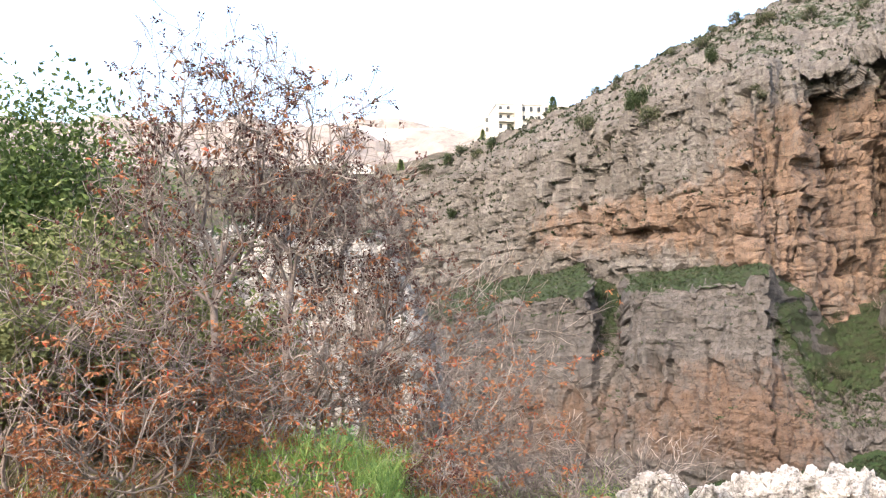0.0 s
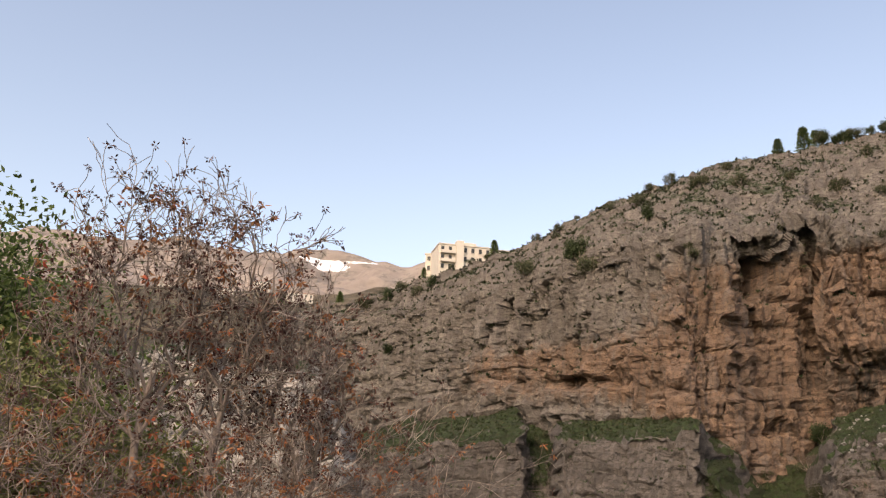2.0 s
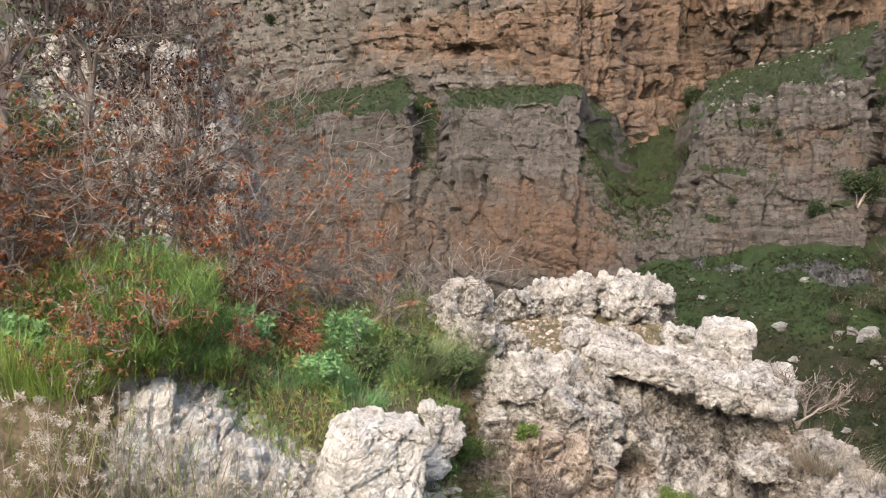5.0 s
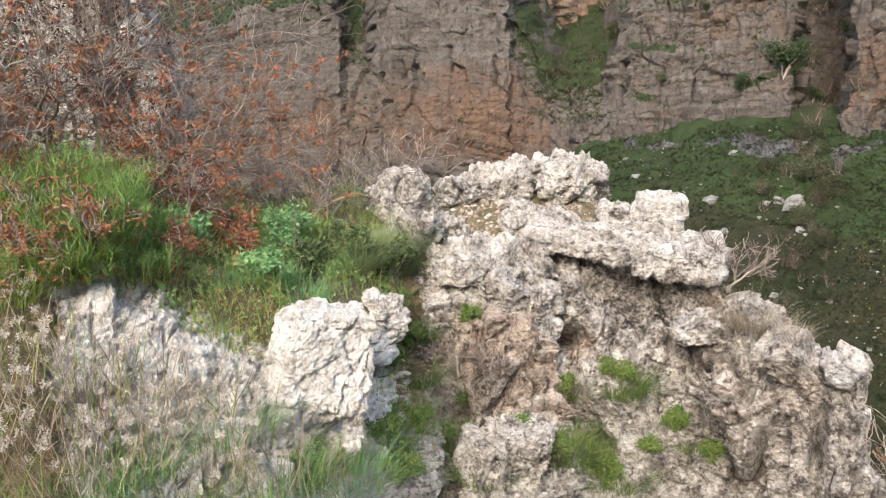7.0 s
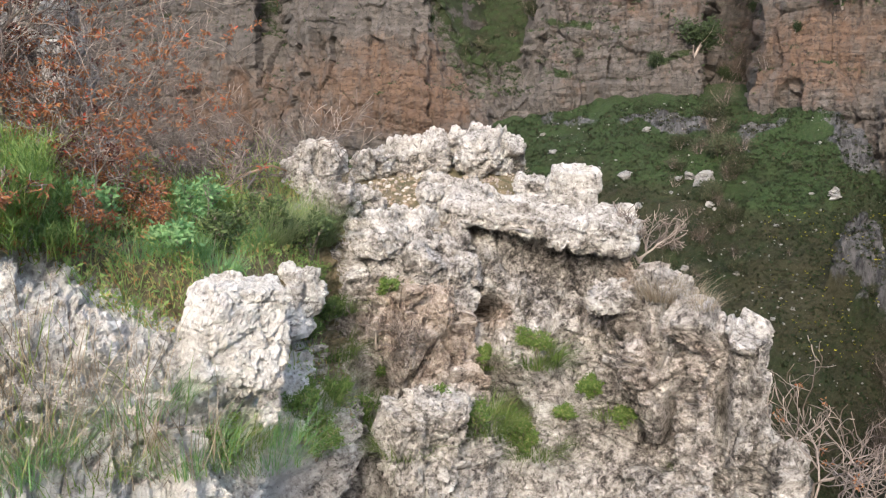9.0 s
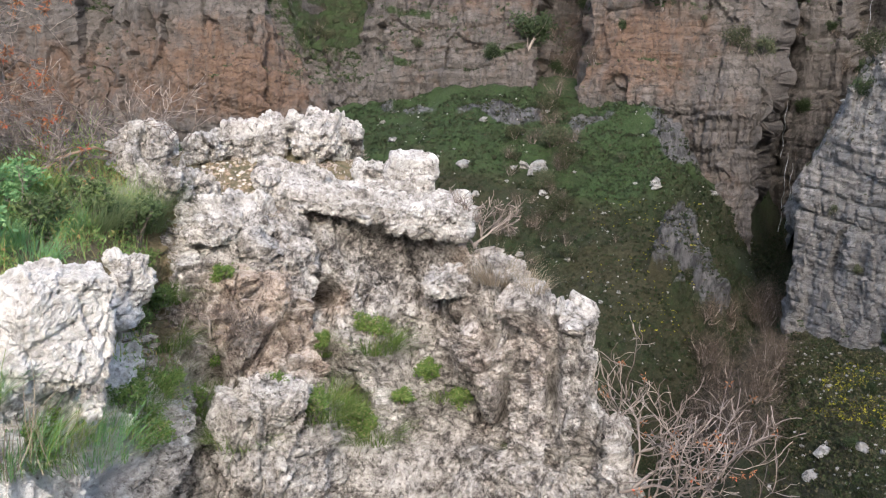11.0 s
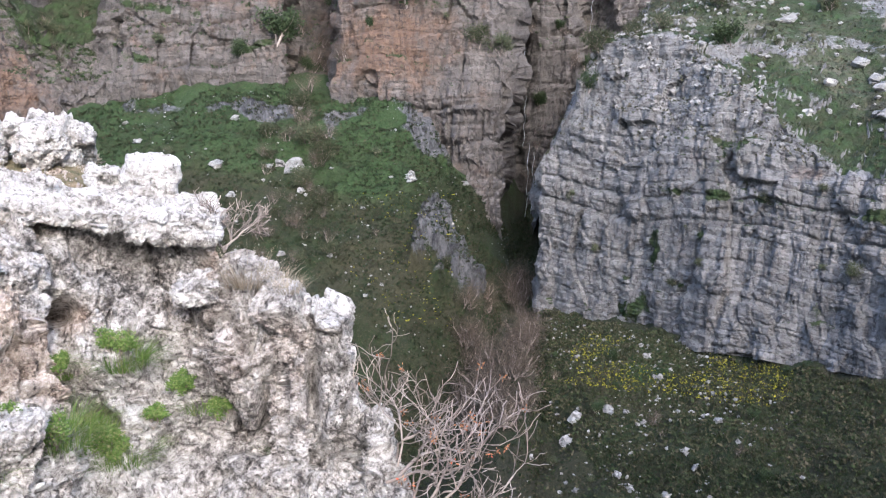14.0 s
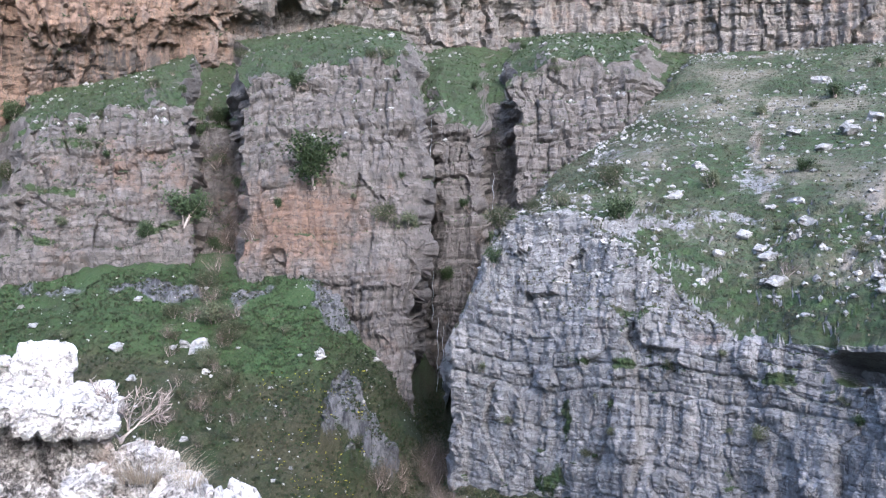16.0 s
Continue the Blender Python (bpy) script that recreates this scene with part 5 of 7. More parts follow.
for i, (h, d, tall) in enumerate([(-29, 6.2, 1.9), (-25, 6.4, 1.8), (-21, 6.5, 1.7), (-17.5, 6.6, 1.5), (-13.5, 6.7, 1.3), (-23, 5.6, 1.2), (-27.5, 5.4, 1.2)]):
    broadleaf("evergreen_shrub", spot(h, d, 0.95), tall, tall * 0.8, 303 + i, 6500, "olive-green undergrowth shrub behind the twigs", 0.045, M_OLIVE_LEAF, "undergrowth on the bank")


def grass_tuft(place, blades, height, spread, seed, label, mat=None, width=0.006, name="grass_tuft", category="grass", hang=0.0, group="tufts on the rocks"):
    random.seed(seed)
    g = Geo()
    for _ in range(blades):
        a, r = rnd(0, 6.28), spread * math.sqrt(random.random())
        p = Vector((math.cos(a) * r, math.sin(a) * r, -0.03 - 0.15 * r * 0))
        out = Vector((math.cos(a), math.sin(a), 0)) * rnd(0.05, 0.85)
        ahead = Vector((out.x, out.y, rnd(0.7, 1.0))).normalized()
        bend = Vector((out.x + rnd(-0.3, 0.3), out.y + rnd(-0.3, 0.3), -rnd(0.1, 0.5) - hang)) * 0.6
        g.blade(p, ahead, bend, height * rnd(0.25, 1.15) * rnd(0.7, 1.0), width * rnd(0.6, 1.3))
    ob = new(name, g.mesh(name, mat or M_GRASS, False))
    ob.matrix_world = Matrix.Translation(place)
    return tagged(ob, label, category, group)


def near(heading, up):
    return on("outcrop", heading, up)


GREEN = "bright green tuft of fresh grass on the bank"
for i, (h, u, n, tall, wide) in enumerate([(-5.6, -7.6, 620, 0.66, 0.15), (-7.4, -8.0, 480, 0.5, 0.15), (-4.2, -8.4, 480, 0.54, 0.14), (-8.8, -7.6, 480, 0.58, 0.14), (-6.4, -9.4, 320, 0.28, 0.14), (-3.2, -9.2, 300, 0.3, 0.12), (-5.0, -10.2, 300, 0.24, 0.14), (-7.8, -10.4, 280, 0.22, 0.14), (-9.8, -9.0, 300, 0.32, 0.14), (-10.8, -8, 320, 0.4, 0.15), (-2.4, -10.4, 260, 0.26, 0.12), (-6.2, -8.4, 300, 0.4, 0.1), (-11.5, -9, 500, 0.4, 0.25),
                                           (-15, -11, 700, 0.42, 0.3), (-19, -11, 700, 0.42, 0.3), (-23, -11, 700, 0.4, 0.3), (-26, -12, 600, 0.4, 0.3), (-12.5, -12, 500, 0.34, 0.25), (4.2, -10.2, 420, 0.26, 0.16), (6.4, -10.3, 300, 0.22, 0.14), (-1.6, -10.5, 350, 0.25, 0.2)]):
    grass_tuft(near(h, u), n, tall, wide, 400 + i, GREEN)
for i, (h, u, n, tall, wide) in enumerate([(3.2, -13.2, 900, 0.2, 0.2), (5.2, -12.6, 900, 0.22, 0.2), (7.0, -12.8, 900, 0.24, 0.18), (5.8, -14.4, 600, 0.2, 0.15), (0.6, -12.6, 600, 0.2, 0.2), (3.5, -11.4, 700, 0.2, 0.2)]):
    grass_tuft(near(h, u), n, tall, wide, 430 + i, "soft blue-green feathery fennel foliage", M_FEATHER, 0.0042, "fennel", "herb")
for i, (h, u, n, tall, wide) in enumerate([(9.6, -12.6, 1100, 0.42, 0.2), (12.0, -12.2, 1100, 0.44, 0.2), (12.8, -13.0, 500, 0.3, 0.12)]):
    grass_tuft(near(h, u), n, tall, wide, 450 + i, "stiff grey-green wiry shrub at the rock's edge", M_WIRY, 0.005, "wiry_shrub", "shrub")
for i, (h, u, n, tall, wide) in enumerate([(17.0, -8.9, 300, 0.16, 0.25), (19.2, -8.6, 260, 0.14, 0.2), (25.8, -8.6, 220, 0.15, 0.12), (35.6, -16.8, 600, 0.34, 0.14), (36.6, -17.6, 450, 0.3, 0.12),
                                           (39.0, -18.6, 260, 0.18, 0.1), (14.2, -9.4, 250, 0.2, 0.2)]):
    grass_tuft(near(h, u), n, tall, wide, 470 + i, "straw-coloured dry grass tuft on the outcrop", M_DRY, 0.003, "dry_grass_tuft", hang=0.1)
for i, (h, u, n, tall, wide) in enumerate([(28.6, -21.4, 700, 0.36, 0.15), (23.6, -21.6, 160, 0.16, 0.06), (24.6, -20.4, 90, 0.1, 0.04), (22.6, -25.2, 800, 0.36, 0.2), (25.2, -26.0, 800, 0.34, 0.22),
                                           (32.2, -24.4, 400, 0.24, 0.14), (28.5, -26.8, 600, 0.3, 0.2), (13.8, -17.4, 600, 0.3, 0.15), (13.2, -20.4, 500, 0.3, 0.15), (15.5, -24.6, 700, 0.34, 0.2),
                                           (10.8, -23.5, 700, 0.36, 0.22), (18.5, -26.6, 600, 0.3, 0.2), (6.0, -25.5, 420, 0.28, 0.2), (36.4, -27.5, 160, 0.16, 0.08), (17.8, -16.0, 140, 0.12, 0.1)]):
    grass_tuft(near(h, u), n, tall, wide, 490 + i, "green tuft hanging from a crack in the rock face", M_TUFT, 0.0045, "hanging_tuft", hang=0.5)


def dead_bush(name, place, tall, stems, seed, label, lean=(0, 0), rusty=0.0, thick=1.0, kids=(2, 4)):
    random.seed(seed)
    root = thing(name, place, label, "bush")
    wood, tips, leaves = Geo(), [], Geo()
    for i in range(stems):
        a = rnd(0, 6.28)
        out = Vector((math.cos(a) * 0.7 + lean[0], math.sin(a) * 0.7 + lean[1], rnd(0.5, 1.0))).normalized()
        grow(wood, tips, Vector((rnd(-0.1, 0.1), rnd(-0.1, 0.1), -0.05)), out, tall * rnd(0.4, 0.6), rnd(0.009, 0.014) * thick, 3, 0.06, 0.42, kids, (0.5, 0.8), 1.0, 0.0028 * thick)
    tagged(part("wood", wood.mesh("wood", M_TWIG), root), kind="stuff")
    for p, ahead in tips:
        if random.random() < rusty:
            leaf_spray(leaves, p, 9, 0.024, 0.010)
    if leaves.v:
        tagged(part("foliage", leaves.mesh("foliage", M_RUST, False), root, "rust-red dried leaves"), kind="stuff")
    return root


dead_bush("dead_bush", near(7.6, -9.4), 0.6, 5, 601, "grey leafless bush on the outcrop")
dead_bush("dead_bush", near(11.6, -9.2), 1.0, 5, 602, "tall crooked grey leafless bush on the outcrop")
dead_bush("dead_bush", near(4.6, -9.0), 0.42, 5, 603, "low grey leafless bush on the outcrop")
dead_bush("dead_bush", near(33.6, -13.5), 0.4, 5, 604, "thin leafless bush behind the slab", (0.4, 0.2))
dead_bush("dead_bush", near(26.6, -8.6), 0.28, 4, 605, "thin dry stalks behind the block")
dead_bush("fig_bush", near(45.5, -29), 0.95, 5, 606, "pale leafless fig-like bush hanging over the drop", (0.7, -0.1), 0.07, 0.95, (2, 3))
dead_bush("fig_bush", near(46.5, -32), 0.9, 5, 607, "pale leafless fig-like bush hanging over the drop", (0.9, -0.2), 0.07, 0.95, (2, 3))
dead_bush("dead_bush", near(17.6, -20), 0.3, 7, 608, "cushion of fine dry twigs on the rock face", (0, -0.5))

random.seed(618)
stick = Geo()
line = [near(6.6, -11.0) + Vector((0, 0, 0.12)), near(8.2, -10.4) + Vector((0, 0, 0.2)), near(10.2, -9.8) + Vector((0, 0, 0.2)), near(12.2, -9.6) + Vector((0, 0, 0.1))]
stick.tube([jitter(q, 0.0) * q.length for q in line], [0.006, 0.008, 0.009, 0.01], 6)
stick.tube([line[1], line[1] + Vector((-0.02, -0.04, -0.3))], [0.006, 0.007], 5)
tagged(new("fallen_branch", stick.mesh("fallen_branch", M_STICK)), "bent tan dead branch caught in the grass", "branch")

for i, (h, u, tall) in enumerate([(-9.2, -9.0, 0.42), (-7.2, -10.6, 0.34), (-4.6, -10.8, 0.3), (-2.2, -9.6, 0.42), (-0.8, -10.6, 0.36), (0.8, -11.4, 0.3), (2.2, -12.4, 0.26), (-10.6, -10.2, 0.4), (-3.0, -11.6, 0.26), (-12.4, -10, 0.4)]):
    dead_bush("rusty_sprig", near(h, u), tall, 4, 620 + i, "thin sprig with rust-red leaves among the bank's grass", (0, -0.2), 0.75)


def leafy_stalks(heading, up, stalks, tall, wide, seed):
    """A mound of upright green stalks, each feathered with narrow leaves, over a skirt of older brown ones."""
    random.seed(seed)
    root = thing("stalk_clump", near(heading, up), "dense mound of upright fresh green leafy stalks on the bank", "herb", "green mounds on the bank")
    stems, leaves, old = Geo(), Geo(), Geo()
    for i in range(stalks):
        a, r = rnd(0, 6.28), wide * math.sqrt(random.random())
        p = Vector((math.cos(a) * r, math.sin(a) * r, -0.06))
        ahead = Vector((math.cos(a) * 0.3 * r / wide + rnd(-0.12, 0.12), math.sin(a) * 0.3 * r / wide + rnd(-0.12, 0.12), 1)).normalized()
        h = tall * rnd(0.45, 1.0) * (1.0 - 0.35 * r / wide)
        line = [p]
        for k in range(5):
            ahead = jitter(ahead, 0.08)
            line.append(line[-1] + ahead * h / 5)
        stems.tube(line, [0.003, 0.0028, 0.0025, 0.002, 0.0015, 0.001], 3)
        for k in range(26):
            t = rnd(0.08, 1.0)
            j = min(int(t * 5), 4)
            q = line[j].lerp(line[j + 1], t * 5 - j)
            v = (Vector((rnd(-1, 1), rnd(-1, 1), rnd(0.1, 1.3)))).normalized()
            (old if t < 0.3 and random.random() < 0.45 else leaves).blade(q, v, Vector((v.x * 0.2, v.y * 0.2, -rnd(0.0, 0.4))), rnd(0.05, 0.12), rnd(0.004, 0.008), 2)
    tagged(part("greenery", stems.mesh("greenery", M_GRASS), root), kind="stuff")
    tagged(part("foliage", leaves.mesh("foliage", M_STALK, False), root, "narrow fresh green leaves"), kind="stuff")
    tagged(part("old_foliage", old.mesh("old_foliage", M_RUST, False), root, "withered brown lower leaves"), kind="stuff")


M_STALK = leaf_material("stalk_leaves", [(0.2, (0.09, 0.17, 0.05)), (0.6, (0.18, 0.29, 0.085)), (0.9, (0.27, 0.37, 0.13)), (1.0, (0.40, 0.42, 0.22))], through_light=0.4)
for i, (h, u, count, tall, wide) in enumerate([(-9.0, -7.8, 90, 0.5, 0.24), (-7.0, -8.2, 110, 0.52, 0.24), (-5.0, -8.4, 110, 0.5, 0.22), (-3.4, -8.8, 80, 0.44, 0.18), (-8.2, -10.0, 70, 0.3, 0.2),
                                               (-5.8, -10.4, 80, 0.28, 0.2), (-3.6, -11.2, 60, 0.24, 0.16), (-11.2, -8.0, 80, 0.46, 0.24), (4.6, -9.6, 60, 0.26, 0.18), (-13.6, -8.6, 70, 0.4, 0.24), (-8.8, -9.4, 90, 0.42, 0.22), (-7.0, -9.8, 90, 0.42, 0.2), (-5.0, -10.0, 90, 0.38, 0.2), (-3.2, -10.2, 80, 0.34, 0.18),
                                               (-1.8, -10.6, 60, 0.3, 0.16), (-9.4, -11.0, 70, 0.3, 0.18), (-7.2, -11.4, 60, 0.26, 0.16), (-4.8, -11.6, 50, 0.22, 0.14), (-0.4, -11.2, 50, 0.24, 0.16), (6.4, -10.6, 60, 0.24, 0.16)]):
    leafy_stalks(h, u, count, tall, wide, 640 + i)


def thistles(heading, up, count, seed):
    """Dry stems with pale fluffy heads, and a few green stalks among them."""
    random.seed(seed)
    root = thing("thistle_clump", near(heading, up), "dry stalks with pale fluffy seed heads on the bank", "herb", "dry herbs on the bank")
    stems, heads, green = Geo(), Geo(), Geo()
    for i in range(count):
        p = Vector((rnd(-0.3, 0.3), rnd(-0.2, 0.2), -0.05))
        ahead = Vector((rnd(-0.4, 0.4), rnd(-0.5, 0.2), 1)).normalized()
        tall = rnd(0.15, 0.42)
        pts = [p]
        for s in range(4):
            ahead = jitter(ahead, 0.16)
            pts.append(pts[-1] + ahead * tall / 4)
        (green if i % 5 == 0 else stems).tube(pts, [0.0025, 0.0022, 0.002, 0.0016, 0.0012], 3)
        if random.random() < 0.42:
            leaf_spray(heads, pts[-1], 80, 0.010, 0.005, 0.0)
    for i in range(count * 2):
        a = rnd(0, 6.28)
        stems.blade(Vector((rnd(-0.35, 0.35), rnd(-0.25, 0.25), -0.03)), Vector((math.cos(a) * 0.7, math.sin(a) * 0.7, rnd(0.3, 1))).normalized(), Vector((rnd(-0.4, 0.4), rnd(-0.4, 0.4), -0.35)), rnd(0.12, 0.34), 0.003)
    tagged(part("straw", stems.mesh("straw", M_DRY, False), root), kind="stuff")
    tagged(part("seed_fluff", heads.mesh("seed_fluff", M_FLUFF, False), root, "pale fluffy seed heads"), kind="stuff")
    tagged(part("greenery", green.mesh("greenery", M_GRASS), root, "thin green stalks"), kind="stuff")


for i, (h, u) in enumerate([(-13, -16), (-9.5, -17.5), (-6, -19), (-12, -20), (-8, -22), (-3, -20.5), (-5, -24), (-11, -23.5), (-1, -23.5), (1.5, -25.5), (-14, -23), (-17, -18)]):
    thistles(h, u, 46, 700 + i)
for i, (h, u) in enumerate([(-12, -22.5), (-6, -23.5), (-1, -25), (3.5, -25.5), (-14.5, -19), (0.5, -22), (6.5, -25.0), (8.5, -26.2), (-3.5, -26), (-9, -24.6)]):
    grass_tuft(near(h, u), 420, 0.3, 0.24, 740 + i, "feathery fennel among dry stalks on the bank", M_FEATHER, 0.0042, "fennel", "herb") if i % 2 else None
    grass_tuft(near(h, u), 130, 0.24, 0.24, 720 + i, "grass tuft among dry stalks on the bank", M_GRASS, 0.004)

HERB = "leafy herb clump on the bank"
for i, (h, d, s, mat) in enumerate([(-9.0, 4.5, 0.3, M_SHRUB), (-5.0, 4.4, 0.28, M_FEATHER), (-1.0, 4.6, 0.3, M_FEATHER), (1.5, 4.9, 0.3, M_SHRUB), (3.5, 4.5, 0.24, M_FEATHER), (5.5, 5.2, 0.34, M_FEATHER),
                                    (7.5, 4.9, 0.3, M_SHRUB), (9.5, 5.3, 0.3, M_SHRUB), (12.2, 5.4, 0.36, M_SHRUB), (-12, 4.5, 0.3, M_SHRUB), (-15, 4.4, 0.3, M_FEATHER), (-3, 5.3, 0.35, M_SHRUB), (-7, 5.2, 0.35, M_FEATHER), (10.6, 4.9, 0.22, M_FEATHER)]):
    col = SHEETS["outcrop"][1][int(np.argmin(np.abs(SHEETS["outcrop"][0] - h)))]
    p = Vector(col[int(np.argmin(np.abs(np.hypot(col[:, 0], col[:, 1]) - d)))])
    broadleaf("herb", p, s, s * 1.1, 750 + i, 900, HERB, 0.035, mat, "herbs on the bank")
for i, (h, u, s) in enumerate([(9.9, -25.4, 0.3), (10.8, -24.2, 0.2), (14.9, -25.4, 0.22), (12.2, -24.0, 0.2), (11.0, -27, 0.26), (6.6, -26.4, 0.22), (12.4, -17.2, 0.26), (13.2, -18.6, 0.22), (11.8, -19.8, 0.18), (27.8, -27.0, 0.22), (30.2, -25.6, 0.16), (26.2, -27.6, 0.22), (31.6, -23.8, 0.16), (22.0, -26.2, 0.24), (24.2, -27.0, 0.26), (20.5, -24.6, 0.18), (33.0, -25.6, 0.2), (23.4, -21.6, 0.14), (16.5, -22.4, 0.18), (28.4, -21.2, 0.22), (17.2, -17.0, 0.12)]):
    broadleaf("rock_shrub", near(h, u), s, s * 1.2, 770 + i, 1800, "small leafy shrub rooted in a crack", 0.02, M_TREE if 5 < i < 9 else M_TUFT, "shrubs on the rock face")

random.seed(735)
edge = Geo()
bs, pts = SHEETS["outcrop"]
for i in range(17000):
    h, d = rnd(-12, 12.8), rnd(3.95, 6.3)
    d += 0.09 * max(0.0, h - 6)
    col = pts[int(np.argmin(np.abs(bs - h)))]
    p = Vector(col[int(np.argmin(np.abs(np.hypot(col[:, 0], col[:, 1]) - d)))])
    if noise.noise(p * 3.1) < rnd(-0.3, 0.3):
        continue
    a = rnd(0, 6.28)
    out = Vector((math.cos(a), math.sin(a) - 0.4, 0))
    if i % 3:
        for _ in range(3):
            v = (out * rnd(0.2, 1.0) + Vector((rnd(-0.4, 0.4), rnd(-0.4, 0.4), rnd(0.3, 1.2)))).normalized()
            edge.leaf(p + Vector((0, 0, rnd(-0.01, 0.12))), v, v.orthogonal().normalized(), rnd(0.018, 0.04), rnd(0.006, 0.014), rnd(-0.2, 0.5))
    else:
        edge.blade(p - Vector((0, 0, 0.02)), (out * rnd(0.1, 0.7) + Vector((0, 0, 1))).normalized(), (out * 0.4 - Vector((0, 0, rnd(0.2, 0.6)))) * 0.6, rnd(0.1, 0.3), rnd(0.005, 0.009), 3)
M_EDGE = leaf_material("mixed_bank_herbs", [(0.1, (0.165, 0.300, 0.098)), (0.6, (0.285, 0.420, 0.135)), (0.82, (0.450, 0.420, 0.180)), (1.0, (0.450, 0.225, 0.105))], through_light=0.4)
tagged(new("bank_herbs", edge.mesh("bank_herbs", M_EDGE, False)), "green and rusty herbs along the white rock's rim", "herbs", kind="stuff")

# the turf that covers the bank
random.seed(740)
turf, straw = Geo(), Geo()
bs, pts = SHEETS["outcrop"]
for i in range(6000):
    h, d = rnd(-32, 13.5), rnd(4.15, 6.9)
    if d < 4.3 + 0.09 * max(0.0, h - 5) * 2:
        continue
    col = pts[int(np.argmin(np.abs(bs - h)))]
    p = Vector(col[int(np.argmin(np.abs(np.hypot(col[:, 0], col[:, 1]) - d)))])
    clump = noise.noise(p * 2.3)
    if clump < rnd(-0.2, 0.45):
        continue
    a = rnd(0, 6.28)
    out = Vector((math.cos(a), math.sin(a), 0))
    p = p + Vector((rnd(-0.03, 0.03), rnd(-0.03, 0.03), -0.02))
    (straw if i % 5 == 0 else turf).blade(p, (out * rnd(0.1, 0.6) + Vector((0, 0, 1))).normalized(), (out * 0.4 - Vector((0, 0, rnd(0.1, 0.4)))) * 0.6, rnd(0.08, 0.26) * (1.0 + 1.5 * clump), rnd(0.004, 0.008), 3)
tagged(new("bank_turf", turf.mesh("bank_turf", M_GRASS, False)), "fresh green turf covering the bank", "grass", kind="stuff")
tagged(new("bank_straw", straw.mesh("bank_straw", M_DRY, False)), "dry straw among the bank's turf", "grass", kind="stuff")

# ---- distance: mountains, houses, trees, boulders ----
RIDGE = [
    (-75, [(1500, 2), (1900, 9), (2300, 14), (2700, 11)]),
    (-40, [(1500, 3), (1900, 9), (2300, 14.6), (2700, 11)]),
    (-21.5, [(1300, 4), (1800, 11), (2300, 15.1), (2800, 12)]),
    (-13.4, [(1300, 4), (1800, 11.5), (2300, 16.2), (2800, 12)]),
    (-8, [(1300, 4), (1800, 11.5), (2300, 15.9), (2800, 12)]),
    (-5.8, [(1300, 4), (1800, 11.5), (2300, 15.4), (2800, 12)]),
    (-3.5, [(1300, 4), (1800, 11.5), (2300, 14.6), (2800, 12)]),
    (0, [(1300, 4), (1800, 12), (2300, 15.6), (2800, 12)]),
    (3, [(1300, 4), (1800, 12), (2300, 16.1), (2800, 12)]),
    (14, [(1300, 4), (1800, 12), (2300, 16.0), (2800, 12)]),
]
M_HILL, nt, bsdf = node_mat("distant_mountain")
v = n_coord(nt)
col = n_colours(nt, n_noise(nt, v, 0.008, 8, 0.7), [(0.3, (0.17, 0.145, 0.13)), (0.5, (0.25, 0.213, 0.19)), (0.7, (0.30, 0.258, 0.23))])
col = n_mix(nt, n_ramp(nt, n_noise(nt, v, 0.02, 6, 0.7), 0.52, 0.62), col, (0.16, 0.145, 0.13))
col = n_mix(nt, n_ramp(nt, n_math(nt, "ADD", n_attr(nt, "snow"), n_math(nt, "MULTIPLY", n_math(nt, "SUBTRACT", n_noise(nt, v, 0.012, 6, 0.7), 0.5), 1.2)), 0.45, 0.55), col, (0.78, 0.80, 0.84))
nt.links.new(col, bsdf.inputs["Base Color"])
n_bump(nt, bsdf, n_noise(nt, v, 0.02, 8, 0.7), 0.8, 12)
pts, b, k = profile_grid(RIDGE, [30, 50, 20], 420)
pts = pts + facing(pts) * (28 * fbm(pts * 0.006, 5, 801))[..., None]
structure("mountain_ridge", grid_mesh("mountain_ridge", pts, M_HILL, {"snow": np.zeros(k.shape)}), "bare tan mountain slopes in the distance", "mountain")
SUMMIT = [(-16, [(2900, 10), (3300, 14.5), (3700, 13)]), (-8, [(2900, 11), (3300, 15.6), (3700, 14)]), (-5.5, [(2900, 12), (3300, 16.1), (3700, 14)]),
          (-1.5, [(2900, 12), (3300, 15.9), (3700, 14)]), (4, [(2900, 11), (3300, 15.4), (3700, 13)]), (12, [(2900, 10), (3300, 14), (3700, 12)])]
pts, b, k = profile_grid(SUMMIT, [50, 10], 200)
pts = pts + facing(pts) * (20 * fbm(pts * 0.004, 4, 803))[..., None]
up = np.degrees(np.arctan2(pts[..., 2] - EYE_Z, np.hypot(pts[..., 0], pts[..., 1])))
snow = 1.1 * patch(b, up, -3.6, 15.2, 1.5, 0.4) + 0.8 * patch(b, up, -5.4, 15.6, 0.9, 0.2) + 0.6 * patch(b, up, -1.5, 15.6, 1.4, 0.12)
structure("snowy_summit", grid_mesh("snowy_summit", pts, M_HILL, {"snow": snow}), "far summit with patches of snow below its crest", "mountain")

# pale bluff behind the bank
M_PALE = cliff_material("limestone_pale_bluff", (0.22, 0.205, 0.185), (0.50, 0.47, 0.43), (0.30, 0.22, 0.16), (0.46, 0.37, 0.28))
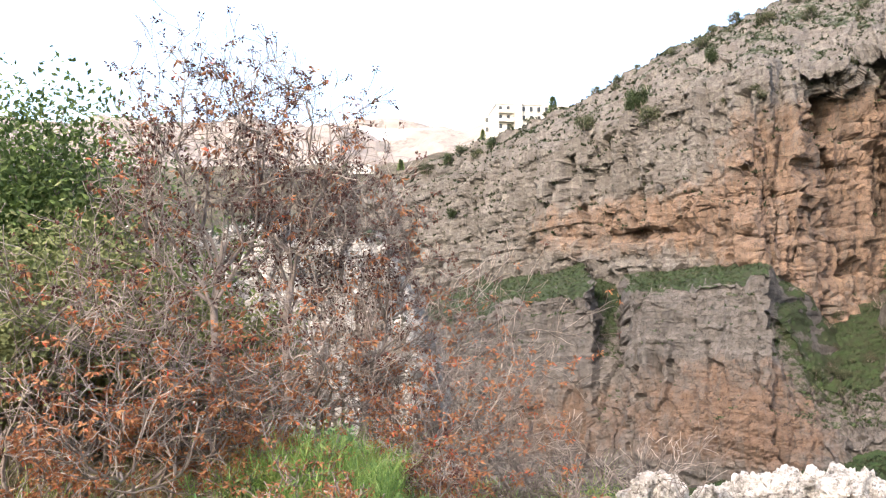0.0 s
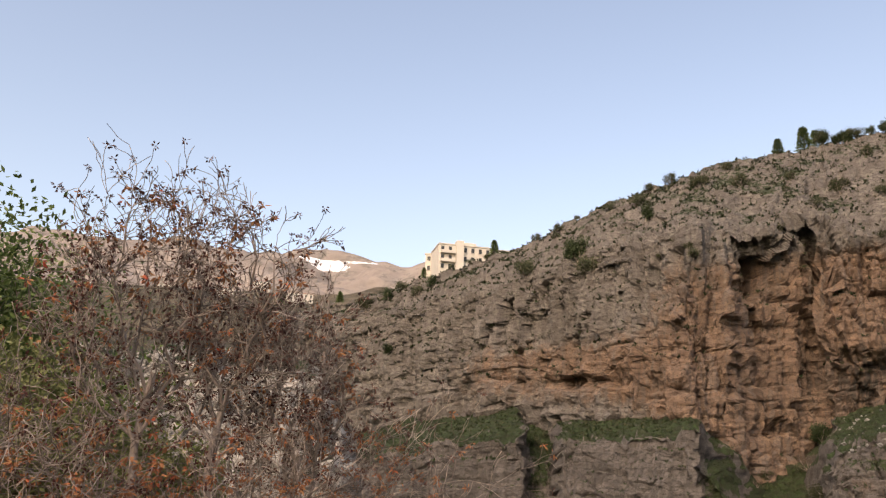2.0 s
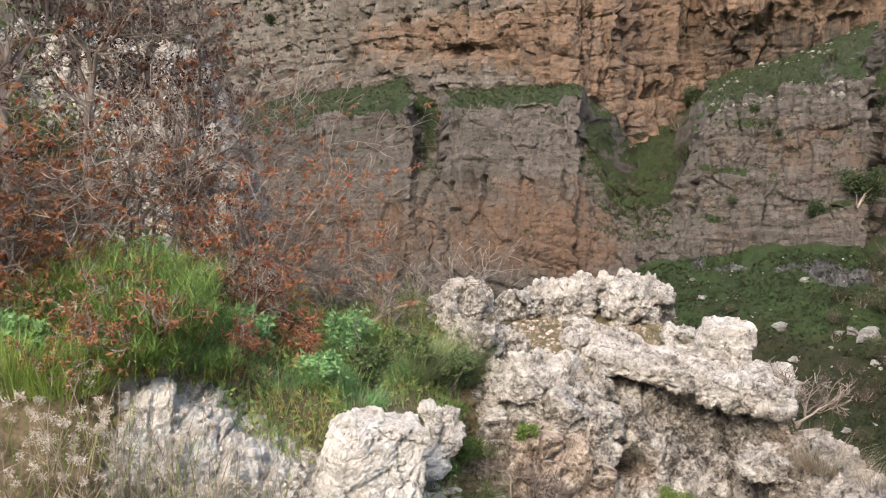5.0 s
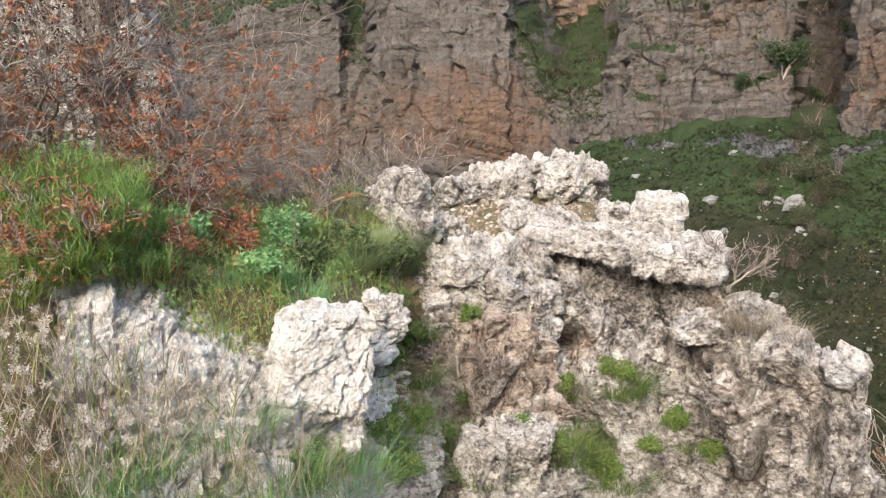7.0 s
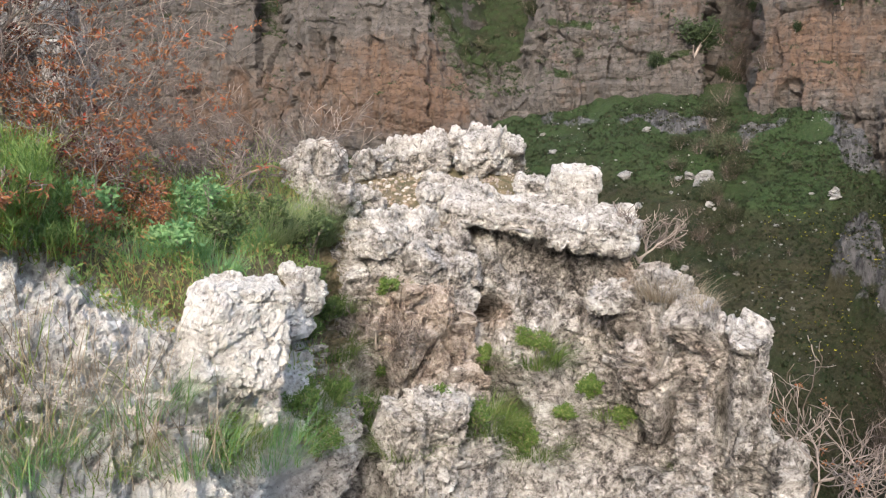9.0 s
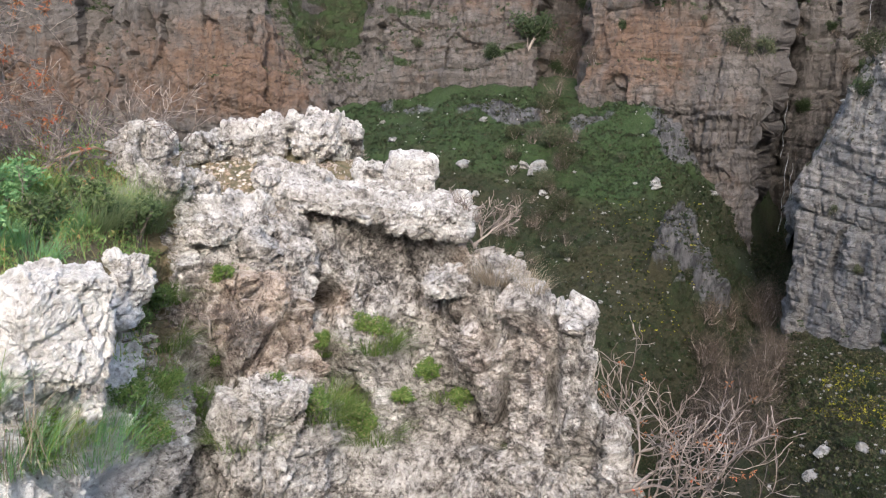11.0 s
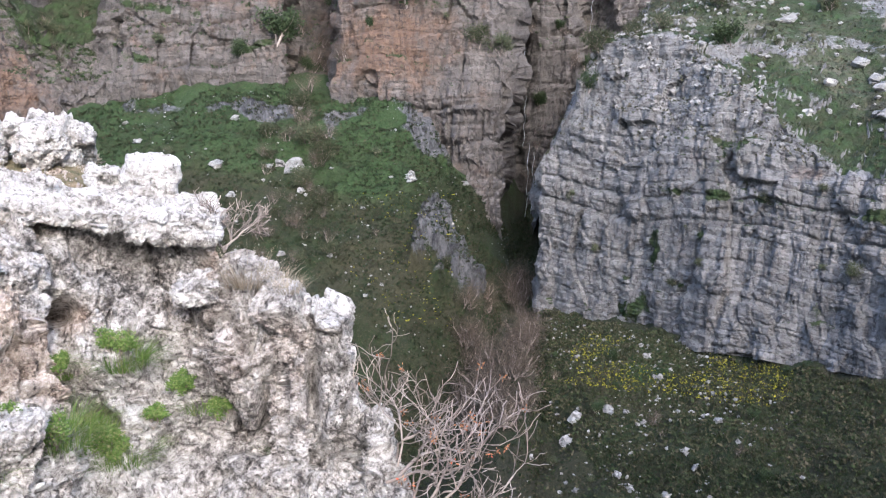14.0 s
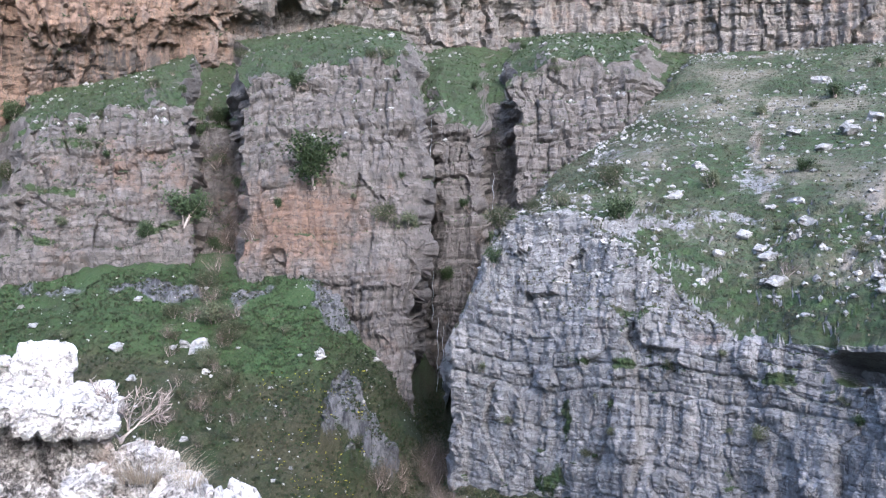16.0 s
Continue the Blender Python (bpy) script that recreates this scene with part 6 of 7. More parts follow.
BLUFF = [
    (-60, [(26, -35), (27, -8), (28, 0), (30, 6), (38, 7)]),
    (-30, [(28, -35), (29, -8), (30, 0), (32, 7), (40, 7.5)]),
    (-14, [(30, -35), (31, -8), (32, 1), (34, 9), (44, 9)]),
    (-5, [(31, -35), (31.5, -8), (32.5, 0), (34, 8), (42, 8.5)]),
    (-2.2, [(31, -35), (31.5, -9), (32.5, 0), (34, 4.5), (42, 5)]),
    (-0.4, [(31.5, -35), (32, -9), (33, -5), (35, -1), (42, -2)]),
    (0.5, [(32, -35), (33, -12), (35, -10), (38, -9), (43, -9)]),
]
pts, b, k = profile_grid(BLUFF, [20, 60, 60, 16], 460)
pts = pts + facing(pts) * (0.28 * bedded(pts * 3.0, 0.05, 3.0, 91, 3.0))[..., None]
n = facing(pts)
structure("cliff_bluff", grid_mesh("cliff_bluff", pts, M_PALE, {"grass": 0.7 * smooth(n[..., 2], 0.5, 0.9), "ochre": 0.2 + 0 * k, "dark": 0.2 + 0 * k}), "pale limestone bluff behind the bare bushes", "cliff")


def plain(name, colour, rough=0.85, scale=3.0):
    m, nt, bsdf = node_mat(name, rough)
    v = n_coord(nt)
    dark = tuple(c * 0.72 for c in colour)
    nt.links.new(n_mix(nt, n_noise(nt, v, scale, 6, 0.7), dark, colour), bsdf.inputs["Base Color"])
    return m


M_PLASTER = plain("cream_plaster", (0.60, 0.565, 0.51), 0.85, 0.4)
M_GLASS = plain("dark_window_pane", (0.05, 0.055, 0.06), 0.2)
M_ROOF = plain("red_roof_tiles", (0.35, 0.16, 0.10), 0.8, 1.0)


def box_mesh(name, x0, x1, y0, y1, z0, z1, material, bevel=0.05):
    bm = bmesh.new()
    bmesh.ops.create_cube(bm, size=1)
    for w in bm.verts:
        w.co = Vector(((x0 + x1) / 2 + w.co.x * (x1 - x0), (y0 + y1) / 2 + w.co.y * (y1 - y0), (z0 + z1) / 2 + w.co.z * (z1 - z0)))
    bmesh.ops.bevel(bm, geom=bm.edges[:], offset=bevel, segments=1, affect="EDGES")
    me = bpy.data.meshes.new(name)
    bm.to_mesh(me)
    bm.free()
    me.materials.append(material)
    return me


def house(name, heading, d, z, wide, deep, tall, floors, bays, turn, label, wing=False, pitched=False):
    root = thing(name, spot(heading, d, z), label, "building", "buildings above the gorge", turn=turn - heading)
    part("wall", box_mesh("wall", -wide / 2, wide / 2, 0, deep, -4, tall, M_PLASTER), root)
    if pitched:
        bm = bmesh.new()
        w, e = wide / 2 + 0.4, tall + 0.01
        vs = [bm.verts.new(c) for c in ((-w, -0.4, e), (w, -0.4, e), (w, deep + 0.4, e), (-w, deep + 0.4, e), (-w * 0.4, deep / 2, e + 1.8), (w * 0.4, deep / 2, e + 1.8))]
        for f in ((0, 1, 5, 4), (2, 3, 4, 5), (1, 2, 5), (3, 0, 4), (3, 2, 1, 0)):
            bm.faces.new([vs[i] for i in f])
        me = bpy.data.meshes.new("roof")
        bm.to_mesh(me)
        bm.free()
        me.materials.append(M_ROOF)
        part("roof", me, root)
    else:
        part("parapet", box_mesh("parapet", -wide / 2 - 0.25, wide / 2 + 0.25, -0.25, deep + 0.25, tall, tall + 0.5, M_PLASTER), root)
    if wing:
        part("stair_tower", box_mesh("stair_tower", -wide * 0.18, -wide * 0.04, -1.4, 2, -4, tall + 1.6, M_PLASTER), root)
        part("roof_room", box_mesh("roof_room", wide * 0.0, wide * 0.25, 3, 8, tall, tall + 2.4, M_PLASTER), root)
    step = tall / floors
    pane = box_mesh("window", -0.55, 0.55, -0.12, 0.1, -0.85, 0.85, M_GLASS, 0.02)
    sill = box_mesh("sill", -0.75, 0.75, -0.3, -0.02, -1.0, -0.86, M_PLASTER, 0.02)
    for f in range(floors):
        for i in range(bays):
            x = -wide / 2 + (i + 0.5) * wide / bays
            if wing and -wide * 0.22 < x < 0.0:
                continue
            w = part("window", pane, root, "dark window opening")
            w.location = (x, 0, step * (f + 0.55))
            s = part("sill", sill, w)
    if wing:
        for f in range(1, floors):
            part("balcony", box_mesh("balcony", -wide / 2 + 0.6, -wide * 0.2, -1.5, 0, step * f - 0.1, step * f + 0.95, M_PLASTER), root, "cream balcony")
    return root


house("apartment_building", 5.6, 290, high(290, 15.3), 19, 12, 9.5, 3, 7, 14, "cream apartment block on the cliff's brow", True)
house("house", 3.6, 300, high(300, 15.2), 8, 8, 7, 2, 3, -10, "cream stone house beside the apartment block")
house("house", 8.3, 300, high(300, 16.2), 10, 8, 3.2, 1, 3, 10, "low cream house on the cliff's brow")
house("house", -5.4, 620, high(620, 12.7), 18, 12, 7, 2, 5, 12, "white house with a pale roof on the slope", False, True)
house("house", -10.5, 660, high(660, 12.6), 15, 11, 8, 3, 4, 0, "pale house among trees on the slope", False, True)
house("house", -14.0, 700, high(700, 12.3), 22, 12, 9, 3, 6, 5, "pale house among trees on the slope")
house("house", -18.0, 680, high(680, 12.0), 18, 12, 8, 2, 5, -8, "pale house among trees on the slope")
house("house", -8.0, 760, high(760, 13.4), 14, 11, 7, 2, 4, 8, "pale house among trees on the slope", False, True)

# the shelf that carries the village
SHELF = [(-40, [(300, 2), (560, 11), (760, 12.4), (1400, 8)]), (-20, [(300, 4), (560, 11.3), (760, 12.6), (1400, 8)]), (-8, [(310, 6), (560, 11.8), (760, 13.2), (1400, 8)]),
         (-2, [(320, 8), (560, 12.2), (760, 13.4), (1400, 8)]), (3, [(340, 9), (560, 12.6), (760, 14), (1400, 8)]), (10, [(360, 8), (560, 11), (760, 12), (1400, 8)])]
pts, b, k = profile_grid(SHELF, [40, 30, 6], 260)
pts[..., 2] += 5 * fbm(pts * 0.02, 4, 811)
M_SCRUB = slope_material("scrubby_shelf", 0.12, [(0.25, (0.06, 0.065, 0.04)), (0.5, (0.12, 0.10, 0.07)), (0.75, (0.22, 0.18, 0.135))])
structure("village_shelf", grid_mesh("village_shelf", pts, M_SCRUB, {"soil": 0.35 + 0 * k, "rock": 0 * k}), "scrubby slope that carries the far houses", "hillside")


def conifer(heading, d, up, tall, seed):
    random.seed(seed)
    root = thing("cypress", spot(heading, d, high(d, up)), "dark narrow evergreen on the skyline", "tree", "trees on the skyline")
    wood, crown = Geo(), Geo()
    wood.tube([Vector((0, 0, -1)), Vector((0.1, 0, tall * 0.5)), Vector((0, 0, tall))], [0.02 * tall, 0.014 * tall, 0.004 * tall], 6)
    for _ in range(900):
        t = random.random() ** 0.8
        a, r = rnd(0, 6.28), (1 - t) ** 0.7 * tall * 0.26 * math.sqrt(random.random()) * rnd(0.6, 1.2)
        q = Vector((math.cos(a) * r, math.sin(a) * r, tall * (0.02 + 0.95 * t)))
        ahead = Vector((math.cos(a), math.sin(a), rnd(-0.2, 0.6))).normalized()
        crown.leaf(q, ahead, ahead.orthogonal().normalized(), 0.13 * tall, 0.06 * tall)
    part("trunk", wood.mesh("trunk", M_TWIG), root)
    part("crown", crown.mesh("crown", M_SHRUB, False), root)


for i, (h, d, u, t) in enumerate([(7.6, 285, 16.3, 6.5), (26.7, 222, 21.8, 6.5), (28.3, 222, 22.0, 8), (29.0, 226, 22.2, 6), (6.5, 280, 15.4, 3.5), (-2.8, 640, 12.6, 12), (-6.6, 600, 12.5, 10), (2.8, 290, 14.8, 4)]):
    conifer(h, d, u, t, 820 + i)


def far_bush(seed, leaves_n, mat, bare=False):
    """One bush a metre tall, to be copied at its true size."""
    random.seed(seed)
    root = thing("bush", (0, 0, -200), "dark evergreen bush rooted in the rock", "bush", "bushes on the cliffs")
    wood, crown, tips = Geo(), Geo(), []
    for i in range(3):
        a = i * 2.1 + rnd(0, 1)
        grow(wood, tips, Vector((0, 0, -0.15)), Vector((math.cos(a) * 0.5, math.sin(a) * 0.5, 1)).normalized(), 0.42, 0.025, 2, 0.1, 0.25, (2, 3), (0.5, 0.75), 0.9)
    for p, ahead in tips:
        for _ in range(max(1, leaves_n // len(tips))):
            q = p + Vector((random.gauss(0, 1), random.gauss(0, 1), random.gauss(0, 0.9))) * 0.11
            a = Vector((rnd(-1, 1), rnd(-1, 1), rnd(-0.4, 1))).normalized()
            crown.leaf(q, a, a.orthogonal().normalized(), rnd(0.12, 0.26) if bare else rnd(0.06, 0.11), 0.007 if bare else 0.045, 0.2)
    part("wood", wood.mesh("wood", M_TWIG), root)
    part("crown", crown.mesh("crown", mat, False), root)
    return root


M_OLIVE = leaf_material("olive_scrub", [(0.2, (0.035, 0.045, 0.022)), (0.7, (0.075, 0.085, 0.045)), (1.0, (0.12, 0.115, 0.07))])
M_BROWN = leaf_material("brown_winter_twigs", [(0.2, (0.045, 0.034, 0.026)), (0.7, (0.10, 0.078, 0.058)), (1.0, (0.17, 0.14, 0.105))])
M_FAR = leaf_material("dark_evergreen_leaves", [(0.2, (0.018, 0.03, 0.013)), (0.7, (0.04, 0.06, 0.024)), (1.0, (0.075, 0.095, 0.042))])
KINDS = [far_bush(901, 1500, M_FAR), far_bush(902, 1200, M_OLIVE), far_bush(903, 750, M_BROWN, True)]
tagged(KINDS[1], "grey-green scrub bush on a ledge")
tagged(KINDS[2], "brown leafless scrub in a gully")


def plant(kind, sheet, heading, up, size, sunk=0.0):
    p = on(sheet, heading, up)
    m = Matrix.Translation(p - Vector((0, 0, sunk * size))) @ pose(0, 0, 0, 0, 0, random.uniform(0, 360)) @ Matrix.Diagonal((size, size, size * random.uniform(0.85, 1.15), 1))
    ob = copy_thing(KINDS[kind], m)
    ob.matrix_world = m


random.seed(911)
# single bushes: kind, heading, degrees up, metres tall
for kind, h, u, s in [(0, 45.6, 1.2, 8.0), (0, 37.9, -1.4, 6.5), (0, 35.5, -2.4, 3.2), (1, 42.4, -7.0, 3.2), (0, 43.2, -0.4, 1.5), (1, 50.5, -1.5, 3.5), (1, 52.0, -2.0, 4.0), (2, 41.6, -2.6, 3.6),
                      (2, 39.4, -5.4, 5.0), (2, 40.2, -6.4, 5.0), (2, 39.8, -3.0, 5.0), (2, 38.9, -1.0, 4.0), (2, 39.3, 2.0, 5.0), (1, 39.8, 5.0, 4.0), (2, 27.2, 3.0, 4.5), (1, 27.4, 1.0, 4.5), (0, 27.6, 4.6, 4.0), (2, 26.4, 4.4, 4.5)]:
    plant(kind, "cliff_lower", h, u, s)
for kind, h, u, s in [(0, 66.0, -1.2, 3.6), (1, 65.1, 1.2, 3.6), (0, 78.6, 6.3, 3.4), (0, 76.7, 1.9, 2.2), (1, 71.6, 1.0, 2.6), (0, 80.5, 8.0, 3.0), (1, 58.0, -1.6, 3.5), (0, 57.6, -4.2, 3.0), (1, 74.0, 5.5, 2.0), (2, 74.3, 3.4, 2.6),
                      (1, 61.6, -0.2, 2.5), (1, 60.0, -0.6, 2.0), (2, 76.0, -4.5, 3.0), (1, 69.5, -10.5, 1.6), (1, 74.5, -14.5, 1.6), (0, 79.8, -13.2, 1.5)]:
    plant(kind, "cliff_right", h, u, s)
for kind, h, u, s in [(0, 13.4, 16.1, 6.5), (1, 13.9, 15.2, 5.5), (1, 17.4, 19.6, 4.5), (0, 17.8, 18.6, 4.0), (0, 1.2, 9.6, 4.0), (1, 9.8, 15.0, 5), (1, 24.5, 20.5, 4), (1, 30.4, 19.6, 4), (1, 33.0, 19.0, 4), (1, 34.5, 20.6, 4), (1, 32, 21.5, 3),
                      (0, 30.4, 22.8, 3.4), (1, 31.6, 22.9, 3.6), (0, 33.2, 22.9, 3.4), (0, 35.2, 22.9, 3.6), (1, 36.5, 22.8, 3.4), (1, 19.6, 21.0, 3.6), (1, 18.0, 20.4, 3.2), (1, 15.6, 19.4, 3.2), (1, 12.0, 18.0, 3), (1, 10.5, 17.4, 3),
                      (1, 22.0, 20.8, 3.0), (1, 23.5, 21.6, 2.6), (0, 3.2, 14.2, 4.5), (1, 1.5, 13.8, 5), (0, 0.2, 13.2, 5), (1, -1.0, 12.6, 6), (1, 2.4, 13.6, 4)]:
    plant(kind, "cliff_upper", h, u, s)
for i in range(48):
    plant(2, "ground", random.uniform(49.8, 55.0), random.uniform(-27, -17), random.uniform(2.0, 6.0))
for i in range(12):
    plant(random.choice((2, 2, 1)), "ground", random.gauss(39.3, 0.6), random.uniform(-9.5, -4.5), random.uniform(2.0, 4.5))
for i in range(18):
    plant(random.choice((2, 2, 0)), "cliff_lower", random.uniform(53.3, 57.2), random.uniform(-10, 1), random.uniform(1.8, 4.0))
for i in range(26):
    plant(random.choice((2, 2, 0)), "cliff_lower", random.uniform(38.4, 40.8), random.uniform(-6, 5), random.uniform(1.5, 3.4))
for i in range(20):
    plant(random.choice((1, 2, 0)), "ground", random.uniform(55, 72), random.uniform(-32, -20.5), random.uniform(0.6, 1.7))
for i in range(30):
    plant(random.choice((2, 2, 1)), "ground", random.uniform(35.5, 41.0), random.uniform(-16, -7.5), random.uniform(1.5, 3.0))
for i in range(14):
    plant(random.choice((1, 1, 2)), "ground", random.uniform(30, 50), random.uniform(-20, -6), random.uniform(0.8, 1.8))
for i in range(12):
    plant(1, "cliff_right", random.uniform(66, 82), random.uniform(-4, 8), random.uniform(0.6, 1.5))
for i in range(20):
    plant(1, "cliff_upper", random.uniform(2, 36), random.uniform(15, 21), random.uniform(1.5, 3.2))
for i in range(40):
    plant(random.choice((1, 1, 2, 0)), "cliff_lower", random.uniform(28, 62), random.uniform(6.5, 11), random.uniform(1.0, 3.0))
for i in range(18):
    plant(random.choice((0, 1, 1, 2)), "cliff_lower", random.uniform(23.5, 27.6), random.uniform(-2, 4.6), random.uniform(1.2, 3.0))
for i in range(8):
    plant(random.choice((0, 1)), "cliff_lower", random.uniform(9.9, 11.6), random.uniform(1.5, 5.5), random.uniform(1.5, 3.0))
for i in range(14):
    plant(random.choice((0, 1)), "cliff_upper", random.uniform(29, 37), random.uniform(22.3, 23.0), random.uniform(2.5, 4.5))
for i in range(12):
    plant(random.choice((1, 1, 0)), "cliff_right", random.uniform(56, 81), random.uniform(-17, -7), random.uniform(0.6, 1.4))
for i in range(12):
    plant(random.choice((1, 1, 0, 2)), "cliff_lower", random.uniform(27.5, 52.5), random.uniform(-3, 6), random.uniform(0.8, 2.0))
for ob in KINDS:
    for c in (*ob.children_recursive, ob):
        bpy.data.objects.remove(c)


def stone_mesh(seed, detail=2):
    bm = bmesh.new()
    bmesh.ops.create_icosphere(bm, subdivisions=detail, radius=0.5)
    co = np.array([w.co for w in bm.verts])
    f1, f2, who = cells(co * 2.2 + seed, seed, 1.8)
    co = co * (1 + 0.8 * (who - 0.5) + 0.12 * fbm(co * 4 + seed, 2, seed))[:, None] * np.array([1.25, 0.95, 0.75])
    for w, c in zip(bm.verts, co):
        w.co = c
    me = bpy.data.meshes.new("boulder")
    bm.to_mesh(me)
    bm.free()
    me.materials.append(M_STONE)
    return me


M_STONE = cliff_material("fallen_stone", (0.14, 0.135, 0.128), (0.34, 0.33, 0.31), (0.30, 0.25, 0.2), (0.4, 0.34, 0.27))
STONES = [stone_mesh(950 + i) for i in range(7)]


def stone(sheet, heading, up, size):
    p = on(sheet, heading, up)
    ob = tagged(new("boulder", random.choice(STONES)), "pale limestone boulder lying in the turf", "boulder", "boulders on the slopes")
    ob.matrix_world = Matrix.Translation(p + Vector((0, 0, 0.05 * size))) @ pose(0, 0, 0, random.uniform(-15, 15), random.uniform(-15, 15), random.uniform(0, 360)) @ Matrix.Diagonal((size, size, size, 1))


random.seed(961)
for h, u, s in [(79.3, 4.2, 2.6), (76.4, 4.3, 1.8), (77.8, 3.4, 1.6), (80.5, 5.0, 2.4), (73.2, -2.0, 1.7), (74.9, -3.3, 1.6), (74.2, -3.0, 1.4), (72.0, -3.2, 1.3), (76.6, 0.0, 1.4), (76.8, -1.2, 1.5), (75.4, -5.0, 1.5), (77.5, 7.4, 2.4), (69.0, 0.4, 1.8), (71.0, 2.4, 1.5)]:
    stone("cliff_right", h, u, s)
for i in range(160):
    h = random.uniform(64, 83)
    stone("cliff_right", h, random.uniform(-6.5, 8.5), random.choice((0.3, 0.4, 0.4, 0.5, 0.7, 1.0)))
for h, u, s in [(38.3, -9.6, 2.4), (58.2, -25.3, 1.2), (57.7, -27.0, 1.2), (60.4, -24.6, 0.9), (46.0, -10.4, 1.3), (33.5, -9.2, 1.6), (37.4, -9.2, 1.4)]:
    stone("ground", h, u, s)
for i in range(40):
    stone("ground", random.uniform(27, 52), random.uniform(-19, -5.5), random.choice((0.3, 0.4, 0.5, 0.7, 1.0)))
for i in range(40):
    stone("ground", random.uniform(54, 68), random.uniform(-31, -20.5), random.choice((0.25, 0.35, 0.5, 0.7)))

# the thin waterfall
M_WATER, nt, bsdf = node_mat("falling_water", 0.25)
bsdf.inputs["Base Color"].default_value = (0.42, 0.45, 0.47, 1)
n_bump(nt, bsdf, n_noise(nt, n_coord(nt, (4, 4, 0.4)), 2.0, 6), 0.8, 0.2)
fall = thing("waterfall", spot(53.5, 138, high(138, -12.5)), "thin white waterfall dropping in threads into the dark cleft", "waterfall")
random.seed(981)
for top, low, at, wide, d in [((5.5), (-4.3), 53.35, 0.06, 140), ((-4.5), (-7.8), 53.55, 0.08, 138), ((-7.6), (-12.4), 53.9, 0.11, 136), ((-8.2), (-12.2), 54.25, 0.07, 136), ((2.0), (-1.4), 57.5, 0.06, 146)]:
    g = Geo()
    n_pts = 26
    line = [spot(at + 0.05 * math.sin(i * 0.7) + random.uniform(-0.02, 0.02), d + 0.6 * math.sin(i * 0.45), high(d, top + (low - top) * i / (n_pts - 1))) - fall.location for i in range(n_pts)]
    g.tube(line, [0.55 * wide * random.uniform(0.3, 1.0) for _ in line], 6)
    part("thread", g.mesh("thread", M_WATER), fall)

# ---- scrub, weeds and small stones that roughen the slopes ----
# weeds darkened with the turf, the same painted shade
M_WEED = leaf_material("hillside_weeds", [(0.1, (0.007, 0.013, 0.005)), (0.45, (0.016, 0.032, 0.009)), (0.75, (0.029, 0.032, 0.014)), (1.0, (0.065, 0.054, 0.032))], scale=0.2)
M_MEADOW = leaf_material("meadow_weeds", [(0.1, (0.022, 0.030, 0.012)), (0.45, (0.042, 0.058, 0.020)), (0.75, (0.066, 0.060, 0.032)), (1.0, (0.12, 0.10, 0.06))], scale=0.2)
M_BLOOM = leaf_material("yellow_bloom", [(0.2, (0.20, 0.19, 0.025)), (1.0, (0.44, 0.39, 0.035))], scale=0.3)


def scatter(name, sheet, headings, ups, count, size, material, label, category, keep_if=None, flatness=0.35):
    random.seed(count)
    bs, pts = SHEETS[sheet]
    n = facing(pts)
    r = np.hypot(pts[..., 0], pts[..., 1])
    e = np.degrees(np.arctan2(pts[..., 2] - EYE_Z, r))
    ok = (bs[:, None] > headings[0]) & (bs[:, None] < headings[1]) & (e > ups[0]) & (e < ups[1]) & (n[..., 2] > flatness)
    if keep_if is not None:
        ok &= keep_if(pts)
    ii, jj = np.nonzero(ok)
    rng = np.random.default_rng(count)
    area = r[ii, jj] ** 2
    pick = rng.choice(len(ii), count, p=area / area.sum())
    g = Geo()
    for s in pick:
        p = Vector(pts[ii[s], jj[s]]) + Vector((rnd(-0.3, 0.3), rnd(-0.3, 0.3), -0.08))
        w = rnd(*size)
        for _ in range(3):
            a = Vector((rnd(-1, 1), rnd(-1, 1), rnd(0.2, 1.2))).normalized()
            g.leaf(p, a, a.orthogonal().normalized(), w * rnd(0.6, 1.2), w * rnd(0.4, 0.8), rnd(-0.2, 0.5))
    tagged(new(name, g.mesh(name, material, False)), label, category, kind="stuff")


def thick(p):
    return fbm(p * 0.14, 4, 77) > -0.7


def meadow(p):
    return fbm(p * 0.2, 3, 79) > 0.08


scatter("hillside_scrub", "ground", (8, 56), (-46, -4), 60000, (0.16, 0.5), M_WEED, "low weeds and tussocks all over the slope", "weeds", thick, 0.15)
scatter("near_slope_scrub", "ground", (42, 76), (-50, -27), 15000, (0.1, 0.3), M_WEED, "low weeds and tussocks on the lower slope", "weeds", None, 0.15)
scatter("meadow_scrub", "ground", (54, 84), (-38, -17), 34000, (0.14, 0.42), M_MEADOW, "low weeds and tussocks all over the slope", "weeds", thick, 0.15)
M_TERRACE = leaf_material("terrace_weeds", [(0.1, (0.020, 0.026, 0.011)), (0.45, (0.042, 0.050, 0.023)), (0.7, (0.068, 0.062, 0.038)), (1.0, (0.13, 0.11, 0.075))], scale=0.2)
scatter("terrace_scrub", "cliff_right", (56, 90), (-8, 10), 24000, (0.16, 0.4), M_TERRACE, "low weeds and tussocks on the upper slope", "weeds", None, 0.45)
M_LEDGE = leaf_material("ledge_grass", [(0.1, (0.016, 0.024, 0.010)), (0.4, (0.028, 0.050, 0.016)), (0.7, (0.040, 0.058, 0.024)), (1.0, (0.10, 0.09, 0.055))], scale=0.2)
scatter("ledge_scrub", "cliff_lower", (0, 70), (-4, 12), 16000, (0.25, 0.7), M_LEDGE, "weeds and grass on the cliff ledges", "weeds", None, 0.7)
scatter("brow_scrub", "cliff_upper", (-4, 60), (8, 24), 12000, (0.4, 1.1), M_WEED, "weeds and scrub on the cliff's brow", "weeds", thick, 0.5)
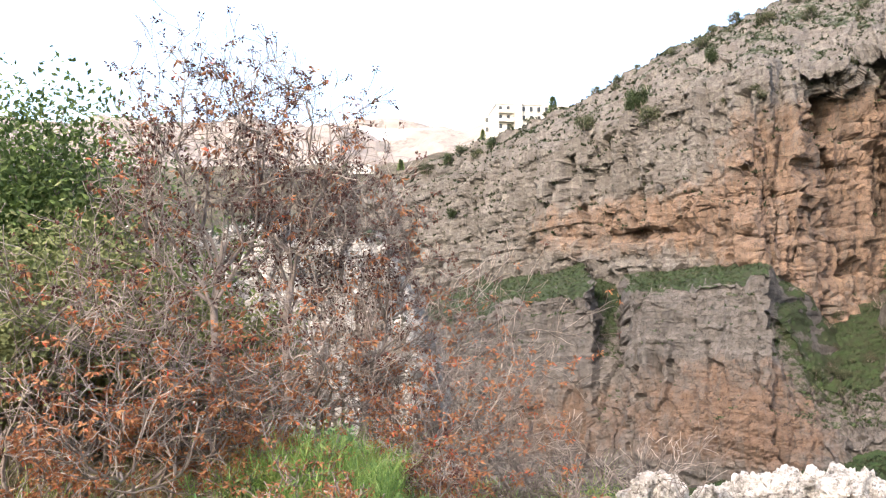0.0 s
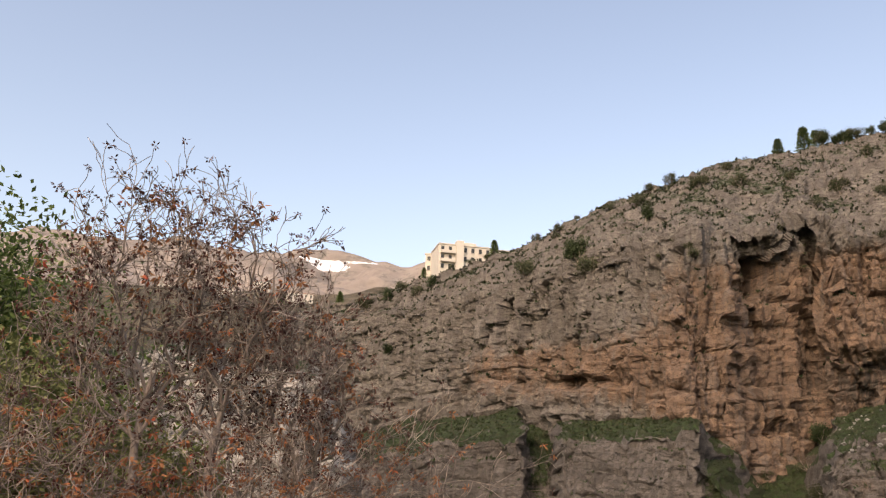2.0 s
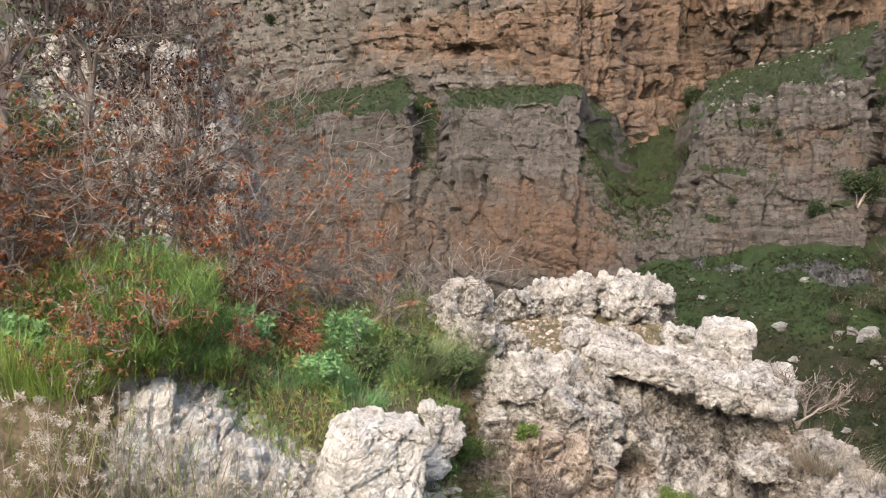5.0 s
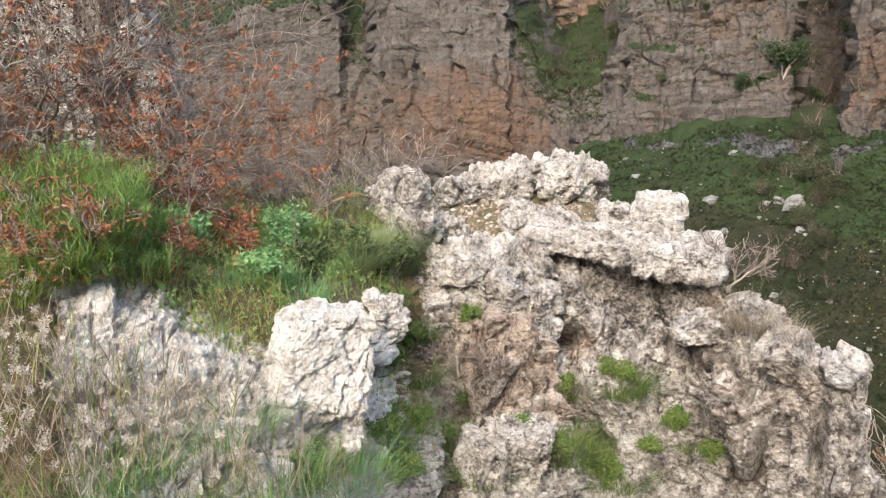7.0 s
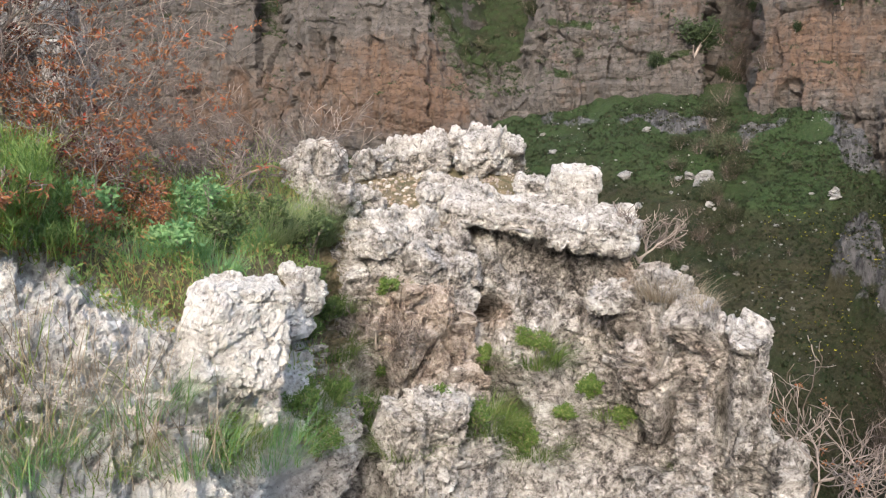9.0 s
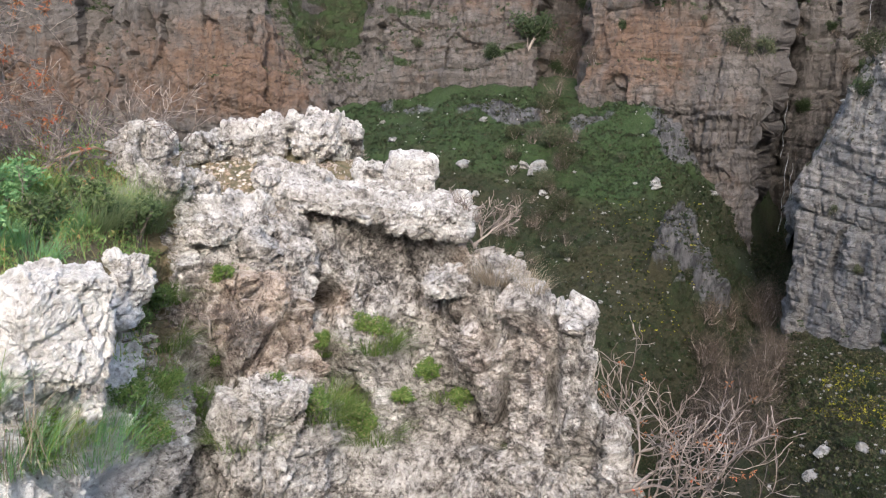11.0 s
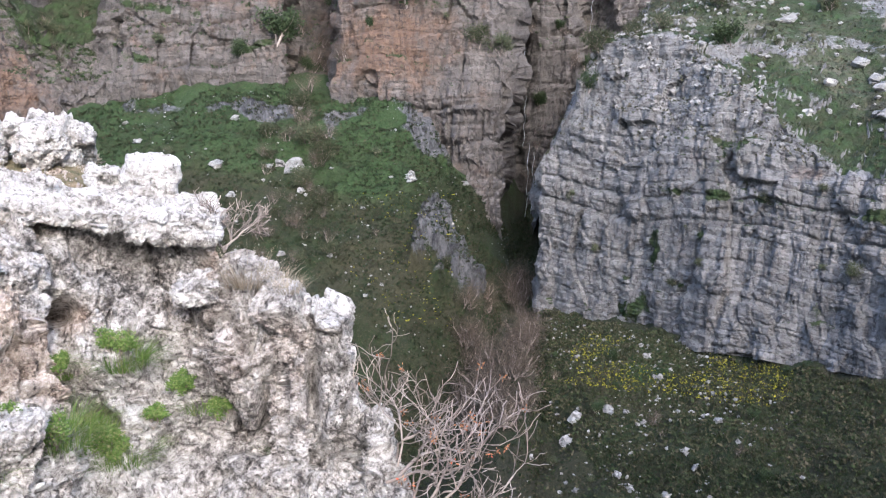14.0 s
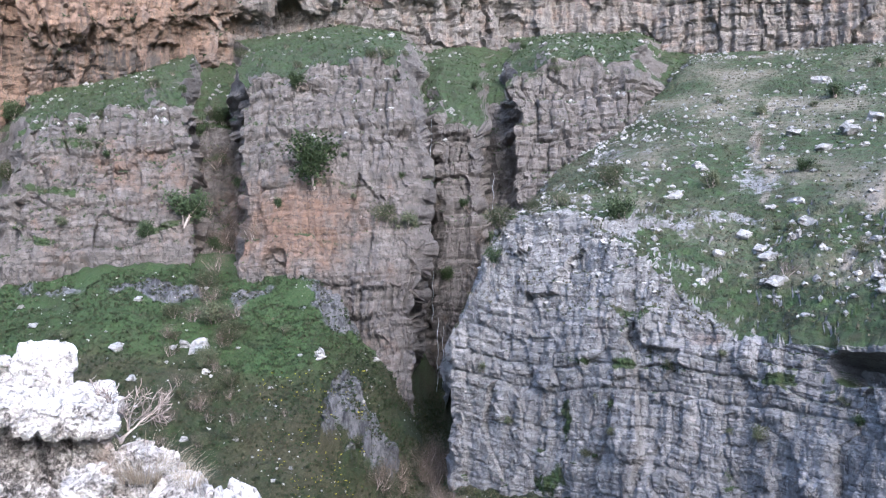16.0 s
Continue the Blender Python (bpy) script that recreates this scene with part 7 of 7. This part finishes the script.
scatter("yellow_flowers", "ground", (57, 72), (-23.2, -19.8), 4200, (0.1, 0.26), M_BLOOM, "yellow flowering weeds on the meadow", "flowers", meadow)
scatter("gorse", "ground", (42, 49), (-20, -11), 450, (0.12, 0.28), M_BLOOM, "yellow flowering weeds beside the rock", "flowers", meadow)


def stone_litter(name, sheet, headings, ups, count, size, flatness):
    """Countless small stones lying in the turf."""
    bs, pts = SHEETS[sheet]
    n = facing(pts)
    r = np.hypot(pts[..., 0], pts[..., 1])
    e = np.degrees(np.arctan2(pts[..., 2] - EYE_Z, r))
    ok = (bs[:, None] > headings[0]) & (bs[:, None] < headings[1]) & (e > ups[0]) & (e < ups[1]) & (n[..., 2] > flatness) & (fbm(pts * 0.12, 3, 83) > -0.1)
    ii, jj = np.nonzero(ok)
    rng = np.random.default_rng(count)
    area = r[ii, jj] ** 2
    pick = rng.choice(len(ii), count, p=area / area.sum())
    base = np.array([(1, 0, 0), (0, 1, 0), (-1, 0, 0), (0, -1, 0), (0, 0, 1), (0, 0, -1), (0.7, 0.7, 0.5), (-0.7, 0.7, 0.4), (-0.7, -0.7, 0.5), (0.7, -0.7, 0.4)], float)
    tris = np.array([(0, 6, 4), (6, 1, 4), (1, 7, 4), (7, 2, 4), (2, 8, 4), (8, 3, 4), (3, 9, 4), (9, 0, 4), (6, 0, 5), (1, 6, 5), (7, 1, 5), (2, 7, 5), (8, 2, 5), (3, 8, 5), (9, 3, 5), (0, 9, 5)])
    s = rng.uniform(size[0], size[1], count) * rng.uniform(0.4, 1.0, count)
    v = base[None] * rng.uniform(0.6, 1.3, (count, 10, 1)) * s[:, None, None] * rng.uniform(0.6, 1.2, (count, 1, 3))
    v = v + (pts[ii[pick], jj[pick]] + rng.uniform(-0.3, 0.3, (count, 3)) * np.array([1, 1, 0]))[:, None, :]
    f = tris[None] + 10 * np.arange(count)[:, None, None]
    me = bpy.data.meshes.new(name)
    me.from_pydata(v.reshape(-1, 3).tolist(), [], f.reshape(-1, 3).tolist())
    me.materials.append(M_STONE)
    tagged(new(name, me), "small pale stones littering the turf", "stones", kind="stuff")


stone_litter("terrace_stones", "cliff_right", (57, 90), (-7, 9.5), 2000, (0.15, 0.65), 0.4)
stone_litter("ledge_stones", "cliff_lower", (27, 68), (4, 12), 700, (0.15, 0.8), 0.5)
stone_litter("slope_stones", "ground", (25, 53), (-22, -4.5), 900, (0.06, 0.24), 0.3)
stone_litter("meadow_stones", "ground", (54, 75), (-32, -19), 700, (0.08, 0.3), 0.3)
